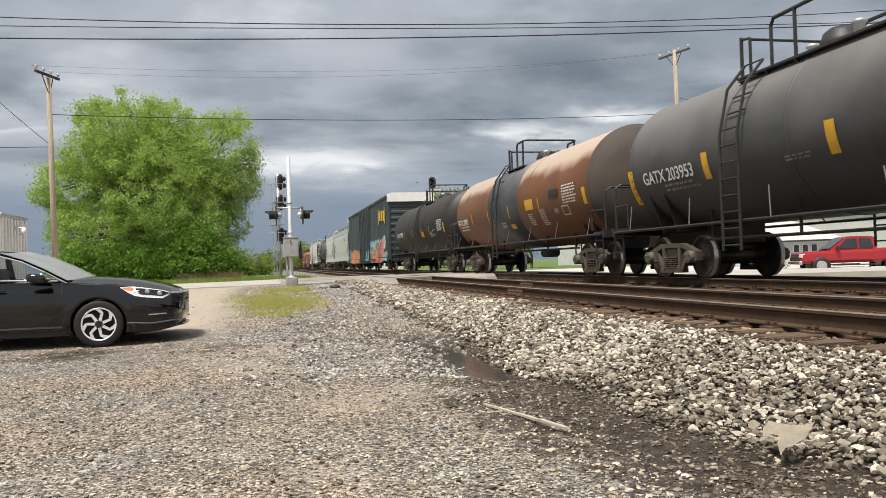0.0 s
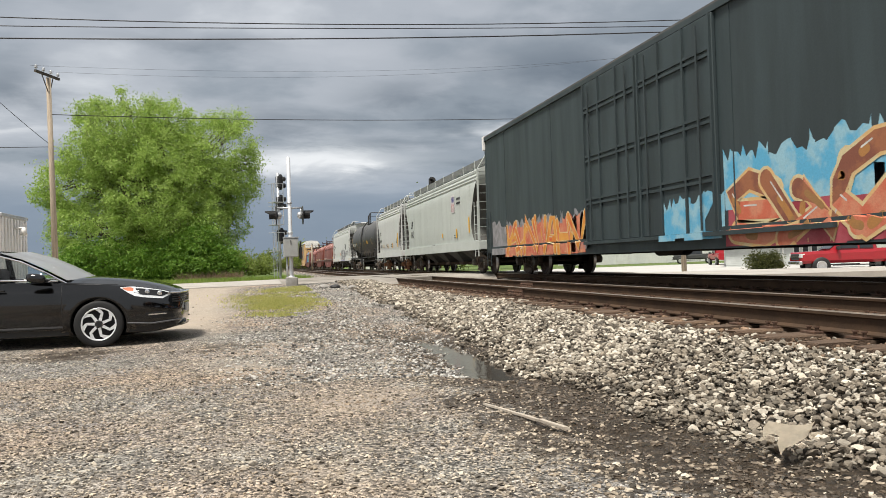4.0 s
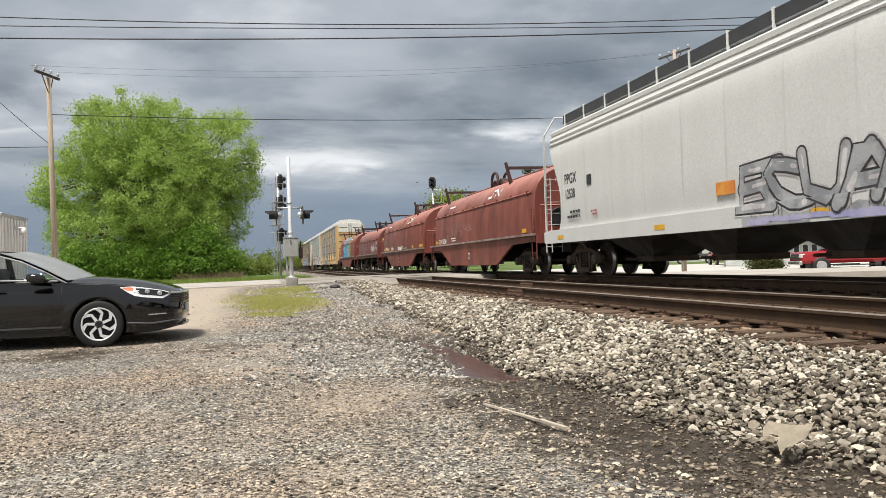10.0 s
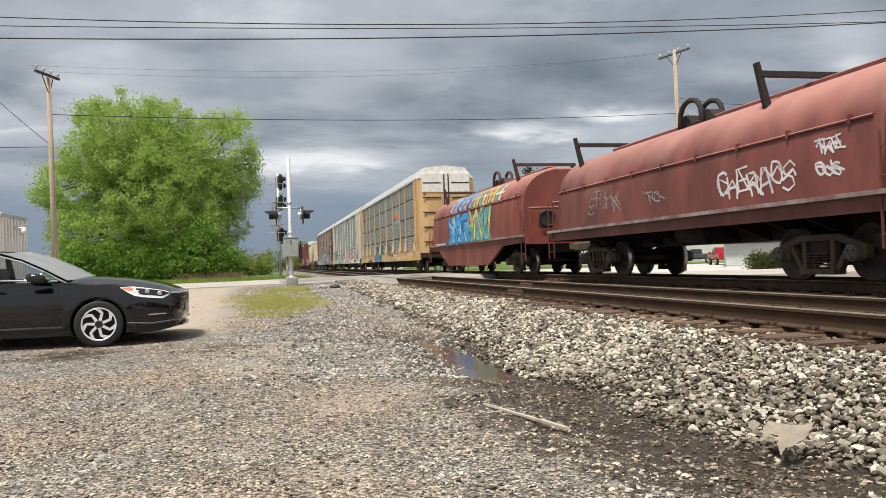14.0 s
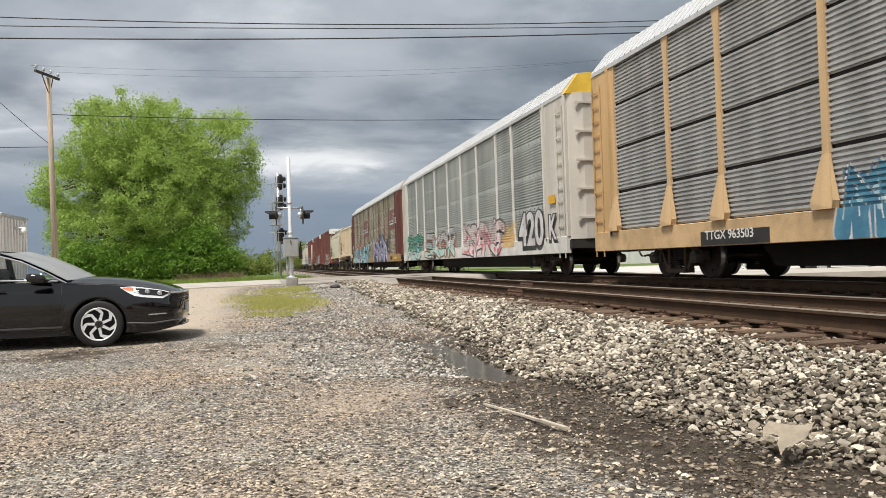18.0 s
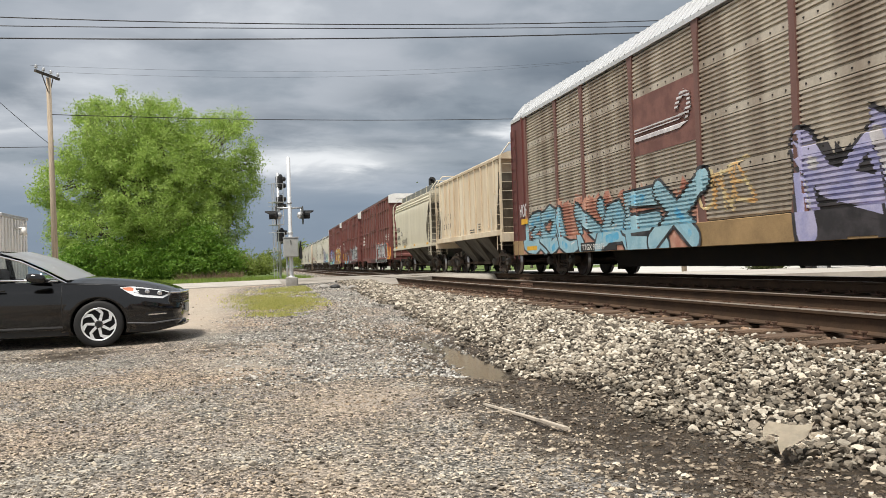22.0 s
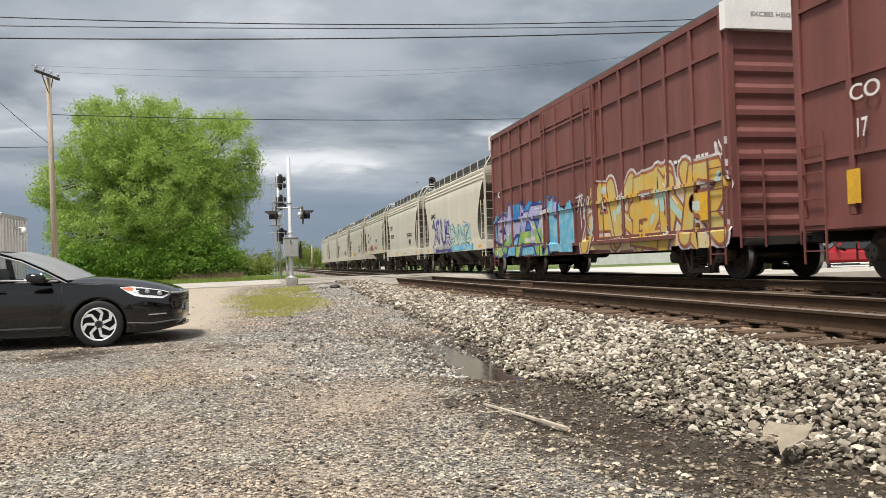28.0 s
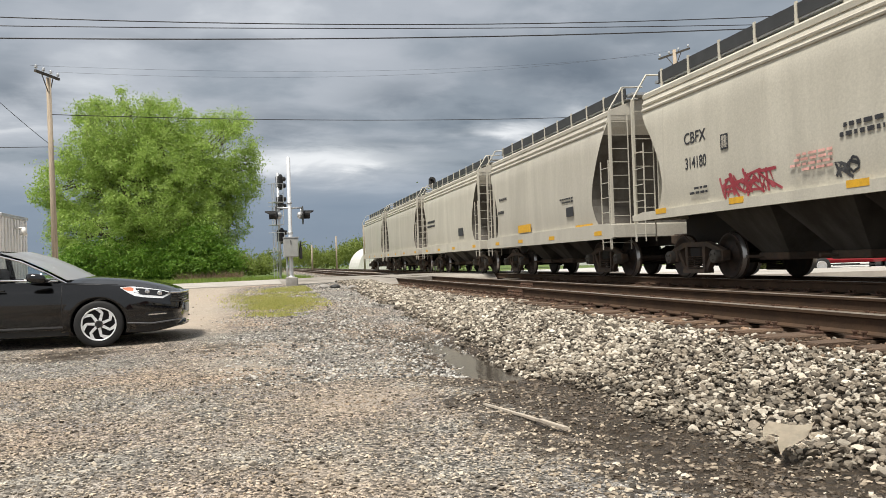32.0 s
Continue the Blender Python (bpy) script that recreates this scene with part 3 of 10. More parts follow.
# standing water in the ditch
bm = bmesh.new()
edge = [(1.6, 6.2), (2.75, 6.2), (2.85, 9.0), (2.8, 12.6), (1.6, 12.6), (1.6, 9.0)]
bm.faces.new([bm.verts.new((x, y, -0.053)) for x, y in edge])
water_mat = bpy.data.materials.new("murky_water")
water_mat.use_nodes = True
wb = water_mat.node_tree.nodes["Principled BSDF"]
wb.inputs["Base Color"].default_value, wb.inputs["Roughness"].default_value, wb.inputs["IOR"].default_value = (0.045, 0.037, 0.030, 1), 0.09, 1.33
wn, wp = water_mat.node_tree.nodes.new("ShaderNodeTexNoise"), water_mat.node_tree.nodes.new("ShaderNodeBump")
wn.inputs["Scale"].default_value, wp.inputs["Strength"].default_value, wp.inputs["Distance"].default_value = 14, 0.14, 0.01
water_mat.node_tree.links.new(wn.outputs[0], wp.inputs["Height"])
water_mat.node_tree.links.new(wp.outputs[0], wb.inputs["Normal"])
tagged(new("water", mesh_of("water", bm, water_mat)), "shallow brown puddle in the muddy ditch", "puddle", kind="structure")

# ---- tracks ----
RAIL_PROFILE = [(-0.070, 0), (0.070, 0), (0.070, 0.012), (0.012, 0.032), (0.010, 0.128), (0.036, 0.140), (0.037, 0.166), (0.030, 0.172), (-0.030, 0.172), (-0.037, 0.166), (-0.036, 0.140), (-0.010, 0.128), (-0.012, 0.032), (-0.070, 0.012)]


def rail_mesh(y0, y1):
    bm = bmesh.new()
    slab(bm, RAIL_PROFILE, "y", y0, y1)
    me = mesh_of("rail", bm, M_RAIL_SIDE)
    me.materials.append(M_RAIL_TOP)
    for p in me.polygons:
        if p.normal.z > 0.3 and p.center.z > 0.15:
            p.material_index = 1
    return me


RAIL_ME = rail_mesh(-30, 420)
TIE_Z = RAIL - 0.172 - 0.018


def tie_mesh(seed):
    random.seed(seed)
    bm = bmesh.new()
    vs = box(bm, -1.32, 1.32, -0.115, 0.115, -0.17, 0.0, 0.012)
    for v in bm.verts:
        v.co += Vector((random.uniform(-0.02, 0.02), random.uniform(-0.008, 0.008), random.uniform(-0.008, 0.004)))
    return mesh_of("tie", bm, M_TIE)


TIES = [tie_mesh(k) for k in range(5)]
bm = bmesh.new()
for sx in (-1, 1):
    cx = sx * 0.7525
    box(bm, cx - 0.17, cx + 0.17, -0.09, 0.09, 0.0, 0.016)
    for px in (-0.105, 0.105):
        for py in (-0.05, 0.05):
            box(bm, cx + px - 0.012, cx + px + 0.012, py - 0.010, py + 0.010, 0.01, 0.055)
            box(bm, cx + px - 0.022, cx + px + 0.022, py - 0.014, py + 0.014, 0.045, 0.06)
PLATE_ME = mesh_of("tie_plate", bm, M_STEEL_RUST)
bm = bmesh.new()
for sx in (-1, 1):
    slab(bm, [(sx * 0.012, 0.03), (sx * 0.05, 0.03), (sx * 0.034, 0.06), (sx * 0.034, 0.115), (sx * 0.038, 0.135), (sx * 0.012, 0.13)], "y", -0.45, 0.45)
    for k in range(6):
        rod(bm, (sx * 0.03, -0.375 + 0.15 * k, 0.085), (sx * 0.065, -0.375 + 0.15 * k, 0.085), 0.022, 6)
JOINT_ME = mesh_of("joint_bar", bm, M_STEEL_RUST)


def track(cx, label, y_lo, y_hi, singles):
    t = thing("railway_track", (cx, 0, TIE_Z), label, "railway track", "two parallel tracks", "structure")
    for sx in (-0.7525, 0.7525):
        r = part("rail", RAIL_ME, None, t, loc=(sx, 0, 0.018))
        for jy in ((14.6, 63.0) if sx < 0 else (18.4, 70.0)):
            if cx < 7:
                part("joint_bar", JOINT_ME, None, r, loc=(0, jy, 0.0))
    y, k = y_lo, 0
    rng = random.Random(int(cx * 10))
    while y < y_hi:
        if k < singles:
            tie = part("tie", TIES[rng.randrange(5)], None, t, loc=(rng.uniform(-0.06, 0.06), y, rng.uniform(-0.01, 0.004)))
            tie.rotation_euler = (0, 0, rng.uniform(-0.02, 0.02))
            part("tie_plate", PLATE_ME, None, t, loc=(0, y, 0))
        y += 0.53 + rng.uniform(-0.05, 0.05)
        k += 1
    return t


track(NEAR_TRACK, "rusty rails on weathered wooden ties in pale ballast", -3.0, 27.6, 60)
track(TRAIN_TRACK, "worn rails on dark ties under the passing train", -3.0, 27.6, 60)

# ---- road over the crossing ----


def road_z(x):
    return float(np.interp(x, (-40, -9, -1, 3.2, 12.3, 17, 60), (0.36, 0.44, 0.50, RAIL - 0.01, RAIL - 0.01, 0.20, -0.08)))


def road_strip(x0, x1, y0, y1, n, name, label, top=0.0, material=M_ROAD, shoulder=0.0):
    bm = bmesh.new()
    rows = []
    for k in range(n + 1):
        x = x0 + (x1 - x0) * k / n
        z = road_z(x) + top
        rows.append([bm.verts.new(p) for p in ((x, y0 - shoulder, z - 0.25), (x, y0, z), (x, y1, z), (x, y1, z - 0.25))])
    for a, b in zip(rows, rows[1:]):
        for j in range(3):
            bm.faces.new((a[j], a[j + 1], b[j + 1], b[j]))
    bm.faces.new(rows[0])
    bm.faces.new(rows[-1][::-1])
    return tagged(new(name, mesh_of(name, bm, material)), label, "road", kind="structure")


R0, R1 = 28.2, 38.5
road_strip(-60, 0.6, R0, R1, 30, "road", "dusty pale grey road rising to the crossing")
road_strip(0.6, NEAR_TRACK - 0.86, R0, R1, 6, "road_5", "stained grey-brown approach to the crossing", 0.0, M_CROSSING, 0.8)
road_strip(NEAR_TRACK - 0.62, NEAR_TRACK + 0.62, R0 + 0.8, R1, 2, "road_1", "dusty crossing panel between the rails", 0.0, M_CROSSING)
road_strip(NEAR_TRACK + 0.86, TRAIN_TRACK - 0.86, R0 + 2.6, R1, 4, "road_2", "dusty road surface between the two tracks", 0.0, M_CROSSING, 0.5)
road_strip(TRAIN_TRACK - 0.62, TRAIN_TRACK + 0.62, R0 + 1.6, R1, 2, "road_3", "dusty crossing panel between the rails", 0.0, M_CROSSING)
road_strip(TRAIN_TRACK + 0.86, 60, R0, R1, 20, "road_4", "dusty pale grey road beyond the tracks")

# ---- train ----
WHEEL_R = 0.457


def wheelset_mesh():
    bm = bmesh.new()
    rod(bm, (-1.02, 0, 0), (1.02, 0, 0), 0.085, 12)
    for sx in (-1, 1):
        prof = [(sx * 0.69, 0.16), (sx * 0.70, 0.37), (sx * 0.685, 0.40), (sx * 0.685, WHEEL_R + 0.026), (sx * 0.715, WHEEL_R + 0.022), (sx * 0.73, WHEEL_R + 0.002), (sx * 0.82, WHEEL_R - 0.004), (sx * 0.825, 0.40), (sx * 0.79, 0.375), (sx * 0.755, 0.20), (sx * 0.83, 0.15), (sx * 0.83, 0.09)]
        lathe(bm, prof, "x", 32)
        # weld marks and a lift hole, so that the turning shows
        for k in range(3):
            a = 2.1 * k + 0.3
            rod(bm, (sx * 0.765, 0.29 * math.cos(a), 0.29 * math.sin(a)), (sx * 0.79, 0.29 * math.cos(a), 0.29 * math.sin(a)), 0.03, 8)
    me = mesh_of("wheelset", bm, M_WHEEL)
    me.materials.append(M_TREAD)
    for p in me.polygons:
        c = p.center
        if 0.72 < abs(c.x) < 0.83 and WHEEL_R - 0.03 < math.hypot(c.y, c.z) and abs(p.normal.x) < 0.6:
            p.material_index = 1
    return me


def sideframe_mesh():
    bm = bmesh.new()
    # built as limbs, so that the window round the springs stays open
    slab(bm, [(-1.08, 0.47), (-1.08, 0.57), (-0.80, 0.66), (-0.46, 0.76), (0.46, 0.76), (0.80, 0.66), (1.08, 0.57), (1.08, 0.47), (0.76, 0.565), (0.42, 0.66), (-0.42, 0.66), (-0.76, 0.565)], "x", -0.06, 0.06)
    for s in (-1, 1):
        slab(bm, [(s * 0.29, 0.68), (s * 0.40, 0.68), (s * 0.37, 0.20), (s * 0.29, 0.20)], "x", -0.065, 0.05)
        slab(bm, [(s * 0.76, 0.60), (s * 0.64, 0.60), (s * 0.32, 0.13), (s * 0.43, 0.13)], "x", -0.055, 0.055)
        slab(bm, [(s * 1.08, 0.57), (s * 1.0, 0.57), (s * 1.0, 0.36), (s * 1.07, 0.38)], "x", -0.08, 0.08)
        slab(bm, [(s * 0.80, 0.60), (s * 0.70, 0.60), (s * 0.68, 0.36), (s * 0.78, 0.36)], "x", -0.08, 0.08)
    slab(bm, [(-0.42, 0.12), (0.42, 0.12), (0.42, 0.21), (-0.42, 0.21)], "x", -0.11, 0.11)
    return mesh_of("sideframe", bm, M_BOGIE)


def spring_mesh():
    bm = bmesh.new()
    for c in (-0.19, 0.0, 0.19):
        for dx in (-0.06, 0.06):
            for k in range(6):
                lathe(bm, [(0.215 + k * 0.045, 0.052), (0.228 + k * 0.045, 0.082), (0.242 + k * 0.045, 0.052)], "z", 10, (dx, c, 0))
    return mesh_of("spring_nest", bm, M_BOGIE)


def cap_mesh():
    bm = bmesh.new()
    lathe(bm, [(-0.12, 0.13), (0.10, 0.13), (0.115, 0.11), (0.12, 0.06)], "x", 16)
    for k in range(3):
        a = 2.09 * k + 0.5
        rod(bm, (-0.11, 0.075 * math.cos(a), 0.075 * math.sin(a)), (-0.15, 0.075 * math.cos(a), 0.075 * math.sin(a)), 0.022, 6)
    return mesh_of("bearing_cap", bm, paint("bearing_cap", (0.11, 0.10, 0.085), 0.7, other=(0.06, 0.05, 0.04), amount=0.7))


bm = bmesh.new()
box(bm, -1.05, 1.05, -0.22, 0.22, 0.42, 0.66, 0.03)
box(bm, -0.35, 0.35, -0.3, 0.3, 0.60, 0.78, 0.02)
for s in (-1, 1):
    rod(bm, (-0.75, s * 0.36, 0.34), (0.75, s * 0.36, 0.34), 0.04, 8)
    box(bm, -0.84, -0.70, s * 0.37 - 0.03, s * 0.37 + 0.03, 0.26, 0.50)
    box(bm, 0.70, 0.84, s * 0.37 - 0.03, s * 0.37 + 0.03, 0.26, 0.50)
BOGIE_ME = mesh_of("bogie", bm, M_UNDER)
WHEELSET_ME, SIDE_ME, SPRING_ME, CAP_ME = wheelset_mesh(), sideframe_mesh(), spring_mesh(), cap_mesh()
WHEELSETS = {-1: [], 1: []}


def rusted(me):
    copy_ = me.copy()
    copy_.materials.clear()
    copy_.materials.append(paint("orange_rust_casting", (0.24, 0.115, 0.058), 0.9, other=(0.11, 0.055, 0.032), amount=0.7, scale=6, bump=0.3))
    return copy_


RUST_SIDE, RUST_SPRING, RUST_CAP = rusted(SIDE_ME), rusted(SPRING_ME), rusted(CAP_ME)


def bogie(car, y, rust=False):
    side_, spring_, cap_ = (RUST_SIDE, RUST_SPRING, RUST_CAP) if rust else (SIDE_ME, SPRING_ME, CAP_ME)
    b = part("bogie", BOGIE_ME, None, car, loc=(0, y, 0))
    for e in (-1, 1):
        w = part("wheelset", WHEELSET_ME, None, b, loc=(0, e * 0.889, WHEEL_R))
        WHEELSETS[e].append(w)
    for sx in (-1, 1):
        part("sideframe", side_, None, b, loc=(sx * 1.0, 0, 0))
        part("spring_nest", spring_, None, b, loc=(sx * 1.0, 0, 0))
        for e in (-1, 1):
            part("bearing_cap", cap_, None, b, loc=(sx * 1.07, e * 0.889, WHEEL_R))
    return b


def coupler(car, y, out):
    bm = bmesh.new()
    box(bm, -0.10, 0.10, min(y, y + out * 0.62), max(y, y + out * 0.62), 0.78, 0.98, 0.02)
    box(bm, -0.17, 0.15, min(y + out * 0.55, y + out * 0.80), max(y + out * 0.55, y + out * 0.80), 0.72, 1.0, 0.04)
    pipe(bm, [(0.35, y, 0.8), (0.32, y + out * 0.3, 0.55), (0.2, y + out * 0.62, 0.5)], 0.025, 6)
    return part("coupler", bm, M_BOGIE, car)


def ladder(bm, x, y, z0, z1, width, along, n=None, r=0.014):
    """Rungs between two stiles; along is 'y' for a ladder on a side, 'x' for one on an end."""
    n = n or max(2, int((z1 - z0) / 0.38))
    d = Vector((0, width, 0)) if along == "y" else Vector((width, 0, 0))
    a = Vector((x, y, z0))
    for p in (a, a + d):
        rod(bm, p, p + Vector((0, 0, z1 - z0)), r * 1.4, 4)
    for k in range(n):
        h = Vector((0, 0, (z1 - z0) * (k + 0.5) / n))
        rod(bm, a + h, a + d + h, r, 4)


def lettering(car, text, y, z, size, material, x=-1.62, name="lettering", squeeze=1.0, bold=0.0):
    """Stencilled characters on the side that faces the lot; y is where the line begins."""
    cu = bpy.data.curves.new("lettering", "FONT")
    cu.body, cu.size, cu.extrude, cu.offset = text, size, 0.0015, bold or 0.011 * size
    tmp = bpy.data.objects.new("lettering_curve", cu)
    scene.collection.objects.link(tmp)
    me = bpy.data.meshes.new_from_object(tmp.evaluated_get(bpy.context.evaluated_depsgraph_get()))
    bpy.data.objects.remove(tmp)
    me.materials.clear()
    me.materials.append(material)
    me.transform(Matrix(((0, 0, -1, 0), (-squeeze, 0, 0, 0), (0, 1, 0, 0), (0, 0, 0, 1))))
    return part(name, me, None, car, loc=(x, y, z))


def end_lettering(car, text, x, y, z, size, material, squeeze=1.0):
    """Characters on the car's leading end."""
    ob = lettering(car, text, 0, 0, size, material, 0, squeeze=squeeze)
    ob.data.transform(Matrix(((0, -1, 0, 0), (1, 0, 0, 0), (0, 0, 1, 0), (0, 0, 0, 1))))
    ob.location = (x, y, z)
    return ob


def plate(car, name, material, y0, y1, z0, z1, x=-1.62, thick=0.006, label=""):
    bm = bmesh.new()
    box(bm, x - thick, x + 0.004, y0, y1, z0, z1)
    return part(name, bm, material, car, label)


def bars(car, y0, y1, z0, z1, rows, material, x=-1.62, seed=0):
    """Small writing too fine to read: plain bars."""
    rng = random.Random(seed)
    bm = bmesh.new()
    h = (z1 - z0) / rows
    for k in range(rows):
        a, b = y0, y0 + (y1 - y0) * rng.uniform(0.65, 1)
        c = b
        while c > a:
            w = rng.uniform(0.06, 0.2)
            box(bm, x - 0.004, x + 0.002, max(a, c - w), c, z1 - (k + 0.75) * h, z1 - (k + 0.25) * h)
            c -= w + 0.05
    return part("small_print", bm, material, car)


def arc(cx, cy, rx, ry, a0, a1, n=6):
    return [(cx + rx * math.cos(radians(a0 + (a1 - a0) * k / n)), cy + ry * math.sin(radians(a0 + (a1 - a0) * k / n))) for k in range(n + 1)]


# sprayed letter skeletons in a unit square, each a few strokes
LETTERS = {
    "A": [[(0.0, 0.0), (0.3, 0.95), (0.62, 0.98), (0.98, 0.0)], [(0.2, 0.36), (0.8, 0.36)]],
    "C": [arc(0.55, 0.5, 0.45, 0.47, 50, 310, 9)],
    "E": [[(0.95, 0.98), (0.12, 0.94), (0.10, 0.05), (0.98, 0.0)], [(0.1, 0.5), (0.78, 0.53)]],
    "H": [[(0.1, 1.0), (0.12, 0.0)], [(0.9, 1.0), (0.86, 0.0)], [(0.1, 0.5), (0.9, 0.52)]],
    "K": [[(0.12, 0.0), (0.10, 1.0)], [(0.95, 1.0), (0.2, 0.5), (0.98, 0.0)]],
    "L": [[(0.12, 1.0), (0.1, 0.06), (0.95, 0.04)]],
    "M": [[(0.0, 0.0), (0.12, 0.98), (0.5, 0.45), (0.86, 1.0), (1.0, 0.0)]],
    "N": [[(0.05, 0.0), (0.1, 0.98), (0.88, 0.03), (0.95, 1.0)]],
    "O": [arc(0.5, 0.5, 0.42, 0.46, 20, 380, 12)],
    "R": [[(0.1, 0.0), (0.1, 0.98), (0.7, 0.98), (0.92, 0.75), (0.7, 0.5), (0.15, 0.48)], [(0.45, 0.5), (1.0, 0.0)]],
    "S": [[(0.92, 0.84), (0.55, 1.0), (0.12, 0.82), (0.25, 0.56), (0.78, 0.44), (0.9, 0.18), (0.5, 0.0), (0.06, 0.14)]],
    "T": [[(0.0, 0.94), (1.0, 0.97)], [(0.52, 0.95), (0.48, 0.0)]],
    "U": [[(0.08, 1.0), (0.14, 0.18), (0.5, 0.0), (0.86, 0.18), (0.94, 1.0)]],
    "V": [[(0.04, 1.0), (0.5, 0.0), (0.96, 1.0)]],
    "W": [[(0.0, 1.0), (0.25, 0.02), (0.5, 0.72), (0.75, 0.02), (1.0, 1.0)]],
    "X": [[(0.05, 1.0), (0.95, 0.0)], [(0.95, 1.0), (0.05, 0.0)]],
    "Z": [[(0.05, 0.95), (0.95, 0.97), (0.08, 0.05), (0.96, 0.03)]],
}


def ribbon(bm, pts, t, x):
    """A flat rounded stroke along the points on the plane x."""
    pts = [Vector(p) for p in pts]
    a, b = [], []
    for k, p in enumerate(pts):
        d = (pts[min(k + 1, len(pts) - 1)] - pts[max(k - 1, 0)]).normalized()
        n = Vector((-d.y, d.x)) * t
        a.append(bm.verts.new((x, p.x + n.x, p.y + n.y)))
        b.append(bm.verts.new((x, p.x - n.x, p.y - n.y)))
    for k in range(len(pts) - 1):
        bm.faces.new((a[k], a[k + 1], b[k + 1], b[k]))
    for k, s in ((0, -1), (len(pts) - 1, 1)):
        d = (pts[1] - pts[0] if k == 0 else pts[-1] - pts[-2]).normalized()
        n = Vector((-d.y, d.x))
        fan = [bm.verts.new((x, *(pts[k] + (n * math.cos(q) + d * s * math.sin(q)) * t))) for q in (0.55, 1.05, 1.57, 2.1, 2.6)]
        bm.faces.new([a[k]] + fan + [b[k]])


def sprayed(bm, material, car, low=None, below=0.0):
    """Lays a sprayed layer on the car; faces under the height `below` take the second colour."""
    if not bm.faces:
        bm.free()
        return None
    conform(bm, car)
    me = mesh_of("graffiti", bm, material)
    if low is not None:
        me.materials.append(low)
        for p in me.polygons:
            p.material_index = int(p.center.z + 0.10 * math.sin(4.1 * p.center.y) < below)
    return tagged(part("graffiti", me, None, car), kind="stuff")


def splash(bm, rng, ya, yb, za, zb, off, spikes=9):
    """One ragged burst of colour with a torn upper edge."""
    top = [(yb - (yb - ya) * k / spikes + rng.uniform(-0.04, 0.04), zb - (zb - za) * rng.uniform(0.0, 0.42) ** 1.3) for k in range(spikes + 1)]
    bm.faces.new([bm.verts.new((off, y, z)) for y, z in [(ya, za)] + top[::-1] + [(yb, za)]])


def graffiti(car, y0, y1, z0, z1, word, fill, outline, seed, ground=None, second=None, low=None, halo=None, weight=0.15, crest=0.0):
    """A sprayed piece: tight leaning letters with an outline, a second tone inside, colour behind and drips below.
    low: colour of the lower half; halo: thin light line round it all; crest: how far the colour behind rises above."""
    rng = random.Random(seed)
    rim, edge, body, tone, back, shine = (bmesh.new() for _ in range(6))
    h, n = z1 - z0, len(word)
    w = (y1 - y0) / n
    t = 0.84 * weight * min(h * 0.9, w * 1.5)
    if ground is not None:
        for k in range(n * 2):
            ya = y0 + (y1 - y0) * (k / (n * 2)) - 0.12
            splash(back, rng, ya, ya + w * 0.5 + 0.3, z0 - h * rng.uniform(0.0, 0.05), z1 + h * (crest + rng.uniform(-0.10, 0.05)), 0.0002 * k, 5)
    layer = 0
    for k, ch in enumerate(word):
        lean, wide, rise, tall = rng.uniform(-0.35, 0.25), rng.uniform(1.12, 1.40), rng.uniform(-0.06, 0.05), rng.uniform(0.88, 1.12)
        strokes = list(LETTERS[ch])
        if rng.random() < 0.5:
            strokes.append([(rng.uniform(-0.1, 1.1), rng.uniform(0.7, 1.12)), (rng.uniform(0.2, 0.8), rng.uniform(0.35, 0.65)), (rng.uniform(-0.1, 1.1), rng.uniform(-0.05, 0.25))])
        for line in strokes:
            line = [(u + rng.uniform(-0.09, 0.09), v + rng.uniform(-0.06, 0.06)) for u, v in line]
            pts = [(y1 - w * (k + 0.5 + (u - 0.5 + lean * (v - 0.5)) * wide), z0 + h * (rise + 0.08 + 0.84 * v * tall)) for u, v in line]
            layer += 1
            d = 0.0028 * k + 0.00006 * layer
            if halo is not None:
                ribbon(rim, pts, t * 1.66, 0.0025 + d * 0.05)
            ribbon(edge, pts, t * 1.36, 0.0035 + d)
            ribbon(body, pts, t, 0.0049 + d)
            for j in range(len(pts) - 1):
                p, q = Vector(pts[j]), Vector(pts[j + 1])
                if rng.random() < 0.55 and (q - p).length > 0.25:
                    a, b = sorted((rng.uniform(0.05, 0.6), rng.uniform(0.4, 0.95)))
                    side = Vector((rng.uniform(-0.4, 0.4), rng.uniform(-0.5, 0.1))) * t
                    ribbon(tone, [p.lerp(q, a) + side, p.lerp(q, (a + b) / 2) + side * 1.2, p.lerp(q, b) + side * 0.6], t * rng.uniform(0.30, 0.52), 0.0059 + d)
                if rng.random() < 0.22 and (q - p).length > 0.2:
                    ribbon(shine, [p.lerp(q, 0.15) + Vector((0, t * 0.5)), p.lerp(q, 0.5) + Vector((0, t * 0.5))], t * 0.09, 0.0066 + d)
    for k in range(n * 3):
        cy, ln = rng.uniform(y0, y1), min(h * rng.uniform(0.06, 0.2), max(0.02, z0 - 0.68))
        edge.faces.new([edge.verts.new((0.003, cy + dy, z)) for dy, z in ((-0.012, z0 + 0.05), (0.012, z0 + 0.05), (0.006, z0 - ln), (-0.006, z0 - ln))])
    mid = z0 + h * 0.42
    sprayed(back, ground, car)
    sprayed(rim, halo, car)
    sprayed(edge, outline, car)
    sprayed(body, fill, car, low, mid)
    sprayed(tone, second or outline, car)
    sprayed(shine, S_GLEAM, car)


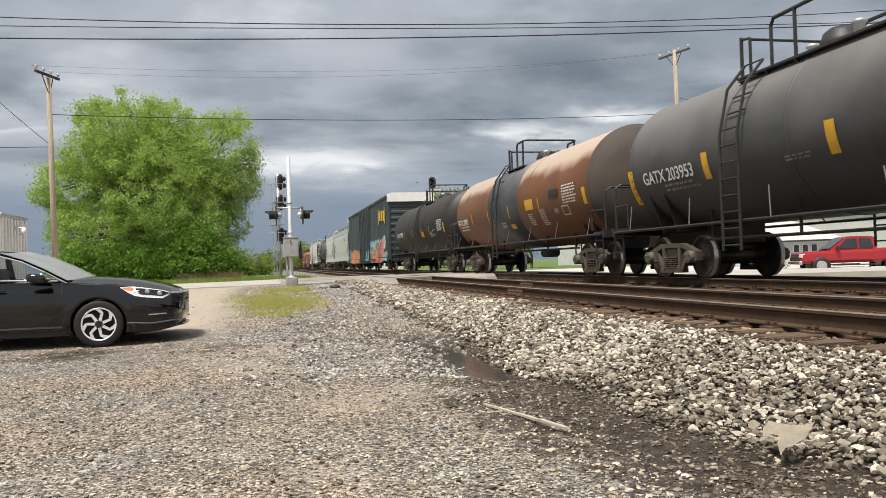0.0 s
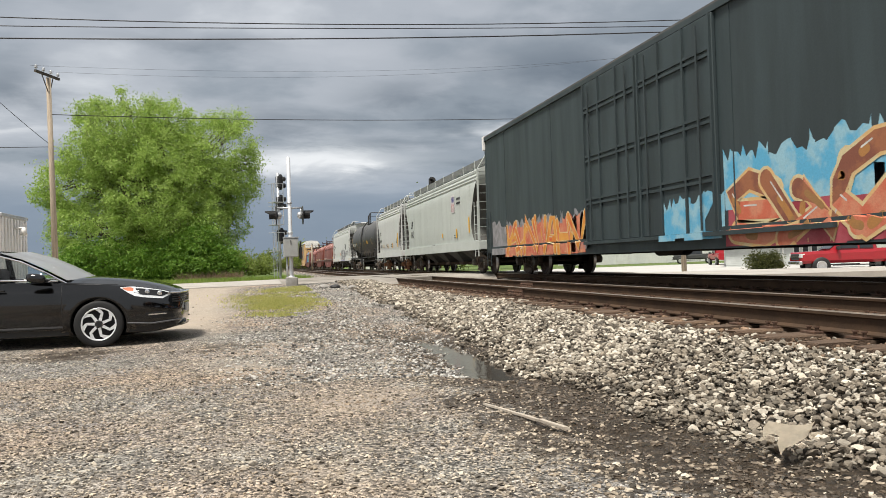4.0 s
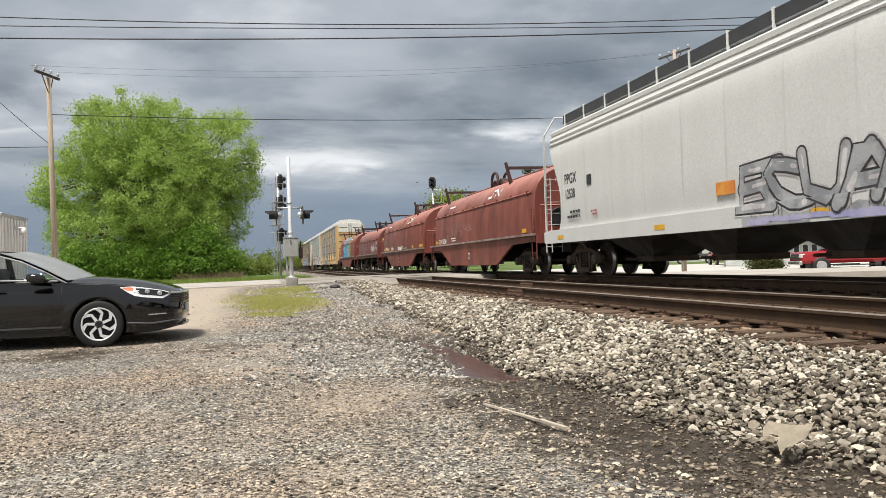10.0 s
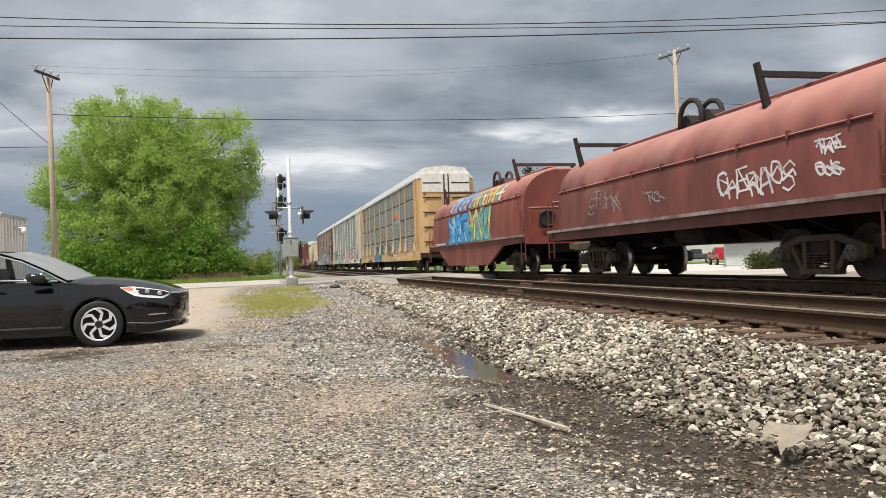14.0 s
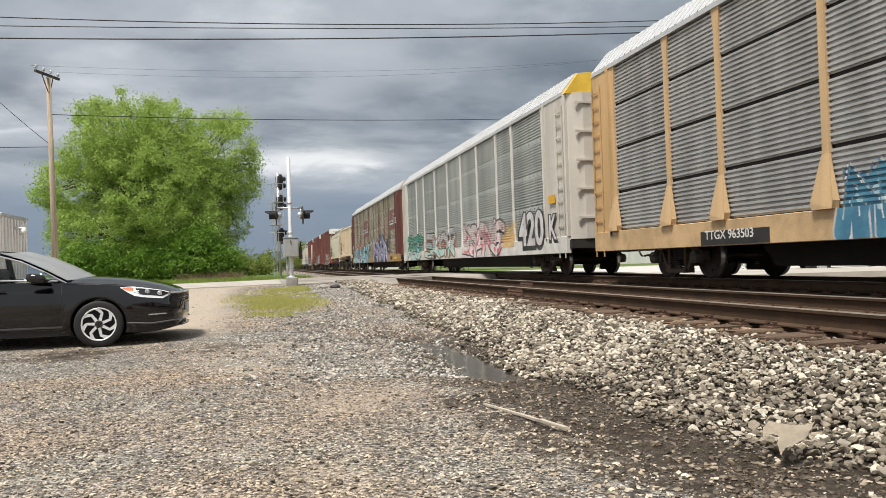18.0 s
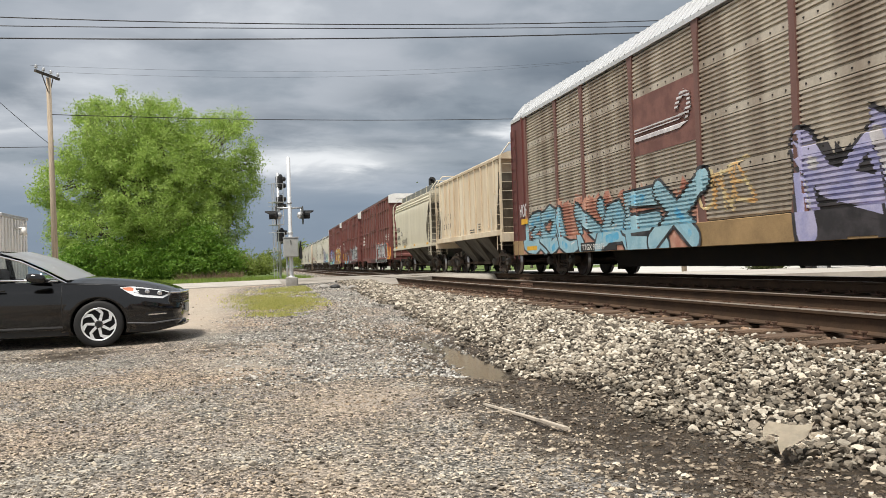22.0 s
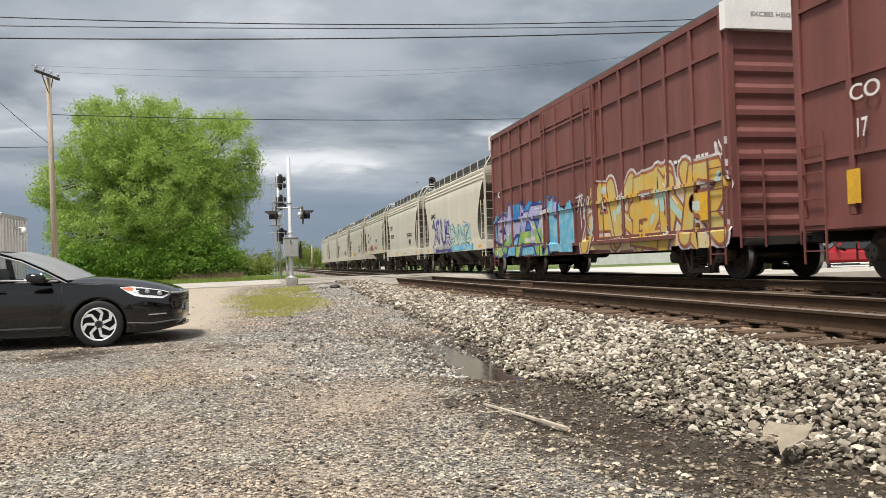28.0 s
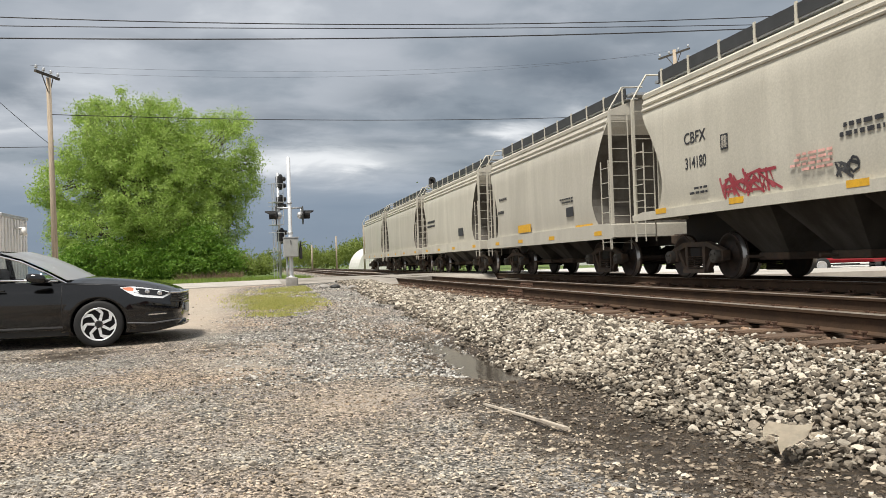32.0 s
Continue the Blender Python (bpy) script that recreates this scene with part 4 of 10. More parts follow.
def scribble(car, y0, y1, z0, z1, word, material, seed, thick=0.030):
    """A quick one-line tag."""
    rng = random.Random(seed)
    bm = bmesh.new()
    h, w = z1 - z0, (y1 - y0) / len(word)
    for k, ch in enumerate(word):
        lean, rise = rng.uniform(-0.5, 0.0), rng.uniform(-0.15, 0.15)
        loop_ = [(rng.uniform(-0.2, 0.3), rng.uniform(0.0, 0.5)), (rng.uniform(0.2, 0.8), rng.uniform(0.6, 1.1)), (rng.uniform(0.7, 1.2), rng.uniform(0.0, 0.6))]
        for j, line in enumerate(list(LETTERS[ch]) + [loop_]):
            pts = [(y1 - w * (k + 0.5 + (u + rng.uniform(-0.1, 0.1) - 0.5 + lean * (v - 0.5)) * 1.15), z0 + h * (rise + 0.1 + 0.8 * (v + rng.uniform(-0.08, 0.08)))) for u, v in line]
            ribbon(bm, pts, thick * rng.uniform(0.7, 1.1), 0.003 + 0.0001 * (k * 3 + j))
    sprayed(bm, material, car)


def smear(car, y0, y1, z0, z1, material, seed, n=3, off=0.0):
    """Loose bursts of one colour."""
    rng = random.Random(seed)
    bm = bmesh.new()
    for k in range(n):
        a = y0 + (y1 - y0) * k / n
        splash(bm, rng, a - 0.05, a + (y1 - y0) / n + 0.1, z0 + rng.uniform(-0.03, 0.05), z1 * rng.uniform(0.95, 1.0), off + 0.0002 * k, 7)
    sprayed(bm, material, car)


def crown_marks(car, strokes, material, peak=3.58, deck=1.22, dy=0.0):
    """Paint on the rounded crown of a coil hood: strokes of (local y, angle up the crown) with a width."""
    bm = bmesh.new()
    for j, (pts, t) in enumerate(strokes):
        ribbon(bm, pts, t, 0.0)
        for v in bm.verts:
            if v.tag:
                continue
            v.tag = True
            r, a = 1.408 + 0.0004 * j, v.co.z
            v.co = Vector((-r * math.cos(a), v.co.y + dy, deck + 1.428 + (peak - deck - 1.42) * math.sin(a)))
    return tagged(part("crown_marking", bm, material, car), kind="stuff")


def spray(name, color, other=None):
    return paint("spray_" + name, color, 0.55, other=other or tuple(min(1, c * 1.5 + 0.05) for c in color), amount=0.9, scale=2.4, bump=0.02, contrast=0.07)


S_GLEAM = spray("gleam", (0.70, 0.68, 0.64), (0.5, 0.48, 0.46))


def car_empty(name, s0, label, category, group):
    return thing(name, (TRAIN_TRACK, s0, RAIL), label, category, group)


CARS = []
SKIN = {}   # car: how far out its near side stands at (y, z), and the lines at which it steps


def conform(bm, car):
    """Presses flat sprayed shapes (x holds their thickness) on to the ribs, panels and sills of a car's side."""
    out, ycuts, zcuts, bottom = SKIN[car.name]
    bmesh.ops.bisect_plane(bm, geom=bm.verts[:] + bm.edges[:] + bm.faces[:], plane_co=(0, 0, bottom), plane_no=(0, 0, 1), dist=1e-5, clear_inner=True)
    if not bm.verts:
        return
    co = np.array([v.co for v in bm.verts])
    for cuts, k, no in ((ycuts, 1, (0, 1, 0)), (zcuts, 2, (0, 0, 1))):
        for c in cuts:
            if co[:, k].min() < c < co[:, k].max():
                bmesh.ops.bisect_plane(bm, geom=bm.verts[:] + bm.edges[:] + bm.faces[:], plane_co=tuple(c * n for n in no), plane_no=no, dist=1e-5)
    for v in bm.verts:
        v.co.x = -out(v.co.y, v.co.z) - 0.003 - v.co.x


def edges_of(spans, lap=0.004):
    return [c for a, b in spans for c in (a - lap, a, b, b + lap)]


# covered hoppers -----------------------------------------------------------
def hopper(s0, s1, color, label, style="curved", height=4.05, peak=4.50, sill=1.22, fence=None, seed=0, posts=8, deep=0.36, reflect=True, dirt=0.32, grime=None):
    L = s1 - s0
    car = car_empty("covered_hopper", s0, label, "hopper car", "freight cars of the train")
    CARS.append((car, s0))
    half = 1.60
    tint = paint("hopper_%d" % seed, color, 0.55, other=grime or tuple(c * 0.66 for c in color), amount=dirt, scale=1.1, stretch=STREAK, fine=30, bump=0.03)
    # slope sheets at a fifth: shade between cars put into the colour, plus grime
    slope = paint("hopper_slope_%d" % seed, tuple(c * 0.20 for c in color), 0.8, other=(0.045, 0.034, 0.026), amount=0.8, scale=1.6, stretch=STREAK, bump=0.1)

    def cut(z):
        u = (z - sill) / (height - sill)
        if style == "ribbed":
            return 0.60 + 0.45 * (1 - min(1, max(0, u / 0.7)))
        return float(np.interp(u, (0, 0.08, 0.22, 0.40, 0.60, 0.84, 0.93, 1), (1.05, 1.25, 1.38, 1.28, 0.98, 0.52, 0.42, 0.40)))

    def wide(z):
        if style == "ribbed":
            return half - 0.10
        u = (z - sill) / (height - sill)
        return half - 0.05 - 0.17 * max(0, (u - 0.72) / 0.28) ** 2 - 0.04 * max(0, (0.3 - u) / 0.3) ** 2
    SKIN[car.name] = (lambda y, z: half + 0.002 if z < sill + 0.02 else wide(z) + 0.002, (), [sill + 0.019, sill + 0.021] + [sill + (height - sill) * k / 16 for k in range(1, 16)], sill - deep + 0.01)
    bm = bmesh.new()
    K = 16
    levels = [sill + (height - sill) * k / K for k in range(K + 1)]
    rows = []
    for z in levels:
        a, w = cut(z), wide(z)
        rows.append([bm.verts.new(p) for p in ((-w, a, z), (-w, L / 2, z), (-w, L - a, z), (w, L - a, z), (w, L / 2, z), (w, a, z))])
    for p, r in zip(rows, rows[1:]):
        for j in range(6):
            f = bm.faces.new((p[j], p[(j + 1) % 6], r[(j + 1) % 6], r[j]))
            f.smooth = j not in (2, 5)
    bm.faces.new(rows[0])
    bm.faces.new(rows[-1][::-1])
    bm.normal_update()
    for e in bm.edges:
        e.smooth = e.calc_face_angle(0) < 0.6
    me = mesh_of("hopper_body", bm, tint)
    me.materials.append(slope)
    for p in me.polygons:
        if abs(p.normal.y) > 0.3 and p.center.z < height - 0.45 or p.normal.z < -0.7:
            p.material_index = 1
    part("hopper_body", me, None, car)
    # welded sheet seams, stained darker
    if style != "ribbed":
        seam = paint("seam_stain_%d" % seed, tuple(c * (0.68 if seed == 5 else 0.86) for c in color), 0.6, other=tuple(c * 0.98 for c in color), amount=0.9, scale=2.5, stretch=(1, 1, 0.4), bump=0.02)
        runs = max(3, round((L - 2.8) / 1.75))
        rnd = random.Random(seed)
        for k in range(runs + 1):
            y = 1.45 + (L - 2.9) * k / runs + rnd.uniform(-0.05, 0.05)
            bm = bmesh.new()
            last = None
            for z in levels[1:-2]:
                h = 0.018 + 0.022 * rnd.random()
                now = [bm.verts.new((-wide(z) - 0.003, y + d, z)) for d in (-h, h)]
                if last:
                    bm.faces.new((last[0], last[1], now[1], now[0]))
                last = now
            part("weld_seam", bm, seam, car)
    # roof with its beads, hatch trough and walk
    w = wide(height)
    bm = bmesh.new()
    slab(bm, [(-w - 0.05, height - 0.05), (-w - 0.06, height + 0.04), (-w + 0.02, height + 0.10), (-w + 0.35, height + 0.22), (-0.5, peak - 0.03), (0.5, peak - 0.03), (w - 0.35, height + 0.22), (w - 0.02, height + 0.10), (w + 0.06, height + 0.04), (w + 0.05, height - 0.05)], "y", 0.40, L - 0.40)
    part("roof", bm, tint, car)
    for zz in (height - 0.20, height - 0.34) if style != "ribbed" else ():
        bm = bmesh.new()
        for sx in (-1, 1):
            rod(bm, (sx * (wide(zz) + 0.012), cut(zz) + 0.05, zz), (sx * (wide(zz) + 0.012), L - cut(zz) - 0.05, zz), 0.035, 6)
        part("side_bead", bm, tint, car)
    bm = bmesh.new()
    box(bm, -0.33, 0.33, 0.9, L - 0.9, peak - 0.04, peak + 0.10, 0.03)
    part("hatch_trough", bm, tint, car)
    if fence is not None:
        bm = bmesh.new()
        box(bm, -0.98, -0.62, 0.35, L - 0.35, peak - 0.13, peak - 0.10)
        box(bm, 0.62, 0.98, 0.35, L - 0.35, peak - 0.13, peak - 0.10)
        part("roof_walk", bm, M_GALV, car)
        for sx in (-1, 1):
            bm = bmesh.new()
            box(bm, sx * 0.99 - 0.012, sx * 0.99 + 0.012, 0.35, L - 0.35, peak - 0.10, peak + 0.15)
            part("walk_kickboard", bm, fence, car, "dark grated edge of the roof walk")
        for k in range(posts):
            yy = 0.5 + (L - 1.0) * k / (posts - 1)
            for sx in (-1, 1):
                bm = bmesh.new()
                box(bm, sx * 1.0 - 0.018, sx * 1.0 + 0.018, yy - 0.03, yy + 0.03, height + 0.05, peak + 0.19)
                part("walk_bracket", bm, tint, car)
    # side sill, end sill and posts
    for sx in (-1, 1):
        bm = bmesh.new()
        x0, x1 = sorted((sx * half, sx * (half - 0.09)))
        if style == "ribbed":
            box(bm, x0, x1, 0.1, L - 0.1, sill - 0.10, sill + 0.10, 0.01)
        else:
            slab(bm, [(0.08, sill - deep), (0.08, sill - 0.04), (0.5, sill + 0.02), (L - 0.5, sill + 0.02), (L - 0.08, sill - 0.04), (L - 0.08, sill - deep)], "x", x0, x1)
        part("side_sill", bm, tint, car)
    for e, y in ((1, 0.0), (-1, L)):
        bm = bmesh.new()
        ya, yb = sorted((y + e * 0.02, y + e * 0.30))
        box(bm, -half, half, ya, yb, sill - deep + 0.02, sill - 0.02, 0.01)
        ya, yb = sorted((y + e * 0.10, y + e * 1.6))
        box(bm, -half + 0.1, half - 0.1, ya, yb, sill - 0.06, sill)
        part("end_platform", bm, tint, car)
        for sx in (-1, 1):
            bm = bmesh.new()
            x0, x1 = sorted((sx * (half - 0.02), sx * (half - 0.08)))
            ya, yb = sorted((y + e * 0.10, y + e * 0.15))
            box(bm, x0, x1, ya, yb, sill, height + 0.02)
            x2, x3 = sorted((sx * (half - 0.62), sx * (half - 0.70)))
            box(bm, x2, x3, ya, yb, sill, height + 0.2)
            part("end_post", bm, tint, car)
            bm = bmesh.new()
            ladder(bm, sx * (half - 0.02), y + e * 0.14, sill - 0.62, height - 0.1, -sx * 0.50, "x", 10, 0.011)
            ladder(bm, sx * (half - 0.01), y + e * 0.20, sill - 0.62, sill + 1.55, e * 0.45, "y", 6, 0.011)
            pipe(bm, [(sx * (half - 0.04), y + e * 0.14, height), (sx * 1.2, y + e * 0.14, peak + 0.12), (sx * 0.65, y + e * 0.14, peak + 0.14)], 0.022, 5)
            part("ladder", bm, tint, car)
        bm = bmesh.new()
        ya, yb = sorted((y + e * 0.08, y + e * 0.5))
        box(bm, -0.95, 0.95, ya, yb, peak - 0.06, peak)
        part("roof_end_walk", bm, M_GALV, car)
        bm = bmesh.new()
        box(bm, -0.35, 0.35, min(y + e * 0.2, y + e * 2.6), max(y + e * 0.2, y + e * 2.6), 0.75, sill - 0.05)
        part("draft_sill", bm, M_UNDER, car)
        coupler(car, y, -e)
        bogie(car, y + e * 1.75, seed == 6)
    bm = bmesh.new()
    lathe(bm, [(0.02, 0.27), (0.05, 0.29), (0.08, 0.27)], "y", 20, (0.45, 0, 2.2))
    rod(bm, (0.45, 0.05, 2.2), (0.45, 0.3, 2.2), 0.04, 6)
    box(bm, 0.2, 0.7, 0.12, 0.4, 1.95, 2.45, 0.03)
    part("brake_wheel", bm, M_BOGIE, car)
    bm = bmesh.new()
    rod(bm, (-0.4, L - 1.4, 1.75), (-0.4, L - 0.5, 1.75), 0.22, 12)
    part("air_reservoir", bm, M_BOGIE, car)
    # discharge bays
    nb = 3 if L < 14 else 4
    a = 2.75
    span = (L - 2 * a) / nb
    # bay colour cut to 0.13, standing in for the shade under the car
    bay_shade = paint("bay_%d" % seed, tuple(c * 0.13 for c in color), 0.85, other=(0.03, 0.023, 0.018), amount=0.8, scale=1.4, stretch=STREAK)
    for k in range(nb):
        y0, y1 = a + span * k, a + span * (k + 1)
        ym = (y0 + y1) / 2
        bm = bmesh.new()
        top = [bm.verts.new(p) for p in ((-half + 0.22, y0 + 0.03, sill - 0.02), (half - 0.22, y0 + 0.03, sill - 0.02), (half - 0.22, y1 - 0.03, sill - 0.02), (-half + 0.22, y1 - 0.03, sill - 0.02))]
        bot = [bm.verts.new(p) for p in ((-0.55, ym - 0.38, 0.48), (0.55, ym - 0.38, 0.48), (0.55, ym + 0.38, 0.48), (-0.55, ym + 0.38, 0.48))]
        for j in range(4):
            bm.faces.new((top[j], top[(j + 1) % 4], bot[(j + 1) % 4], bot[j]))
        bm.faces.new(top)
        bm.faces.new(bot[::-1])
        bay = part("discharge_bay", bm, bay_shade, car)
        bm = bmesh.new()
        box(bm, -0.62, 0.62, ym - 0.45, ym + 0.45, 0.36, 0.50, 0.02)
        rod(bm, (-0.95, ym + 0.3, 0.43), (0.95, ym + 0.3, 0.43), 0.03, 8)
        part("outlet_gate", bm, M_BOGIE, bay)
    if style == "ribbed":
        n = 11
        for k in range(n):
            yy = 1.05 + (L - 2.1) * k / (n - 1)
            zlo = sill + 0.05
            for sx in (-1, 1):
                bm = bmesh.new()
                x0, x1 = sorted((sx * (half - 0.10), sx * (half - 0.04)))
                zl = zlo if 2.0 < yy < L - 2.0 else zlo + (2.1 - min(yy, L - yy)) * 1.3
                box(bm, x0, x1, yy - 0.03, yy + 0.03, zl, height - 0.05, 0.01)
                part("side_rib", bm, tint, car)
    elif reflect:
        for yy in (0.7, 0.36 * L, 0.62 * L, L - 1.6):
            plate(car, "reflector", M_YELLOW, yy, yy + 0.45, sill - deep + 0.10, sill - deep + 0.21, -half)
    return car


# tank cars -----------------------------------------------------------------
BARREL = {}


def barrel_angle(z, r, zc):
    return math.asin(max(-0.97, min(0.97, (z - zc) / r)))


def tank(s0, s1, base, label, band=None, seed=0, low=None, radius=1.43, dome=None, ladder_y=None, stripes=(), dust=0.5, nose=None, zc=2.67, crisp=(0.45, 1.25), thin=(), dust_col=(0.30, 0.20, 0.135), wave=1.0, gate=None, run=1.75, stripe_z=(1.93, 2.38), end_z=(1.93, 2.38)):
    L = s1 - s0
    car = car_empty("tank_car", s0, label, "tank car", "freight cars of the train")
    CARS.append((car, s0))
    tint = paint("tank_%d" % seed, base, 0.56, other=low or tuple(c * 1.9 + 0.01 for c in base), amount=0.6, scale=0.7, stretch=(1, 0.7, 0.5), fine=25, bump=0.03)
    pale_top(tint, dust_col, crisp[0], crisp[1], dust, wave)

    BARREL[car.name] = (radius, zc)
    SKIN[car.name] = (lambda y, z: math.sqrt(max(0.05, (radius + 0.006) ** 2 - (z - zc) ** 2)), (), [zc + radius * k / 12 for k in range(-11, 11)], zc - radius * 0.98)

    def shell(y0, y1, mat_, head0, head1, rr=radius):
        prof = []
        if head0:
            prof += [(y0 - 0.0 + 0.62 * (1 - math.cos(a)), rr * math.sin(a)) for a in (0.0, 0.25, 0.5, 0.8, 1.1, 1.35)]
            prof.append((y0 + 0.62, rr))
        else:
            prof.append((y0, rr))
        if head1:
            prof.append((y1 - 0.62, rr))
            prof += [(y1 - 0.62 * (1 - math.cos(a)), rr * math.sin(a)) for a in (1.35, 1.1, 0.8, 0.5, 0.25, 0.0)]
        else:
            prof.append((y1, rr))
        bm = bmesh.new()
        lathe(bm, prof, "y", 56, (0, 0, zc))
        return part("barrel", bm, mat_, car)
    shell(0.35, L - 0.35, tint, True, True)
    if band:
        y0, y1, col = band
        bm = bmesh.new()
        lathe(bm, [(y0, radius - 0.05), (y0, radius + 0.008), (y1, radius + 0.008), (y1, radius - 0.05)], "y", 56, (0, 0, zc))
        skin_ = paint("tank_band_%d" % seed, col, 0.5, other=tuple(c * 1.6 for c in col), amount=0.6, scale=1.2)
        pale_top(skin_, (0.20, 0.20, 0.20), 0.6, 1.5, 0.6)
        part("barrel_band", bm, skin_, car)
    if nose:
        y1, col = nose
        bm = bmesh.new()
        lathe(bm, [(0.33 + 0.62 * (1 - math.cos(a)), (radius + 0.008) * math.sin(a)) for a in (0.0, 0.25, 0.5, 0.8, 1.1, 1.35)] + [(0.96, radius + 0.008), (y1, radius + 0.008), (y1, radius - 0.03)], "y", 56, (0, 0, zc), caps=False)
        part("barrel_nose", bm, paint("tank_nose_%d" % seed, col, 0.78, other=tuple(c * 1.7 for c in col), amount=0.6, scale=1.2), car)
    for yy in (0.99, L * 0.5 - 2.3, L * 0.5 + 2.3, L - 0.99):
        bm = bmesh.new()
        lathe(bm, [(yy - 0.02, radius - 0.01), (yy - 0.02, radius + 0.010), (yy + 0.02, radius + 0.010), (yy + 0.02, radius - 0.01)], "y", 56, (0, 0, zc))
        part("weld_seam", bm, tint, car)
    # fittings on top: dome housing, platform and rails
    ym, zt = dome or L * 0.5, zc + radius
    bm = bmesh.new()
    lathe(bm, [(zt - 0.15, 0.34), (zt + 0.06, 0.36), (zt + 0.10, 0.33), (zt + 0.20, 0.30), (zt + 0.28, 0.20), (zt + 0.31, 0.06)], "z", 24, (0, ym, 0))
    part("dome_housing", bm, M_BLACK, car)
    yl = gate or ladder_y or ym
    for x0, x1 in ((-1.05, -0.55), (0.55, 1.05)):
        bm = bmesh.new()
        box(bm, x0, x1, yl - run, yl + 0.05, zt - 0.30, zt - 0.26)
        for yy in (yl - 1.6, yl - 0.8, yl):
            slab(bm, [(x0, zt - 0.28), (x1, zt - 0.28), ((x0 + x1) / 2 * 1.05, zt - 0.52)], "y", yy - 0.03, yy + 0.03)
        part("top_platform", bm, M_BLACK, car)
    # guard rail: a bar across with arms running back on both sides, and a lower gate at the ladder
    bm = bmesh.new()
    t = zt + 0.58
    pipe(bm, [(-0.95, yl - 0.90, zt - 0.28), (-0.95, yl - 0.90, t - 0.12), (-0.95, yl - 0.98, t), (-0.95, yl - run + 0.13, t + 0.02), (-0.87, yl - run + 0.05, t + 0.03), (0.87, yl - run + 0.05, t + 0.03), (0.95, yl - run + 0.13, t + 0.02), (0.95, yl - 0.98, t), (0.95, yl - 0.90, t - 0.12), (0.95, yl - 0.90, zt - 0.28)], 0.032, 6)
    for x in (-0.95, 0.95):
        for yy in sorted({round(yl - 1.55, 3), round(yl - run + 0.2, 3)}):
            rod(bm, (x, yy, zt - 0.40), (x, yy, t + 0.02), 0.034, 6)
    part("guard_rail", bm, M_BLACK, car)
    bm = bmesh.new()
    for x in (-0.95, 0.95):
        rod(bm, (x, yl, zt - 0.40), (x, yl, zt + 0.50), 0.036, 6)
        rod(bm, (x, yl - 0.27, zt - 0.30), (x, yl - 0.27, zt + 0.42), 0.030, 6)
        rod(bm, (x, yl - 0.27, zt + 0.42), (x, yl, zt + 0.46), 0.026, 6)
    rod(bm, (-0.95, yl - 0.27, zt + 0.40), (0.95, yl - 0.27, zt + 0.40), 0.026, 6)
    part("ladder_gate", bm, M_BLACK, car)
    for dx, dy in ((-0.28, -0.75), (0.3, -0.85), (0.0, 0.75)):
        bm = bmesh.new()
        lathe(bm, [(zt - 0.05, 0.09), (zt + 0.12, 0.09), (zt + 0.14, 0.12), (zt + 0.18, 0.12), (zt + 0.22, 0.04)], "z", 10, (dx, ym + dy, 0))
        part("valve", bm, M_GALV, car)
    for sx in (-1, 1):
        bm = bmesh.new()
        xs, yl = sx * 1.62, ladder_y or ym
        for dy in (-0.28, 0.28):
            pipe(bm, [(xs, yl + dy, 0.55), (xs, yl + dy, zc + 0.1), (sx * 1.42, yl + dy, zc + 0.95), (sx * 1.05, yl + dy, zt - 0.1)], 0.028, 6)
        for k in range(12):
            z = 0.65 + k * 0.3
            xx = xs if z < zc + 0.1 else sx * (1.62 - 0.57 * (z - zc - 0.1) / (radius - 0.2))
            rod(bm, (xx, yl - 0.28, z), (xx, yl + 0.28, z), 0.016, 5)
        part("ladder", bm, M_BLACK, car)
        # long side rail with its struts
        bm = bmesh.new()
        xr = sx * 1.56
        pipe(bm, [(xr, 0.15, 1.08), (xr, L - 0.15, 1.08)], 0.03, 6)
        for k in range(7):
            yy = 1.0 + (L - 2.0) * k / 6
            rod(bm, (xr, yy, 1.08), (sx * 1.30, yy + 0.4, zc - 0.90), 0.016, 5)
        part("side_handrail", bm, M_BLACK, car)
        for yy in stripes:
            lo_, hi_ = end_z if yy == stripes[0] else stripe_z
            sw = 0.055 if seed == 7 else 0.035 if yy in thin else 0.11
            bm = bmesh.new()
            K = 5
            for k in range(K):
                a0, a1 = (barrel_angle(lo_ + (hi_ - lo_) * j / K, radius, zc) for j in (k, k + 1))
                rr = radius + 0.010
                vs = [bm.verts.new((sx * rr * math.cos(a), yy + d, zc + rr * math.sin(a))) for a, d in ((a0, -sw), (a1, -sw), (a1, sw), (a0, sw))]
                bm.faces.new(vs)
            part("reflector", bm, M_YELLOW, car)
    # underframe: stub sills, saddles, platforms with hand rails
    for e, y in ((1, 0.0), (-1, L)):
        bm = bmesh.new()
        box(bm, -0.3, 0.3, min(y, y + e * 3.4), max(y, y + e * 3.4), 0.72, 1.10)
        for k in (-1, 1):
            slab(bm, [(-1.35, zc - 0.55), (-1.0, 1.0), (1.0, 1.0), (1.35, zc - 0.55)], "y", y + e * 1.85 + k * 0.32 - 0.02, y + e * 1.85 + k * 0.32 + 0.02)
        part("stub_sill", bm, M_UNDER, car)
        bm = bmesh.new()
        box(bm, -1.5, 1.5, min(y + e * 0.02, y + e * 0.75), max(y + e * 0.02, y + e * 0.75), 1.10, 1.16)
        box(bm, -1.55, 1.55, min(y, y + e * 0.08), max(y, y + e * 0.08), 1.0, 1.2)
        part("end_platform", bm, M_BLACK, car)
        bm = bmesh.new()
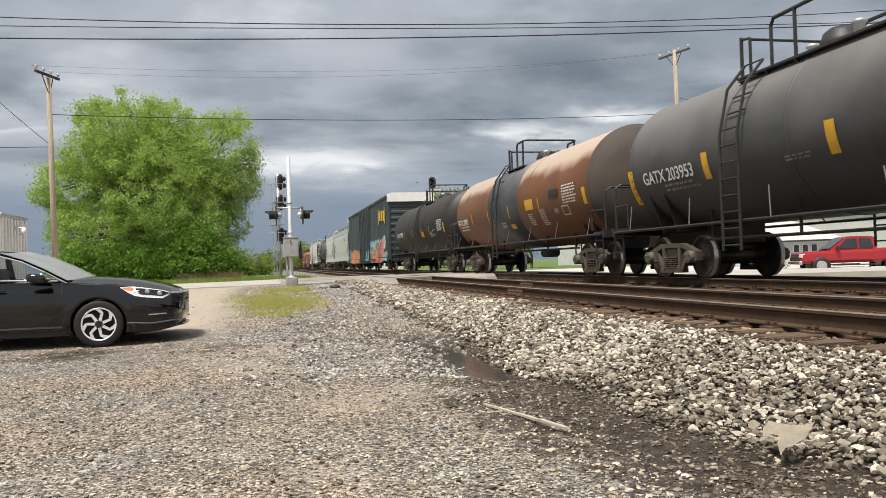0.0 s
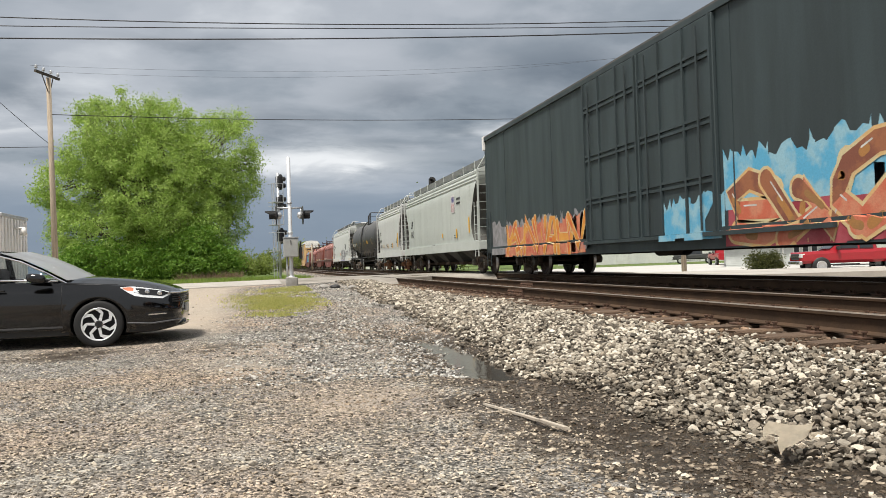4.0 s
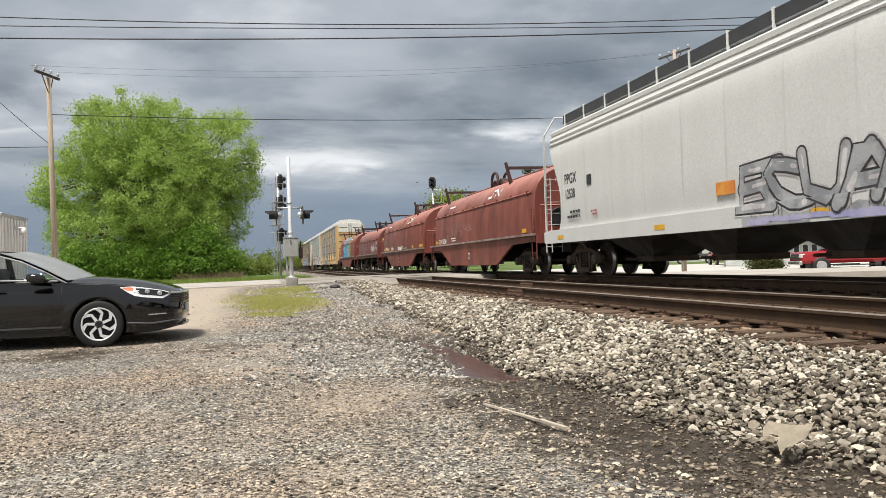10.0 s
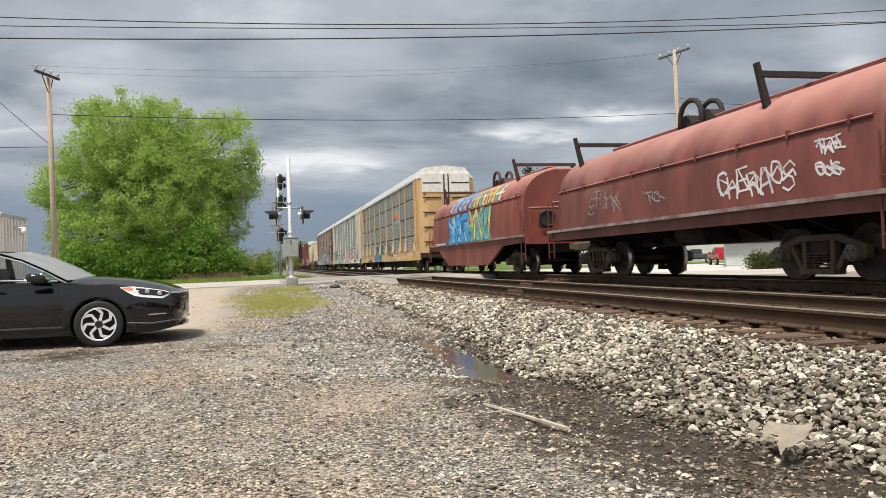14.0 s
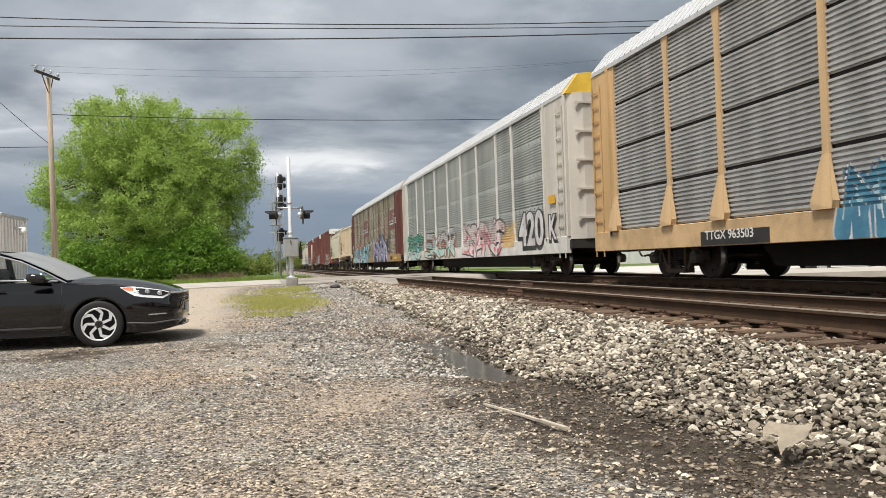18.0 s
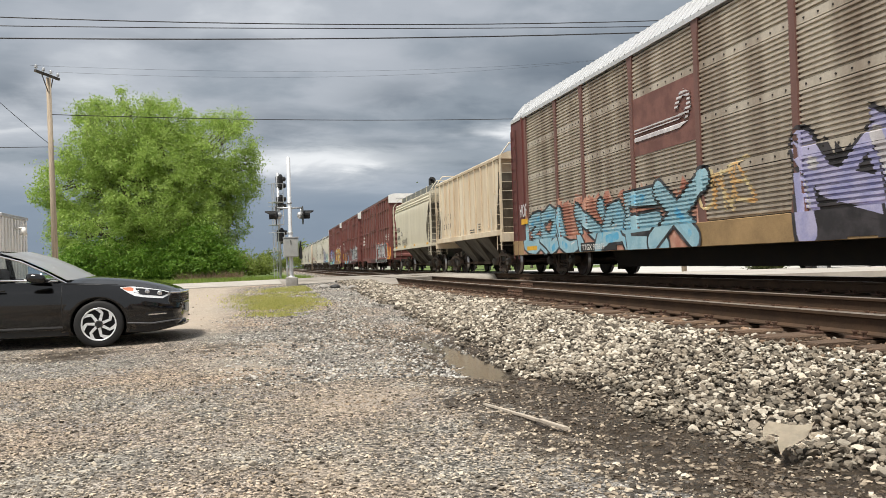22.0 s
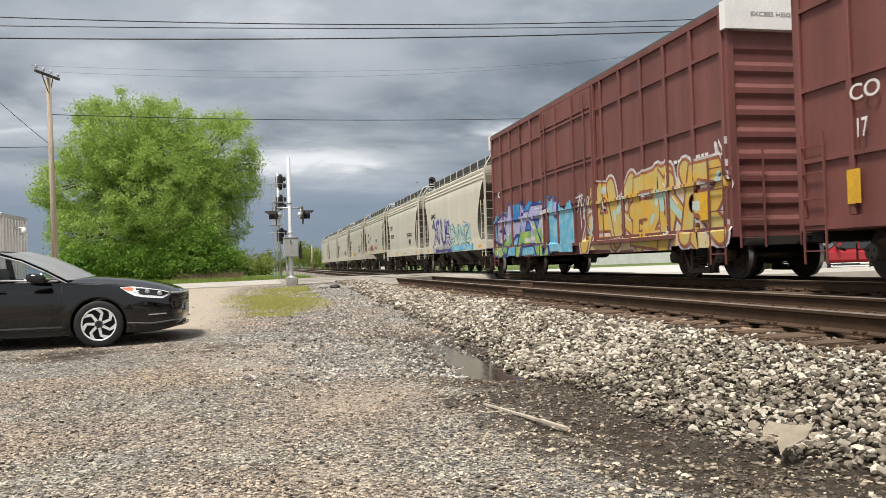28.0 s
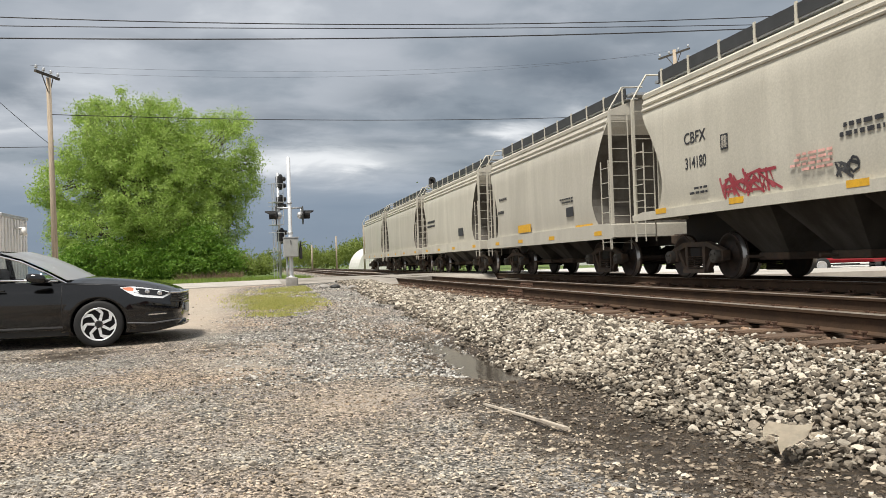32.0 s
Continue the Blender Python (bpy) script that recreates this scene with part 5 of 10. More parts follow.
        pipe(bm, [(-1.45, y + e * 0.06, 1.15), (-1.45, y + e * 0.06, 2.15), (-1.3, y + e * 0.06, 2.25), (1.3, y + e * 0.06, 2.25), (1.45, y + e * 0.06, 2.15), (1.45, y + e * 0.06, 1.15)], 0.026, 6)
        for sx in (-1, 1):
            pipe(bm, [(sx * 1.45, y + e * 0.06, 1.7), (sx * 1.5, y + e * 0.8, 1.7), (sx * 1.5, y + e * 0.8, 1.2)], 0.022, 6)
            ladder(bm, sx * 1.52, y + e * 0.1, 0.45, 1.1, e * 0.45, "y", 2)
        part("end_handrail", bm, M_BLACK, car)
        coupler(car, y, -e)
        bogie(car, y + e * 1.95)
    bm = bmesh.new()
    rod(bm, (-0.45, L * 0.5 - 1.9, 0.70), (-0.45, L * 0.5 - 0.8, 0.70), 0.14, 12)
    pipe(bm, [(-0.9, 3.2, 0.8), (-0.9, L - 3.2, 0.8)], 0.03, 6)
    for k in range(5):
        yy = 3.4 + (L - 6.8) * k / 4
        pipe(bm, [(-0.9, yy, 0.8), (-0.9, yy, zc - radius + 0.35)], 0.03, 6)
    part("brake_rigging", bm, M_UNDER, car)
    return car


# box cars ------------------------------------------------------------------
def boxcar(s0, s1, color, label, top=5.02, ribs=14, white_top=True, doors=1, seed=0, end=None, sill=0.80, smooth=False, door_at=None, door_w=2.9):
    L = s1 - s0
    car = car_empty("boxcar", s0, label, "boxcar", "freight cars of the train")
    CARS.append((car, s0))
    half = 1.53
    d0 = (door_at or L * 0.5) - (door_w if doors == 1 else 3.1) / 2 * doors
    d1 = (door_at or L * 0.5) + (door_w if doors == 1 else 3.1) / 2 * doors
    rib_spans = [(c - 0.05, c + 0.05) for c in [0.22 + (L - 0.44) * k / ribs for k in range(ribs + 1)] if not (smooth or d0 - 0.1 < c < d1 + 0.1)]
    belt = (sill + 1.05, sill + 1.12)

    def face_out(y, z):
        if d0 < y < d1:
            return half + (0.155 if z < sill + 0.12 else 0.13 if belt[0] < z < belt[1] + 0.12 else 0.088)
        if z < sill + 0.2 or any(a < y < b for a, b in rib_spans):
            return half + 0.062
        return half + (0.047 if belt[0] < z < belt[1] and ribs < 20 else 0.002)
    SKIN[car.name] = (face_out, edges_of(rib_spans + [(d0, d1)]), edges_of([(sill + 0.12, sill + 0.2), belt, (belt[0], belt[1] + 0.12)]), sill - 0.19)
    tint = paint("boxcar_%d" % seed, color, 0.6, other=tuple(c * 0.55 for c in color), amount=0.6, scale=1.1, stretch=STREAK, fine=30, bump=0.05)
    bm = bmesh.new()
    box(bm, -half, half, 0.12, L - 0.12, sill, top, 0.0)
    part("body", bm, tint, car)
    bm = bmesh.new()
    slab(bm, [(-half - 0.05, top - 0.06), (-half - 0.05, top + 0.03), (0, top + 0.14), (half + 0.05, top + 0.03), (half + 0.05, top - 0.06)], "y", 0.02, L - 0.02)
    part("roof", bm, paint("dull_roof", (0.13, 0.125, 0.12), 0.7, metal=0.2, amount=0.5, scale=2), car)
    for sx in (-1, 1):
        bm = bmesh.new()
        x0, x1 = sorted((sx * half, sx * (half + 0.06)))
        slab(bm, [(0.15, sill + 0.02), (0.15, sill + 0.2), (L - 0.15, sill + 0.2), (L - 0.15, sill + 0.02), (L - 2.9, sill + 0.02), (L - 3.6, sill - 0.2), (3.6, sill - 0.2), (2.9, sill + 0.02)], "x", x0, x1)
        part("side_sill", bm, tint, car)
        bm = bmesh.new()
        box(bm, x0, x1, 0.1, L - 0.1, top - 0.14, top - 0.02)
        part("top_chord", bm, tint, car)
        dw = door_w if doors == 1 else 3.1
        dc = door_at or L * 0.5
        y0, y1 = dc - dw / 2 * doors, dc + dw / 2 * doors
        for k in range(ribs + 1):
            yy = 0.22 + (L - 0.44) * k / ribs
            if y0 - 0.1 < yy < y1 + 0.1 or smooth and 0 < k < ribs and k % 4:
                continue
            bm = bmesh.new()
            if smooth:
                box(bm, sx * (half + 0.004) - 0.008, sx * (half + 0.004) + 0.008, yy - 0.02, yy + 0.02, sill + 0.2, top - 0.14)
            else:
                box(bm, x0, x1, yy - 0.05, yy + 0.05, sill + 0.2, top - 0.14, 0.012)
            part("side_post", bm, tint, car)
        for zz in ((sill + 1.05, sill + 2.15, sill + 3.40) if ribs < 20 else ()):
            for ya, yb in ((0.25, y0), (y1, L - 0.25)):
                bm = bmesh.new()
                xa, xb = sorted((sx * half, sx * (half + 0.045)))
                box(bm, xa, xb, ya, yb, zz, zz + 0.07)
                part("belt_rail", bm, tint, car)
        for d in range(doors):
            door = None
            ya, yb = y0 + dw * d + 0.03, y0 + dw * (d + 1) - 0.03
            bm = bmesh.new()
            x2, x3 = sorted((sx * half, sx * (half + 0.085)))
            box(bm, x2, x3, ya, yb, sill + 0.12, top - 0.16, 0.015)
            door = part("sliding_door", bm, tint, car)
            for zz in (sill + 1.05, sill + 1.17, sill + 2.15, sill + 2.27, sill + 3.40, sill + 3.52):
                bm = bmesh.new()
                box(bm, sorted((sx * (half + 0.08), sx * (half + 0.125)))[0], sorted((sx * (half + 0.08), sx * (half + 0.125)))[1], ya + 0.1, yb - 0.1, zz, zz + 0.06)
                part("door_rail", bm, tint, door)
            for yy in (ya + 0.02, ya + (yb - ya) / 3, ya + (yb - ya) * 2 / 3, yb - 0.08):
                bm = bmesh.new()
                box(bm, sorted((sx * (half + 0.08), sx * (half + 0.135)))[0], sorted((sx * (half + 0.08), sx * (half + 0.135)))[1], yy, yy + 0.06, sill + 0.12, top - 0.18)
                part("door_stile", bm, tint, door)
            for yy in (ya + 0.45, yb - 0.45):
                bm = bmesh.new()
                rod(bm, (sx * (half + 0.16), yy, sill + 0.15), (sx * (half + 0.16), yy, top - 0.3), 0.022, 6)
                part("door_rod", bm, tint, car)
        bm = bmesh.new()
        box(bm, sorted((sx * half, sx * (half + 0.15)))[0], sorted((sx * half, sx * (half + 0.15)))[1], max(0.3, y0 - dw), y1 + 0.1, sill + 0.04, sill + 0.12)
        part("door_track", bm, tint, car)
    for e, y in ((1, 0.0), (-1, L)):
        n = 9
        for k in range(n):
            zz = sill + 0.25 + (top - sill - 1.0) * k / (n - 1)
            bm = bmesh.new()
            slab(bm, [(y + e * 0.13, zz - 0.15), (y + e * 0.08, zz - 0.05), (y + e * 0.08, zz + 0.05), (y + e * 0.13, zz + 0.15)], "x", -half + 0.12, half - 0.12)
            part("end_corrugation", bm, tint, car)
        bm = bmesh.new()
        for sx in (-1, 1):
            x0, x1 = sorted((sx * (half + 0.01), sx * (half - 0.12)))
            box(bm, x0, x1, min(y + e * 0.06, y + e * 0.2), max(y + e * 0.06, y + e * 0.2), sill, top - 0.05)
        part("corner_post", bm, tint, car)
        if white_top:
            bm = bmesh.new()
            slab(bm, [(-half - 0.075, top - 0.46), (half + 0.075, top - 0.46), (half + 0.075, top + 0.05), (half - 0.25, top + 0.15), (-half + 0.25, top + 0.15), (-half - 0.075, top + 0.05)], "y", min(y - e * 0.03, y + e * 0.16), max(y - e * 0.03, y + e * 0.16))
            part("height_warning_panel", bm, paint("clean_white", (0.84, 0.83, 0.81), 0.5, amount=0.15), car, "white excess-height warning panel")
            if e > 0 and not smooth:
                end_lettering(car, "EXCESS HEIGHT CAR", -1.1, -0.034, top - 0.22, 0.11, paint("grey_stencil", (0.36, 0.35, 0.34), 0.7, bump=0), 1.3)
        for sx in (-1, 1):
            bm = bmesh.new()
            ladder(bm, sx * (half + 0.07), y + e * 0.25, sill - 0.5, sill + 1.5, e * 0.5, "y", 5)
            ladder(bm, sx * (half - 0.08), y - e * 0.02, sill - 0.2, sill + 1.6, -sx * 0.5, "x", 5)
            part("ladder", bm, tint, car)
        bm = bmesh.new()
        box(bm, -0.3, 0.3, min(y, y + e * 3.0), max(y, y + e * 3.0), 0.68, sill)
        box(bm, -1.3, 1.3, min(y + e * 0.02, y + e * 0.3), max(y + e * 0.02, y + e * 0.3), sill - 0.16, sill)
        part("draft_sill", bm, M_UNDER, car)
        coupler(car, y, -e)
        bogie(car, y + e * (2.05 if L < 20 else 3.4))
    bm = bmesh.new()
    box(bm, -1.2, 1.2, 3.0, L - 3.0, sill - 0.1, sill)
    box(bm, -0.25, 0.25, 2.0, L - 2.0, 0.65, sill)
    for k in range(8):
        yy = 3.2 + (L - 6.4) * k / 7
        box(bm, -1.45, 1.45, yy - 0.05, yy + 0.05, sill - 0.22, sill)
    rod(bm, (-0.9, L * 0.5 - 0.6, 0.66), (-0.9, L * 0.5 + 0.6, 0.66), 0.17, 12)
    part("underframe", bm, M_UNDER, car)
    bm = bmesh.new()
    lathe(bm, [(-0.04, 0.25), (-0.01, 0.28), (0.02, 0.25)], "y", 20, (0.8, -0.05, 2.0))
    box(bm, 0.55, 1.05, 0.0, 0.12, 1.7, 2.3)
    part("brake_wheel", bm, M_BLACK, car)
    return car


# coil cars -----------------------------------------------------------------
def coil_car(s0, s1, label, belly=True, seed=0, color=(0.225, 0.060, 0.043), peak=3.58, loop=None, brackets=None, reflectors=(), shoulder=1.40):
    L = s1 - s0
    car = car_empty("coil_car", s0, label, "coil car", "freight cars of the train")
    CARS.append((car, s0))
    tint = paint("coil_hood_%d" % seed, color, 0.55, other=tuple(c * 0.42 for c in color), amount=0.75, scale=1.0, stretch=(1.0, 1.2, 0.5), fine=35, bump=0.05)
    # pale pink crown: faded paint, with the sky's reflection put into the colour
    pale_top(tint, (0.46, 0.22, 0.18), 0.70, 1.35, 0.72)
    deck = 1.22
    SKIN[car.name] = (lambda y, z: 1.562 if z < deck - 0.02 else 1.655 if z < deck + 0.11 else float(np.interp(z, (deck + 0.05, deck + shoulder), (1.50, 1.43))) + 0.004 if z < deck + shoulder else 1.40 * math.cos(math.asin(min(0.98, (z - deck - shoulder - 0.02) / (peak - deck - shoulder - 0.02)))) + 0.012, (), [deck - 0.021, deck - 0.019, deck + 0.109, deck + 0.111] + [deck + shoulder + (peak - deck - shoulder) * k / 12 for k in range(10)], 0.36)
    # hood: rounded crown, leaning sides, bulged ends
    prof = [(-1.50, deck + 0.05), (-1.47, deck + shoulder * 0.5), (-1.43, deck + shoulder)]
    prof += [(-1.40 * math.cos(a), deck + shoulder + 0.02 + (peak - deck - shoulder - 0.02) * math.sin(a)) for a in (0.14, 0.35, 0.6, 0.85, 1.1, 1.35)]
    prof += [(-p[0], p[1]) for p in reversed(prof)]
    bm = bmesh.new()
    n = len(prof)
    rings = []
    for y, k in ((0.60, 0.965), (0.64, 0.985), (0.72, 1.0), (L - 0.72, 1.0), (L - 0.64, 0.985), (L - 0.60, 0.965)):
        rings.append([bm.verts.new((p[0] * k, y, deck + (p[1] - deck) * k)) for p in prof])
    for a, b in zip(rings, rings[1:]):
        for k in range(n - 1):
            f = bm.faces.new((a[k], a[k + 1], b[k + 1], b[k]))
            f.smooth = True
    bm.faces.new(rings[0])
    bm.faces.new(rings[-1][::-1])
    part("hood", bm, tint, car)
    bm = bmesh.new()
    for sx in (-1, 1):
        rod(bm, (sx * 1.44, 0.75, deck + shoulder + 0.02), (sx * 1.44, L - 0.75, deck + shoulder + 0.02), 0.026, 6)
        for k in range(9):
            yy = 1.2 + (L - 2.4) * k / 8
            box(bm, sx * 1.44 - 0.04, sx * 1.44 + 0.04, yy - 0.02, yy + 0.02, deck + shoulder - 0.04, deck + shoulder + 0.1)
    part("hood_seam", bm, tint, car)
    bm = bmesh.new()
    box(bm, -0.12, 0.12, 1.6, L - 1.6, peak - 0.04, peak + 0.13, 0.02)
    part("ridge_beam", bm, tint, car)
    yc = loop or L * 0.55
    dark = M_UNDER if seed % 2 == 0 else paint("grimy_red_steel", (0.062, 0.024, 0.020), 0.7, other=(0.03, 0.02, 0.018), amount=0.6)
    for sx in (-0.26, 0.26):
        bm = bmesh.new()
        pipe(bm, [(sx, yc - 0.50, peak - 0.1), (sx, yc - 0.46, peak + 0.20)] + [(sx, yc - 0.44 * math.cos(a), peak + 0.27 + 0.32 * math.sin(a)) for a in (0.2, 0.6, 1.0, 1.57, 2.1, 2.5, 2.9)] + [(sx, yc + 0.46, peak + 0.20), (sx, yc + 0.50, peak - 0.1)], 0.06, 8)
        part("lifting_loop", bm, dark, car)
    bm = bmesh.new()
    slab(bm, [(yc - 0.95, peak - 0.06), (yc - 0.62, peak + 0.26), (yc - 0.40, peak + 0.32), (yc - 0.30, peak + 0.10), (yc + 0.30, peak + 0.10), (yc + 0.40, peak + 0.32), (yc + 0.62, peak + 0.26), (yc + 0.95, peak - 0.06)], "x", -0.16, 0.16)
    part("loop_saddle", bm, dark, car)
    for y in brackets or (L - 2.0, 2.0):
        bm = bmesh.new()
        slab(bm, [(-1.06, peak - 0.42), (-0.94, peak - 0.36), (-1.16, peak + 0.46), (-1.24, peak + 0.44)], "y", y - 0.05, y + 0.05)
        part("lifting_post", bm, dark, car)
        bm = bmesh.new()
        box(bm, -1.16, 1.1, y - 0.06, y + 0.06, peak + 0.20, peak + 0.30)
        box(bm, 0.94, 1.06, y - 0.05, y + 0.05, peak - 0.42, peak + 0.20)
        part("lifting_beam", bm, dark, car)
    # trough frame
    for sx in (-1, 1):
        bm = bmesh.new()
        x0, x1 = sorted((sx * 1.56, sx * 1.48))
        if belly:
            slab(bm, [(0.25, deck - 0.16), (0.25, deck + 0.06), (L - 0.25, deck + 0.06), (L - 0.25, deck - 0.16), (L - 2.3, deck - 0.20), (L - 4.3, 0.34), (4.6, 0.34), (2.6, deck - 0.20)], "x", x0, x1)
        else:
            slab(bm, [(0.25, deck - 0.20), (0.25, deck + 0.06), (L - 0.25, deck + 0.06), (L - 0.25, deck - 0.20)], "x", x0, x1)
        part("side_frame", bm, tint, car)
        bm = bmesh.new()
        box(bm, sx * 1.60 - 0.05, sx * 1.60 + 0.05, 0.2, L - 0.2, deck + 0.03, deck + 0.10)
        part("deck_edge", bm, paint("worn_edge", (0.30, 0.27, 0.25), 0.6, other=(0.14, 0.05, 0.04), amount=0.8, scale=2), car)
        for yy in reflectors if sx < 0 else ():
            plate(car, "reflector", M_YELLOW, yy, yy + 0.42, deck + 0.16, deck + 0.29, sx * 1.515, 0.01)
    bm = bmesh.new()
    if belly:
        box(bm, -1.3, 1.3, 4.4, L - 4.4, 0.45, deck)
    box(bm, -0.35, 0.35, 0.3, L - 0.3, 0.72, deck - 0.05)
    box(bm, -1.45, 1.45, 0.3, L - 0.3, deck - 0.12, deck)
    part("centre_sill", bm, M_UNDER, car)
    if not belly:
        bm = bmesh.new()
        for k in range(9):
            yy = 2.6 + (L - 5.2) * k / 8
            slab(bm, [(-1.45, deck - 0.1), (-0.35, 0.72), (0.35, 0.72), (1.45, deck - 0.1)], "y", yy - 0.04, yy + 0.04)
        rod(bm, (-1.0, L * 0.42, 0.95), (-1.0, L * 0.42 + 1.1, 0.95), 0.2, 12)
        part("cross_bearer", bm, M_UNDER, car)
    for e, y in ((1, 0.0), (-1, L)):
        bm = bmesh.new()
        box(bm, -1.5, 1.5, min(y + e * 0.05, y + e * 0.55), max(y + e * 0.05, y + e * 0.55), deck - 0.05, deck + 0.01)
        box(bm, -1.55, 1.55, min(y, y + e * 0.10), max(y, y + e * 0.10), deck - 0.22, deck + 0.04)
        part("end_platform", bm, tint, car)
        bm = bmesh.new()
        pipe(bm, [(-1.4, y + e * 0.08, deck), (-1.4, y + e * 0.08, deck + 0.95), (1.4, y + e * 0.08, deck + 0.95), (1.4, y + e * 0.08, deck)], 0.026, 6)
        pipe(bm, [(-0.4, y + e * 0.08, deck), (-0.4, y + e * 0.08, deck + 0.95)], 0.026, 6)
        pipe(bm, [(0.5, y + e * 0.08, deck), (0.5, y + e * 0.08, deck + 0.95)], 0.026, 6)
        for sx in (-1, 1):
            ladder(bm, sx * 1.56, y + e * 0.1, 0.5, deck + 0.9, e * 0.42, "y", 4)
        part("end_handrail", bm, tint, car)
        bm = bmesh.new()
        lathe(bm, [(-0.03, 0.26), (0.0, 0.29), (0.03, 0.26)], "y", 20, (-0.75, y + e * 0.18, deck + 0.62))
        box(bm, -0.95, -0.55, min(y + e * 0.2, y + e * 0.42), max(y + e * 0.2, y + e * 0.42), deck + 0.3, deck + 0.8)
        part("brake_wheel", bm, M_BLACK, car)
        coupler(car, y, -e)
        bogie(car, y + e * 2.5)
    return car


# auto racks ----------------------------------------------------------------
def corrugated(bm, x, out, y0, y1, z0, z1, pitch=0.084, depth=0.040):
    n = int((z1 - z0) / pitch)
    rows = []
    for k in range(n):
        za = z0 + (z1 - z0) * k / n
        h = (z1 - z0) / n
        for f, d in ((0.02, 0), (0.30, 0), (0.42, depth), (0.88, depth), (0.98, 0)):
            rows.append((bm.verts.new((x + out * d, y0, za + f * h)), bm.verts.new((x + out * d, y1, za + f * h))))
    for a, b in zip(rows, rows[1:]):
        bm.faces.new((a[0], a[1], b[1], b[0]))


def autorack(s0, s1, label, post_col, panel_col, end_col, seed=0, posts=(), sill_col=None):
    L = s1 - s0
    car = car_empty("autorack", s0, label, "autorack", "freight cars of the train")
    CARS.append((car, s0))
    half, sill, eave = 1.55, 1.02, 5.09
    frame_m = paint("rack_frame_%d" % seed, post_col, 0.55, other=tuple(c * 0.6 for c in post_col), amount=0.5, scale=1.2, stretch=STREAK)
    panel_m = paint("rack_panel_%d" % seed, panel_col, 0.5, metal=0.08, other=tuple(c * 0.6 for c in panel_col) if seed != 3 else (0.17, 0.12, 0.085), amount=0.7, scale=0.9, stretch=STREAK, fine=30, bump=0.04)
    end_m = paint("rack_end_%d" % seed, end_col, 0.55, other=tuple(c * 0.55 for c in end_col), amount=0.5, scale=1.1, stretch=STREAK)
    roof_m = paint("rack_roof", (0.60, 0.61, 0.62), 0.45, metal=0.3, other=(0.45, 0.45, 0.45), amount=0.5, scale=1.5)
    bm = bmesh.new()
    box(bm, -half + 0.09, half - 0.09, 0.35, L - 0.35, sill, eave)
    part("inner_wall", bm, M_UNDER, car)
    bands = [(sill + 0.12, 2.00), (2.17, 3.02), (3.19, 4.05), (4.22, eave - 0.08)]
    if seed == 1:
        bands = [(sill + 0.12, 2.02), (2.08, 3.06), (3.12, 4.10), (4.16, eave - 0.08)]
    folds = []
    for z0, z1 in bands:
        n = int((z1 - z0) / 0.084)
        for k in range(n):
            for f, d in ((0.02, 0), (0.30, 0), (0.42, 0.040), (0.88, 0.040), (0.98, 0)):
                folds.append((z0 + (z1 - z0) * (k + f) / n, half - 0.058 + d))
        folds += [(z1 + 0.001, half - 0.028 if seed != 1 else half - 0.058), (z1 + 0.13, half - 0.028 if seed != 1 else half - 0.058)]
    fold_z, fold_x = zip(*folds)

    def skin_out(y, z):
        if z < sill + 0.10:
            return half + 0.062
        if y < posts[0] - 0.06 or y > posts[-1] + 0.06:
            return half + 0.022
        wide_ = float(np.interp(z, (sill + 0.1, 1.75), (0.18, 0.075)))
        if any(abs(y - c) < wide_ for c in posts):
            return half + 0.014
        return float(np.interp(z, fold_z, fold_x))
    SKIN[car.name] = (skin_out, edges_of([(c - 0.075, c + 0.075) for c in posts]) + [c + d for c in posts for d in (-0.18, -0.13, 0.13, 0.18)], [sill + 0.099, sill + 0.101] + [z for z in fold_z if z < 3.2 or 3.1 < z < 4.0], sill - 0.36)
    for sx in (-1, 1):
        for ya, yb in zip(posts, posts[1:]):
            for z0, z1 in bands:
                bm = bmesh.new()
                corrugated(bm, sx * (half - 0.06), sx, ya + 0.06, yb - 0.06, z0, z1)
                part("side_panel", bm, panel_m, car)
            for z in (2.085, 3.105, 4.135) if seed != 1 else ():
                bm = bmesh.new()
                x0, x1 = sorted((sx * (half - 0.07), sx * (half - 0.03)))
                box(bm, x0, x1, ya + 0.06, yb - 0.06, z - 0.075, z + 0.075)
                strip = part("rivet_strip", bm, panel_m, car)
                bm = bmesh.new()
                for k in range(8):
                    yy = ya + 0.25 + (yb - ya - 0.5) * k / 7
                    rod(bm, (sx * (half - 0.03), yy, z), (sx * (half - 0.018), yy, z), 0.02, 5)
                tagged(part("rivets", bm, M_UNDER, strip), kind="stuff")
        bm = bmesh.new()
        x0, x1 = sorted((sx * (half - 0.05), sx * (half + 0.012)))
        slab(bm, [(-0.075, 1.75), (-0.075, eave - 0.5), (-0.14, eave), (0.14, eave), (0.075, eave - 0.5), (0.075, 1.75), (0.18, sill + 0.1), (-0.18, sill + 0.1)], "x", x0, x1)
        pm = mesh_of("side_post", bm, frame_m)
        for yy in posts:
            part("side_post", pm, None, car, loc=(0, yy, 0))
        if seed == 1:
            # flared boxed feet of the posts
            bm = bmesh.new()
            slab(bm, [(-0.085, 1.95), (0.085, 1.95), (0.25, sill + 0.22), (0.22, sill + 0.10), (-0.22, sill + 0.10), (-0.25, sill + 0.22)], "x", min(sx * half, sx * (half + 0.02)), max(sx * half, sx * (half + 0.02)))
            for v in bm.verts:
                if abs(v.co.x) > half + 0.01 and v.co.z < 1.5:
                    v.co.x += sx * 0.10
            fm = mesh_of("post_foot", bm, frame_m)
            for yy in posts:
                part("post_foot", fm, None, car, loc=(0, yy, 0))
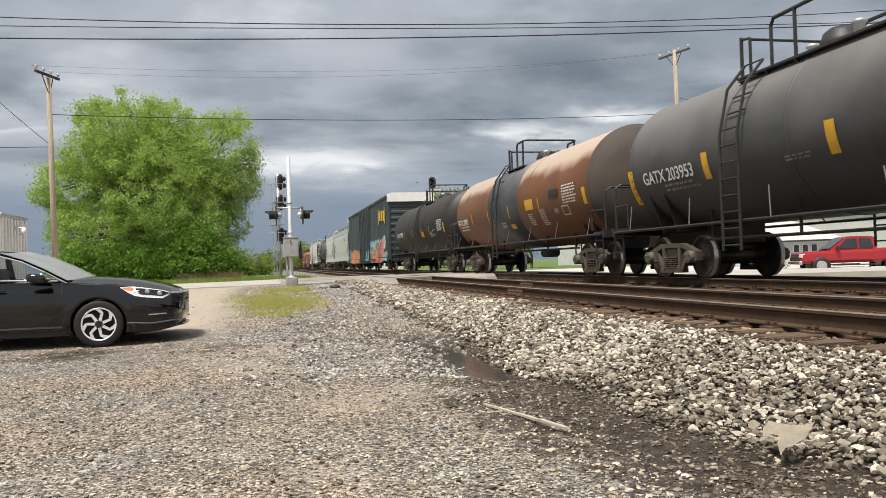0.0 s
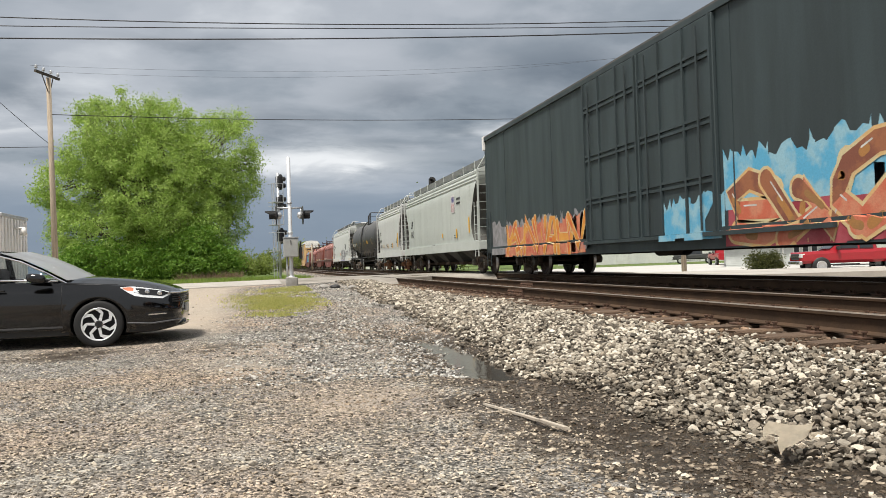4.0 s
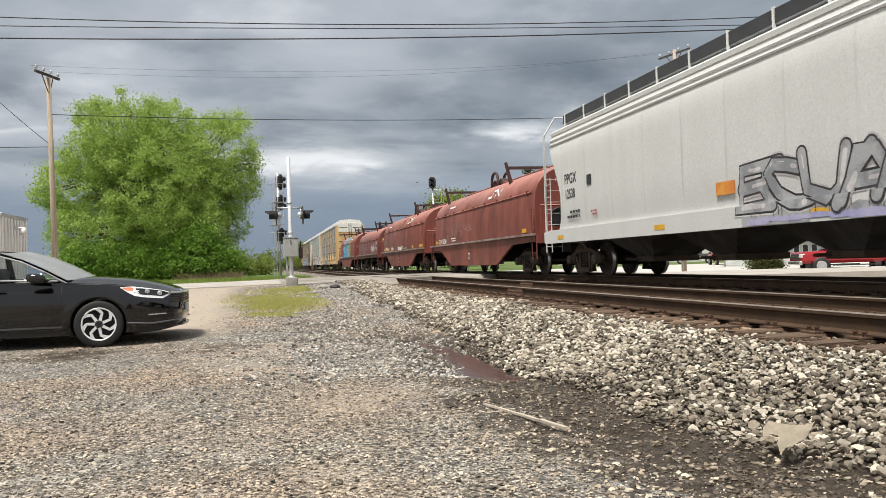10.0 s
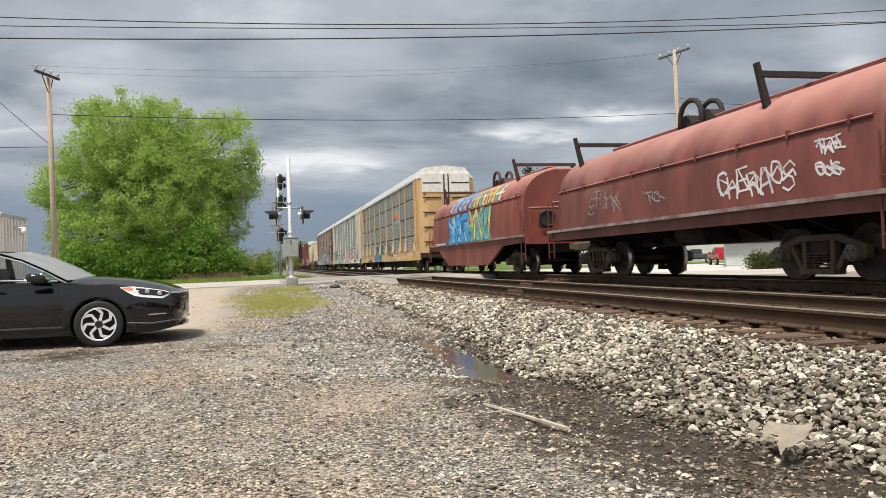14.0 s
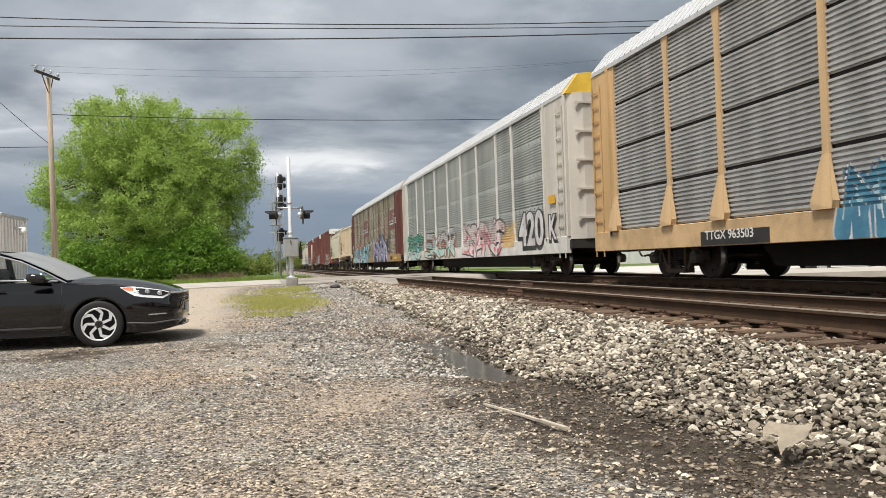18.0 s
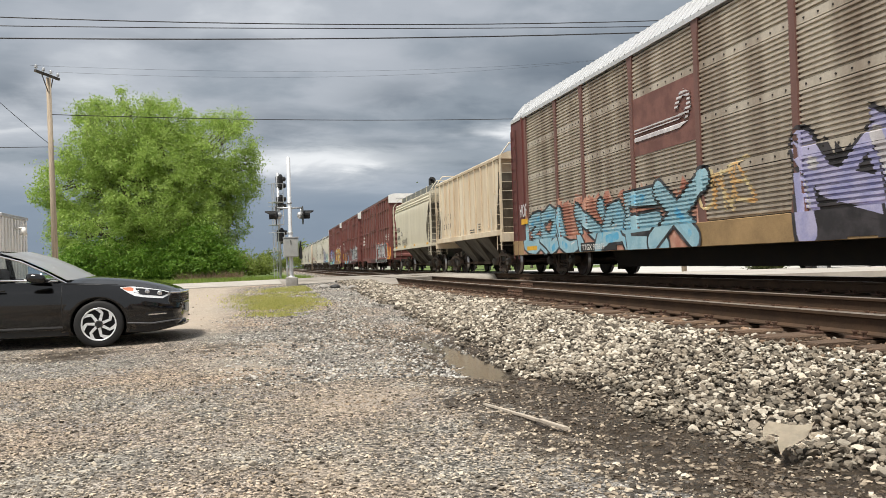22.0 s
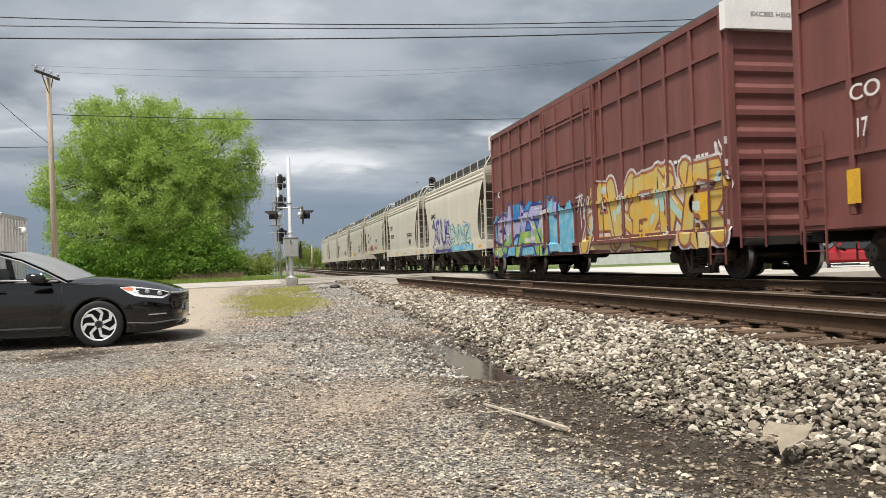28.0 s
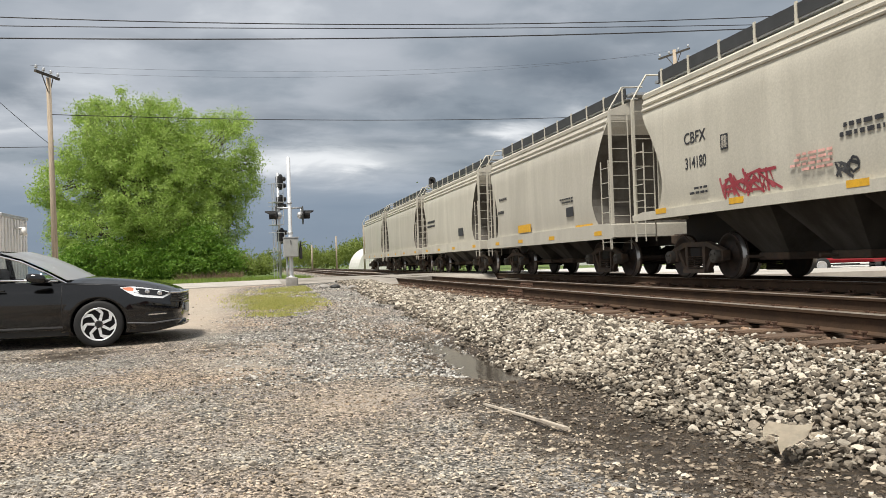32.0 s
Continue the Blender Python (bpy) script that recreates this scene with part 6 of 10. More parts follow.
    for sx in (-1, 1):
        bm = bmesh.new()
        x0, x1 = sorted((sx * (half - 0.1), sx * (half + 0.06)))
        box(bm, x0, x1, 0.2, L - 0.2, sill - 0.37, sill + 0.10, 0.01)
        part("side_sill", bm, paint("rack_sill_%d" % seed, sill_col or post_col, 0.6, other=tuple(c * 0.5 for c in sill_col or post_col), amount=0.6, scale=1.5), car)
        for y, e, wc in ((0.18, 1, posts[0] - 0.24), (L - 0.18, -1, L - posts[-1] - 0.24)):
            bm = bmesh.new()
            x0, x1 = sorted((sx * (half - 0.12), sx * (half + 0.02)))
            box(bm, x0, x1, min(y, y + e * wc), max(y, y + e * wc), sill + 0.08, eave - 0.02, 0.02)
            box(bm, sorted((sx * half, sx * (half + 0.06)))[0], sorted((sx * half, sx * (half + 0.06)))[1], min(y + e * (wc - 0.2), y + e * (wc - 0.1)), max(y + e * (wc - 0.2), y + e * (wc - 0.1)), sill, eave)
            part("corner_panel", bm, end_m, car)
            bm = bmesh.new()
            ladder(bm, sx * (half + 0.05), y + e * 0.10, sill - 0.5, eave - 0.3, e * 0.45, "y", 12)
            part("ladder", bm, end_m, car)
    # roof: flat chamfers and a shallow crown, with standing ribs
    prof = [(-half - 0.04, eave - 0.04), (-half - 0.04, eave + 0.06), (-1.14, eave + 0.60), (0, eave + 0.72), (1.14, eave + 0.60), (half + 0.04, eave + 0.06), (half + 0.04, eave - 0.04)]
    bm = bmesh.new()
    slab(bm, prof, "y", 0.25, L - 0.25)
    part("roof", bm, roof_m, car)
    bm = bmesh.new()
    nr = 90
    for k in range(nr):
        yy = 0.5 + (L - 1.0) * k / (nr - 1)
        for p, r in zip(prof[1:-2], prof[2:-1]):
            rod(bm, (p[0], yy, p[1] + 0.005), (r[0], yy, r[1] + 0.005), 0.022, 4, caps=False)
    part("roof_ribs", bm, roof_m, car)
    for e, y in ((1, 0.0), (-1, L)):
        for sx in (-1, 1):
            bm = bmesh.new()
            slab(bm, [(sx * (half - 0.05), y + e * 0.28), (sx * (half - 0.10), y + e * 0.16), (sx * 1.05, y + e * 0.02), (sx * 0.02, y + e * 0.02), (sx * 0.02, y + e * 0.28)], "z", sill + 0.02, eave + 0.02)
            leaf = part("end_door", bm, end_m, car)
            bm = bmesh.new()
            for zz in (1.6, 2.4, 3.2, 4.0, 4.8):
                box(bm, min(sx * 0.3, sx * 1.3), max(sx * 0.3, sx * 1.3), min(y - e * 0.02, y + e * 0.04), max(y - e * 0.02, y + e * 0.04), zz, zz + 0.06)
            rod(bm, (sx * 0.12, y - e * 0.03, sill), (sx * 0.12, y - e * 0.03, eave + 0.2), 0.03, 6)
            part("door_hinge", bm, M_UNDER if seed == 1 else end_m, leaf)
        if seed == 1:
            bm = bmesh.new()
            box(bm, -1.32, 1.32, min(y - e * 0.01, y + e * 0.2), max(y - e * 0.01, y + e * 0.2), eave - 0.75, eave + 0.25)
            part("door_head", bm, M_WHITE, car)
        bm = bmesh.new()
        slab(bm, [(-half, eave), (-1.12, eave + 0.57), (0, eave + 0.69), (1.12, eave + 0.57), (half, eave)], "y", min(y + e * 0.12, y + e * 0.3), max(y + e * 0.12, y + e * 0.3))
        part("end_gable", bm, M_WHITE if seed == 1 else (paint("yellow_gable", (0.75, 0.48, 0.05), 0.6) if seed == 2 else paint("pale_gable", (0.55, 0.42, 0.36), 0.6)), car)
        bm = bmesh.new()
        box(bm, -0.35, 0.35, min(y - e * 0.2, y + e * 5.2), max(y - e * 0.2, y + e * 5.2), 0.68, 1.0)
        box(bm, -1.5, 1.5, min(y + e * 0.05, y + e * 0.4), max(y + e * 0.05, y + e * 0.4), 0.78, sill)
        part("draft_sill", bm, M_UNDER, car)
        coupler(car, y - e * 0.12, -e)
        bogie(car, y + e * 3.3)
    bm = bmesh.new()
    box(bm, -1.35, 1.35, 0.5, L - 0.5, 0.86, sill)
    slab(bm, [(5.2, 0.9), (5.9, 0.24), (L - 5.9, 0.24), (L - 5.2, 0.9)], "x", -0.45, 0.45)
    part("underframe", bm, M_UNDER, car)
    return car


# the train, from its head to its tail
DARK_FENCE = paint("dark_grating", (0.035, 0.037, 0.04), 0.7)
GREY_FENCE = paint("grey_grating", (0.16, 0.165, 0.16), 0.7)
CREAM = (0.60, 0.56, 0.475)

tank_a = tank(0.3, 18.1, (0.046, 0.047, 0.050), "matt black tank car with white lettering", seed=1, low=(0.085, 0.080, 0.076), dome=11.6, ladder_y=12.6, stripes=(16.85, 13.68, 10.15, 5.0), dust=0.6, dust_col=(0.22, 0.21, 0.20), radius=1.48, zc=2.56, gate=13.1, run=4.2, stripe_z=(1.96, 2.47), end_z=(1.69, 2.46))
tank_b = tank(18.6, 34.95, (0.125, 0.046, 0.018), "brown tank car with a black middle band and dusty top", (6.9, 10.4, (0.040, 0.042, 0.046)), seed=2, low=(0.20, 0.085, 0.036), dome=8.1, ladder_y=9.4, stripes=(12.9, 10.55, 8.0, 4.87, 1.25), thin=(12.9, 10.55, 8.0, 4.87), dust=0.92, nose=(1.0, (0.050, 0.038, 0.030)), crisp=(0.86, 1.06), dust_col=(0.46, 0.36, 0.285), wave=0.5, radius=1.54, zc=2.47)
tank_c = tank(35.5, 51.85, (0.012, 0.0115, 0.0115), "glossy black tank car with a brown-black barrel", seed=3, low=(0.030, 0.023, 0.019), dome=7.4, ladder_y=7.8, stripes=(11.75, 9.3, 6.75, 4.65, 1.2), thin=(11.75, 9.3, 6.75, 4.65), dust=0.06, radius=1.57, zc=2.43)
box_d = boxcar(53.4, 79.3, (0.036, 0.052, 0.056), "long dark green boxcar with bright graffiti", 5.15, 22, True, 2, 4, smooth=True, door_at=13.0)
hop_e = hopper(80.2, 97.2, (0.47, 0.50, 0.47), "pale grey-green covered hopper", fence=GREY_FENCE, seed=5, posts=9, height=4.10, peak=4.55, sill=1.31, reflect=False, dirt=0.18)
hop_f = hopper(98.1, 109.15, (0.55, 0.555, 0.54), "off-white short covered hopper", fence=GREY_FENCE, seed=6, posts=8, sill=1.31, reflect=False, dirt=0.15)
tank_g = tank(110.3, 127.6, (0.046, 0.047, 0.050), "dark grey tank car with white lettering", seed=7, low=(0.075, 0.072, 0.070), dome=7.75, ladder_y=8.25, stripes=(15.95, 13.15, 10.3, 7.4, 3.0), dust=0.5, dust_col=(0.17, 0.165, 0.16), radius=1.51, zc=2.71, stripe_z=(2.06, 2.54), end_z=(2.06, 3.0))
hop_h = hopper(128.3, 147.8, (0.60, 0.605, 0.59), "white covered hopper with black graffiti letters", fence=DARK_FENCE, seed=8, posts=14, height=4.15, peak=4.6, sill=1.31, dirt=0.12)
coil_i = coil_car(148.5, 164.6, "rust-red coil car with a deep belly", True, 1, loop=8.8, brackets=(14.0, 4.2), reflectors=(1.2, 14.6))
coil_j = coil_car(166.2, 181.95, "rust-red coil car with yellow markers and a deep belly", True, 3, loop=8.7, brackets=(14.0, 4.4), reflectors=(0.75, 1.35, 3.6, 7.2, 10.6, 12.6, 14.3))
coil_k = coil_car(183.85, 197.6, "dark red coil car with a straight frame", False, 2, (0.19, 0.053, 0.042), loop=7.65, brackets=(12.25, 3.75), peak=3.42, shoulder=1.15)
coil_l = coil_car(199.6, 215.1, "rust-red coil car with blue and yellow graffiti", True, 5, loop=7.4, brackets=(13.2, 2.2))
rack_m = autorack(217.6, 244.2, "yellow-framed autorack with grey corrugated panels", (0.60, 0.41, 0.22), (0.42, 0.42, 0.415), (0.58, 0.38, 0.18), 1, (1.4, 4.35, 6.3, 9.1, 12.05, 15.0, 17.85, 20.68, 22.62, 25.2))
rack_n = autorack(245.8, 272.7, "white-framed autorack with grey panels and graffiti", (0.70, 0.68, 0.64), (0.45, 0.47, 0.46), (0.58, 0.545, 0.49), 2, (2.0, 5.1, 7.0, 9.7, 12.35, 14.9, 17.65, 20.45, 22.45, 25.3))
rack_o = autorack(273.9, 301.0, "maroon autorack with weathered grey panels and graffiti", (0.17, 0.085, 0.07), (0.50, 0.445, 0.365), (0.135, 0.042, 0.036), 3, (1.75, 4.65, 6.62, 9.40, 12.22, 15.12, 17.96, 20.88, 22.82, 25.5), (0.36, 0.235, 0.11))
hop_p = hopper(302.1, 313.3, (0.66, 0.585, 0.45), "tan ribbed covered hopper streaked with rust", "ribbed", 4.2, 4.55, 1.50, None, seed=9, dirt=0.55, grime=(0.44, 0.30, 0.175))
hop_q = hopper(314.4, 326.4, (0.62, 0.57, 0.45), "cream covered hopper with dark lower bays", fence=GREY_FENCE, seed=10, height=4.08, peak=4.5, sill=1.50, deep=0.16)
box_r = boxcar(327.7, 343.5, (0.185, 0.064, 0.053), "maroon boxcar with silver graffiti", seed=11, door_at=7.9, door_w=3.9)
box_s = boxcar(345.6, 361.2, (0.19, 0.064, 0.054), "maroon boxcar with orange and blue graffiti", seed=12, door_at=7.9, door_w=3.9)
box_t = boxcar(362.9, 378.4, (0.19, 0.068, 0.060), "maroon boxcar with blue and gold graffiti", seed=13, door_at=7.9, door_w=3.9)
hop_u = hopper(379.2, 391.5, CREAM, "cream covered hopper with blue graffiti", fence=DARK_FENCE, seed=14, posts=10, sill=1.31, dirt=0.28)
hop_v = hopper(392.6, 404.4, (0.59, 0.56, 0.485), "cream covered hopper with black stencils", fence=DARK_FENCE, seed=15, posts=10, sill=1.31, dirt=0.28)
hop_w = hopper(405.4, 416.9, (0.54, 0.51, 0.43), "cream covered hopper with a red graffiti tag", fence=DARK_FENCE, seed=16, posts=10, sill=1.45, deep=0.16, dirt=0.38)
hop_x = hopper(417.9, 429.1, (0.52, 0.49, 0.42), "weathered cream covered hopper", fence=DARK_FENCE, seed=17, posts=10, sill=1.31, dirt=0.38)
hop_y = hopper(430.1, 441.9, (0.54, 0.51, 0.435), "cream covered hopper in a row of hoppers", fence=DARK_FENCE, seed=18, posts=10, sill=1.31, dirt=0.38)
hopper(442.9, 455.0, (0.53, 0.495, 0.425), "cream covered hopper near the train's tail", fence=DARK_FENCE, seed=19, posts=10, sill=1.31, dirt=0.38)
hopper(455.9, 467.8, (0.52, 0.49, 0.42), "last cream covered hopper of the train", fence=DARK_FENCE, seed=20, posts=10, sill=1.31, dirt=0.38)

# ---- marks on the cars ----
M_FAINT = paint("chalky_tag", (0.27, 0.24, 0.23), 0.7, other=(0.12, 0.07, 0.06), amount=0.7, scale=2.5, bump=0)
M_FAINTRED = paint("worn_tag", (0.40, 0.26, 0.235), 0.7, other=(0.20, 0.07, 0.055), amount=0.9, scale=5, bump=0)
M_FAINTDK = paint("faded_tag", (0.28, 0.25, 0.21), 0.7, bump=0)
M_CREAM = paint("cream_patch", (0.58, 0.54, 0.45), 0.6, bump=0)
M_COILRED = paint("coil_patch", (0.18, 0.05, 0.04), 0.6, bump=0)
M_LOGO_GOLD = paint("gold_lettering", (0.70, 0.42, 0.04), 0.6, bump=0)
S_BLACK, S_DARK, S_WHITE, S_SILVER = spray("black", (0.012, 0.012, 0.015)), spray("dark", (0.045, 0.04, 0.045)), spray("white", (0.62, 0.60, 0.60), (0.45, 0.42, 0.43)), spray("silver", (0.38, 0.39, 0.40), (0.22, 0.23, 0.25))
S_RED, S_PINK, S_ORANGE, S_RUST = spray("red", (0.45, 0.05, 0.035), (0.30, 0.03, 0.03)), spray("pink", (0.62, 0.20, 0.25), (0.5, 0.12, 0.15)), spray("orange", (0.62, 0.20, 0.03), (0.68, 0.33, 0.06)), spray("rust", (0.42, 0.19, 0.055), (0.30, 0.16, 0.06))
S_GOLD, S_LEMON, S_GREEN, S_MINT = spray("gold", (0.58, 0.36, 0.06), (0.50, 0.42, 0.16)), spray("lemon", (0.60, 0.55, 0.12), (0.2, 0.4, 0.2)), spray("green", (0.05, 0.28, 0.20), (0.25, 0.38, 0.30)), spray("mint", (0.34, 0.52, 0.48), (0.5, 0.55, 0.5))
S_BLUE, S_SKY, S_NAVY, S_TEAL, S_LILAC = spray("blue", (0.03, 0.17, 0.48), (0.05, 0.30, 0.50)), spray("sky", (0.10, 0.38, 0.58), (0.30, 0.50, 0.58)), spray("navy", (0.03, 0.035, 0.17), (0.06, 0.05, 0.22)), spray("teal", (0.06, 0.26, 0.33), (0.18, 0.36, 0.38)), spray("lilac", (0.42, 0.40, 0.56), (0.30, 0.30, 0.50))
S_STEELBLUE = spray("steel_blue", (0.05, 0.17, 0.27), (0.08, 0.24, 0.34))
S_SHEET, S_VERMILION = spray("sheet_grey", (0.34, 0.36, 0.355), (0.27, 0.29, 0.285)), spray("vermilion", (0.60, 0.10, 0.04), (0.62, 0.22, 0.12))
S_TEALGREY, S_TAGRED, S_FADEDRED = spray("teal_grey", (0.20, 0.30, 0.30)), spray("tag_red", (0.30, 0.035, 0.05), (0.4, 0.08, 0.1)), spray("faded_red", (0.52, 0.27, 0.23))


def barrel_marks(car, y0, y1, a0, a1, material, name="barrel_marking", rows=0, seed=1):
    """A plate, or rows of small unreadable print, laid on the round of a barrel between two heights given as angles."""
    r, zc = BARREL[car.name]
    r += 0.016
    a0, a1 = (barrel_angle(2.67 + 1.446 * math.sin(a), r, zc) for a in (a0, a1))
    bm = bmesh.new()
    rng = random.Random(seed)

    def patch(ya, yb, aa, ab):
        n = max(1, int(abs(ab - aa) / 0.08))
        for k in range(n):
            p, q = aa + (ab - aa) * k / n, aa + (ab - aa) * (k + 1) / n
            bm.faces.new([bm.verts.new((-r * math.cos(a), y, zc + r * math.sin(a))) for a, y in ((p, ya), (q, ya), (q, yb), (p, yb))])
    if not rows:
        patch(y0, y1, a0, a1)
    for k in range(rows):
        h = (a1 - a0) / rows
        c = y1
        end = y0 + (y1 - y0) * rng.uniform(0, 0.25)
        while c > end:
            w = rng.uniform(0.06, 0.18)
            patch(max(end, c - w), c, a0 + h * (k + 0.25), a0 + h * (k + 0.75))
            c -= w + 0.045
    return tagged(part(name, bm, material, car), kind="stuff" if rows else "")


def tank_lettering(car, text, y, z, size, material, squeeze):
    r, zc = BARREL[car.name]
    r += 0.012
    ob = lettering(car, text, y, z, size, material, 0.0, squeeze=squeeze)
    dz = z + size * 0.35 - zc
    lean = math.asin(max(-0.95, min(0.95, dz / (r - 0.012))))
    ob.rotation_euler = (0, lean, 0)
    ob.location = (-r * math.cos(lean) - math.sin(lean) * -size * 0.35, y, zc + r * math.sin(lean) - math.cos(lean) * size * 0.35)
    return ob


tank_lettering(tank_a, "GATX 203953", 16.15, 2.07, 0.38, M_WHITE, 0.93)
barrel_marks(tank_a, 13.99, 15.41, -0.61, -0.45, M_FAINT, rows=2, seed=1)
barrel_marks(tank_a, 10.49, 11.32, -0.50, -0.41, M_FAINT, rows=2, seed=2)
plate(box_d, "logo_bracket", M_LOGO_GOLD, 4.34, 4.60, 3.37, 4.47, -1.6)
plate(box_d, "logo_bracket", M_LOGO_GOLD, 1.39, 1.60, 3.31, 4.40, -1.6)
plate(box_d, "logo_bar", M_LOGO_GOLD, 3.51, 4.13, 3.62, 4.30, -1.6)
plate(box_d, "logo_bar", M_LOGO_GOLD, 2.61, 3.20, 3.55, 4.24, -1.6)
plate(box_d, "logo_bar", M_LOGO_GOLD, 1.71, 2.32, 3.51, 4.22, -1.6)
plate(box_d, "placard", M_YELLOW, 0.69, 1.50, 1.09, 1.35, -1.6)
lettering(hop_e, "UP", 14.86, 2.44, 0.58, M_MARKS, -1.557, squeeze=0.86)
lettering(hop_e, "14113", 14.91, 1.93, 0.51, M_MARKS, -1.557, squeeze=0.71)
plate(hop_e, "emblem_shield", S_WHITE, 4.09, 4.73, 2.68, 3.44, -1.565)
plate(hop_e, "emblem_band", S_NAVY, 4.15, 4.61, 3.12, 3.37, -1.565)
bars(hop_e, 3.10, 3.88, 2.95, 3.32, 2, M_MARKS, -1.565, 11)
plate(hop_e, "emblem_stripe", S_RED, 4.61, 4.66, 2.74, 3.12, -1.565)
plate(hop_e, "emblem_stripe", S_RED, 4.50, 4.55, 2.73, 3.10, -1.565)
plate(hop_e, "emblem_stripe", S_RED, 4.38, 4.43, 2.71, 3.09, -1.565)
plate(hop_e, "emblem_stripe", S_RED, 4.27, 4.32, 2.70, 3.07, -1.565)
plate(hop_e, "emblem_stripe", S_RED, 4.16, 4.21, 2.68, 3.05, -1.565)
plate(hop_e, "reflector", M_YELLOW, 1.58, 1.72, 1.68, 2.34, -1.565)
plate(hop_e, "reflector", M_YELLOW, 3.77, 3.94, 1.53, 1.94, -1.565)
plate(hop_e, "reflector", M_YELLOW, 6.60, 6.77, 1.65, 1.84, -1.565)
bars(hop_e, 4.09, 4.37, 1.52, 1.71, 2, M_MARKS, -1.565, 12)
bars(hop_e, 16.78, 17.92, 1.49, 1.80, 3, M_MARKS, -1.565, 60)
bars(hop_e, 8.53, 9.12, 1.14, 1.37, 3, M_MARKS, -1.565, 61)
bars(hop_e, 6.43, 6.92, 1.06, 1.26, 3, M_MARKS, -1.565, 62)
bars(hop_e, 3.03, 3.36, 0.91, 1.08, 3, M_MARKS, -1.565, 63)
lettering(hop_f, "ACFX", 9.65, 2.51, 0.34, M_MARKS, -1.557, squeeze=0.93)
lettering(hop_f, "44829", 9.58, 2.00, 0.34, M_MARKS, -1.557, squeeze=0.97)
bars(hop_f, 8.51, 9.52, 1.63, 1.85, 3, M_MARKS, -1.565, 13)
plate(hop_f, "reflector", M_YELLOW, 1.65, 1.87, 1.56, 2.41, -1.565)
plate(hop_f, "reflector", M_YELLOW, 7.59, 7.75, 1.60, 1.85, -1.565)
plate(hop_f, "reflector", M_YELLOW, 5.72, 5.88, 1.55, 1.85, -1.565)
plate(hop_f, "reflector", M_YELLOW, 3.75, 3.87, 1.54, 1.88, -1.565)
plate(hop_f, "placard", S_WHITE, 2.56, 2.95, 1.54, 1.83, -1.565)
bars(hop_f, 1.94, 2.55, 1.82, 2.10, 4, M_MARKS, -1.565, 14)
bars(hop_f, 5.91, 6.62, 1.64, 1.84, 2, M_MARKS, -1.565, 15)
bars(hop_f, 3.92, 4.55, 1.60, 1.81, 2, M_MARKS, -1.565, 16)
tank_lettering(tank_g, "GATX 211342", 15.52, 2.19, 0.36, M_WHITE, 0.97)
barrel_marks(tank_g, 12.76, 13.04, -0.34, -0.17, M_WHITE, "label")
barrel_marks(tank_g, 12.79, 13.01, -0.33, -0.18, M_BLACK, rows=1, seed=19)
barrel_marks(tank_g, 13.48, 15.17, -0.56, -0.48, M_FAINT, rows=2, seed=17)
lettering(hop_h, "PPGX", 17.81, 2.57, 0.39, M_MARKS, -1.557, squeeze=0.89)
lettering(hop_h, "12538", 17.79, 2.16, 0.36, M_MARKS, -1.557, squeeze=0.80)
plate(hop_h, "label", S_BLACK, 2.89, 3.52, 1.58, 1.92, -1.565)
plate(hop_h, "label", S_WHITE, 2.99, 3.42, 1.64, 1.87, -1.565)
bars(hop_h, 4.15, 5.38, 2.08, 2.69, 6, M_MARKS, -1.565, 19)
bars(hop_h, 2.18, 2.67, 1.79, 1.96, 2, M_MARKS, -1.565, 20)
bars(hop_h, 16.76, 17.71, 1.57, 1.84, 2, M_MARKS, -1.565, 21)
bars(hop_h, 15.65, 16.00, 1.58, 1.75, 2, S_RED, -1.565, 22)
plate(hop_h, "label", M_MARKS, 15.94, 16.21, 2.40, 2.66, -1.565)
lettering(coil_i, "GTW 187540", 14.50, 1.36, 0.31, M_WHITE, -1.5, squeeze=0.92)
bars(coil_i, 11.03, 11.95, 1.39, 1.60, 2, M_WHITE, -1.5, 23)
plate(coil_i, "label", S_WHITE, 5.70, 6.08, 0.62, 0.92, -1.52)
plate(coil_i, "label", M_COILRED, 5.75, 6.03, 0.65, 0.89, -1.52)
lettering(coil_j, "GTW 187640", 14.29, 1.37, 0.33, M_WHITE, -1.5, squeeze=0.90)
bars(coil_j, 11.02, 11.78, 1.36, 1.59, 2, M_WHITE, -1.5, 24)
plate(coil_j, "placard", M_YELLOW, 14.81, 15.43, 2.18, 2.33, -1.52)
plate(coil_j, "label", S_WHITE, 5.74, 5.90, 0.51, 0.82, -1.52)
bars(coil_l, 11.99, 14.79, 1.17, 1.45, 1, M_WHITE, -1.5, 25)
plate(rack_m, "number_board", M_BLACK, 19.21, 21.35, 0.67, 0.93, -1.615)
lettering(rack_m, "TTGX 963503", 21.19, 0.78, 0.23, M_WHITE, -1.625, squeeze=1.14)
plate(rack_m, "smooth_sheet", S_SHEET, 6.16, 8.66, 2.98, 3.78, -1.545, label="smooth grey replacement sheet")
plate(rack_m, "sign_band", S_VERMILION, 6.30, 8.60, 3.36, 3.60, -1.553)
plate(rack_m, "sheet_slit", S_BLACK, 6.70, 8.66, 3.285, 3.315, -1.553)
plate(rack_m, "sheet_slit", S_BLACK, 7.50, 8.66, 3.25, 3.285, -1.553)
lettering(rack_m, "SUSHI?", 6.95, 0.70, 0.26, S_WHITE, -1.632, squeeze=1.1)
bars(rack_m, 8.05, 8.65, 0.64, 0.90, 1, S_RED, -1.615, 71)
plate(rack_m, "reflector", M_YELLOW, 4.25, 4.95, 0.72, 0.84, -1.615)
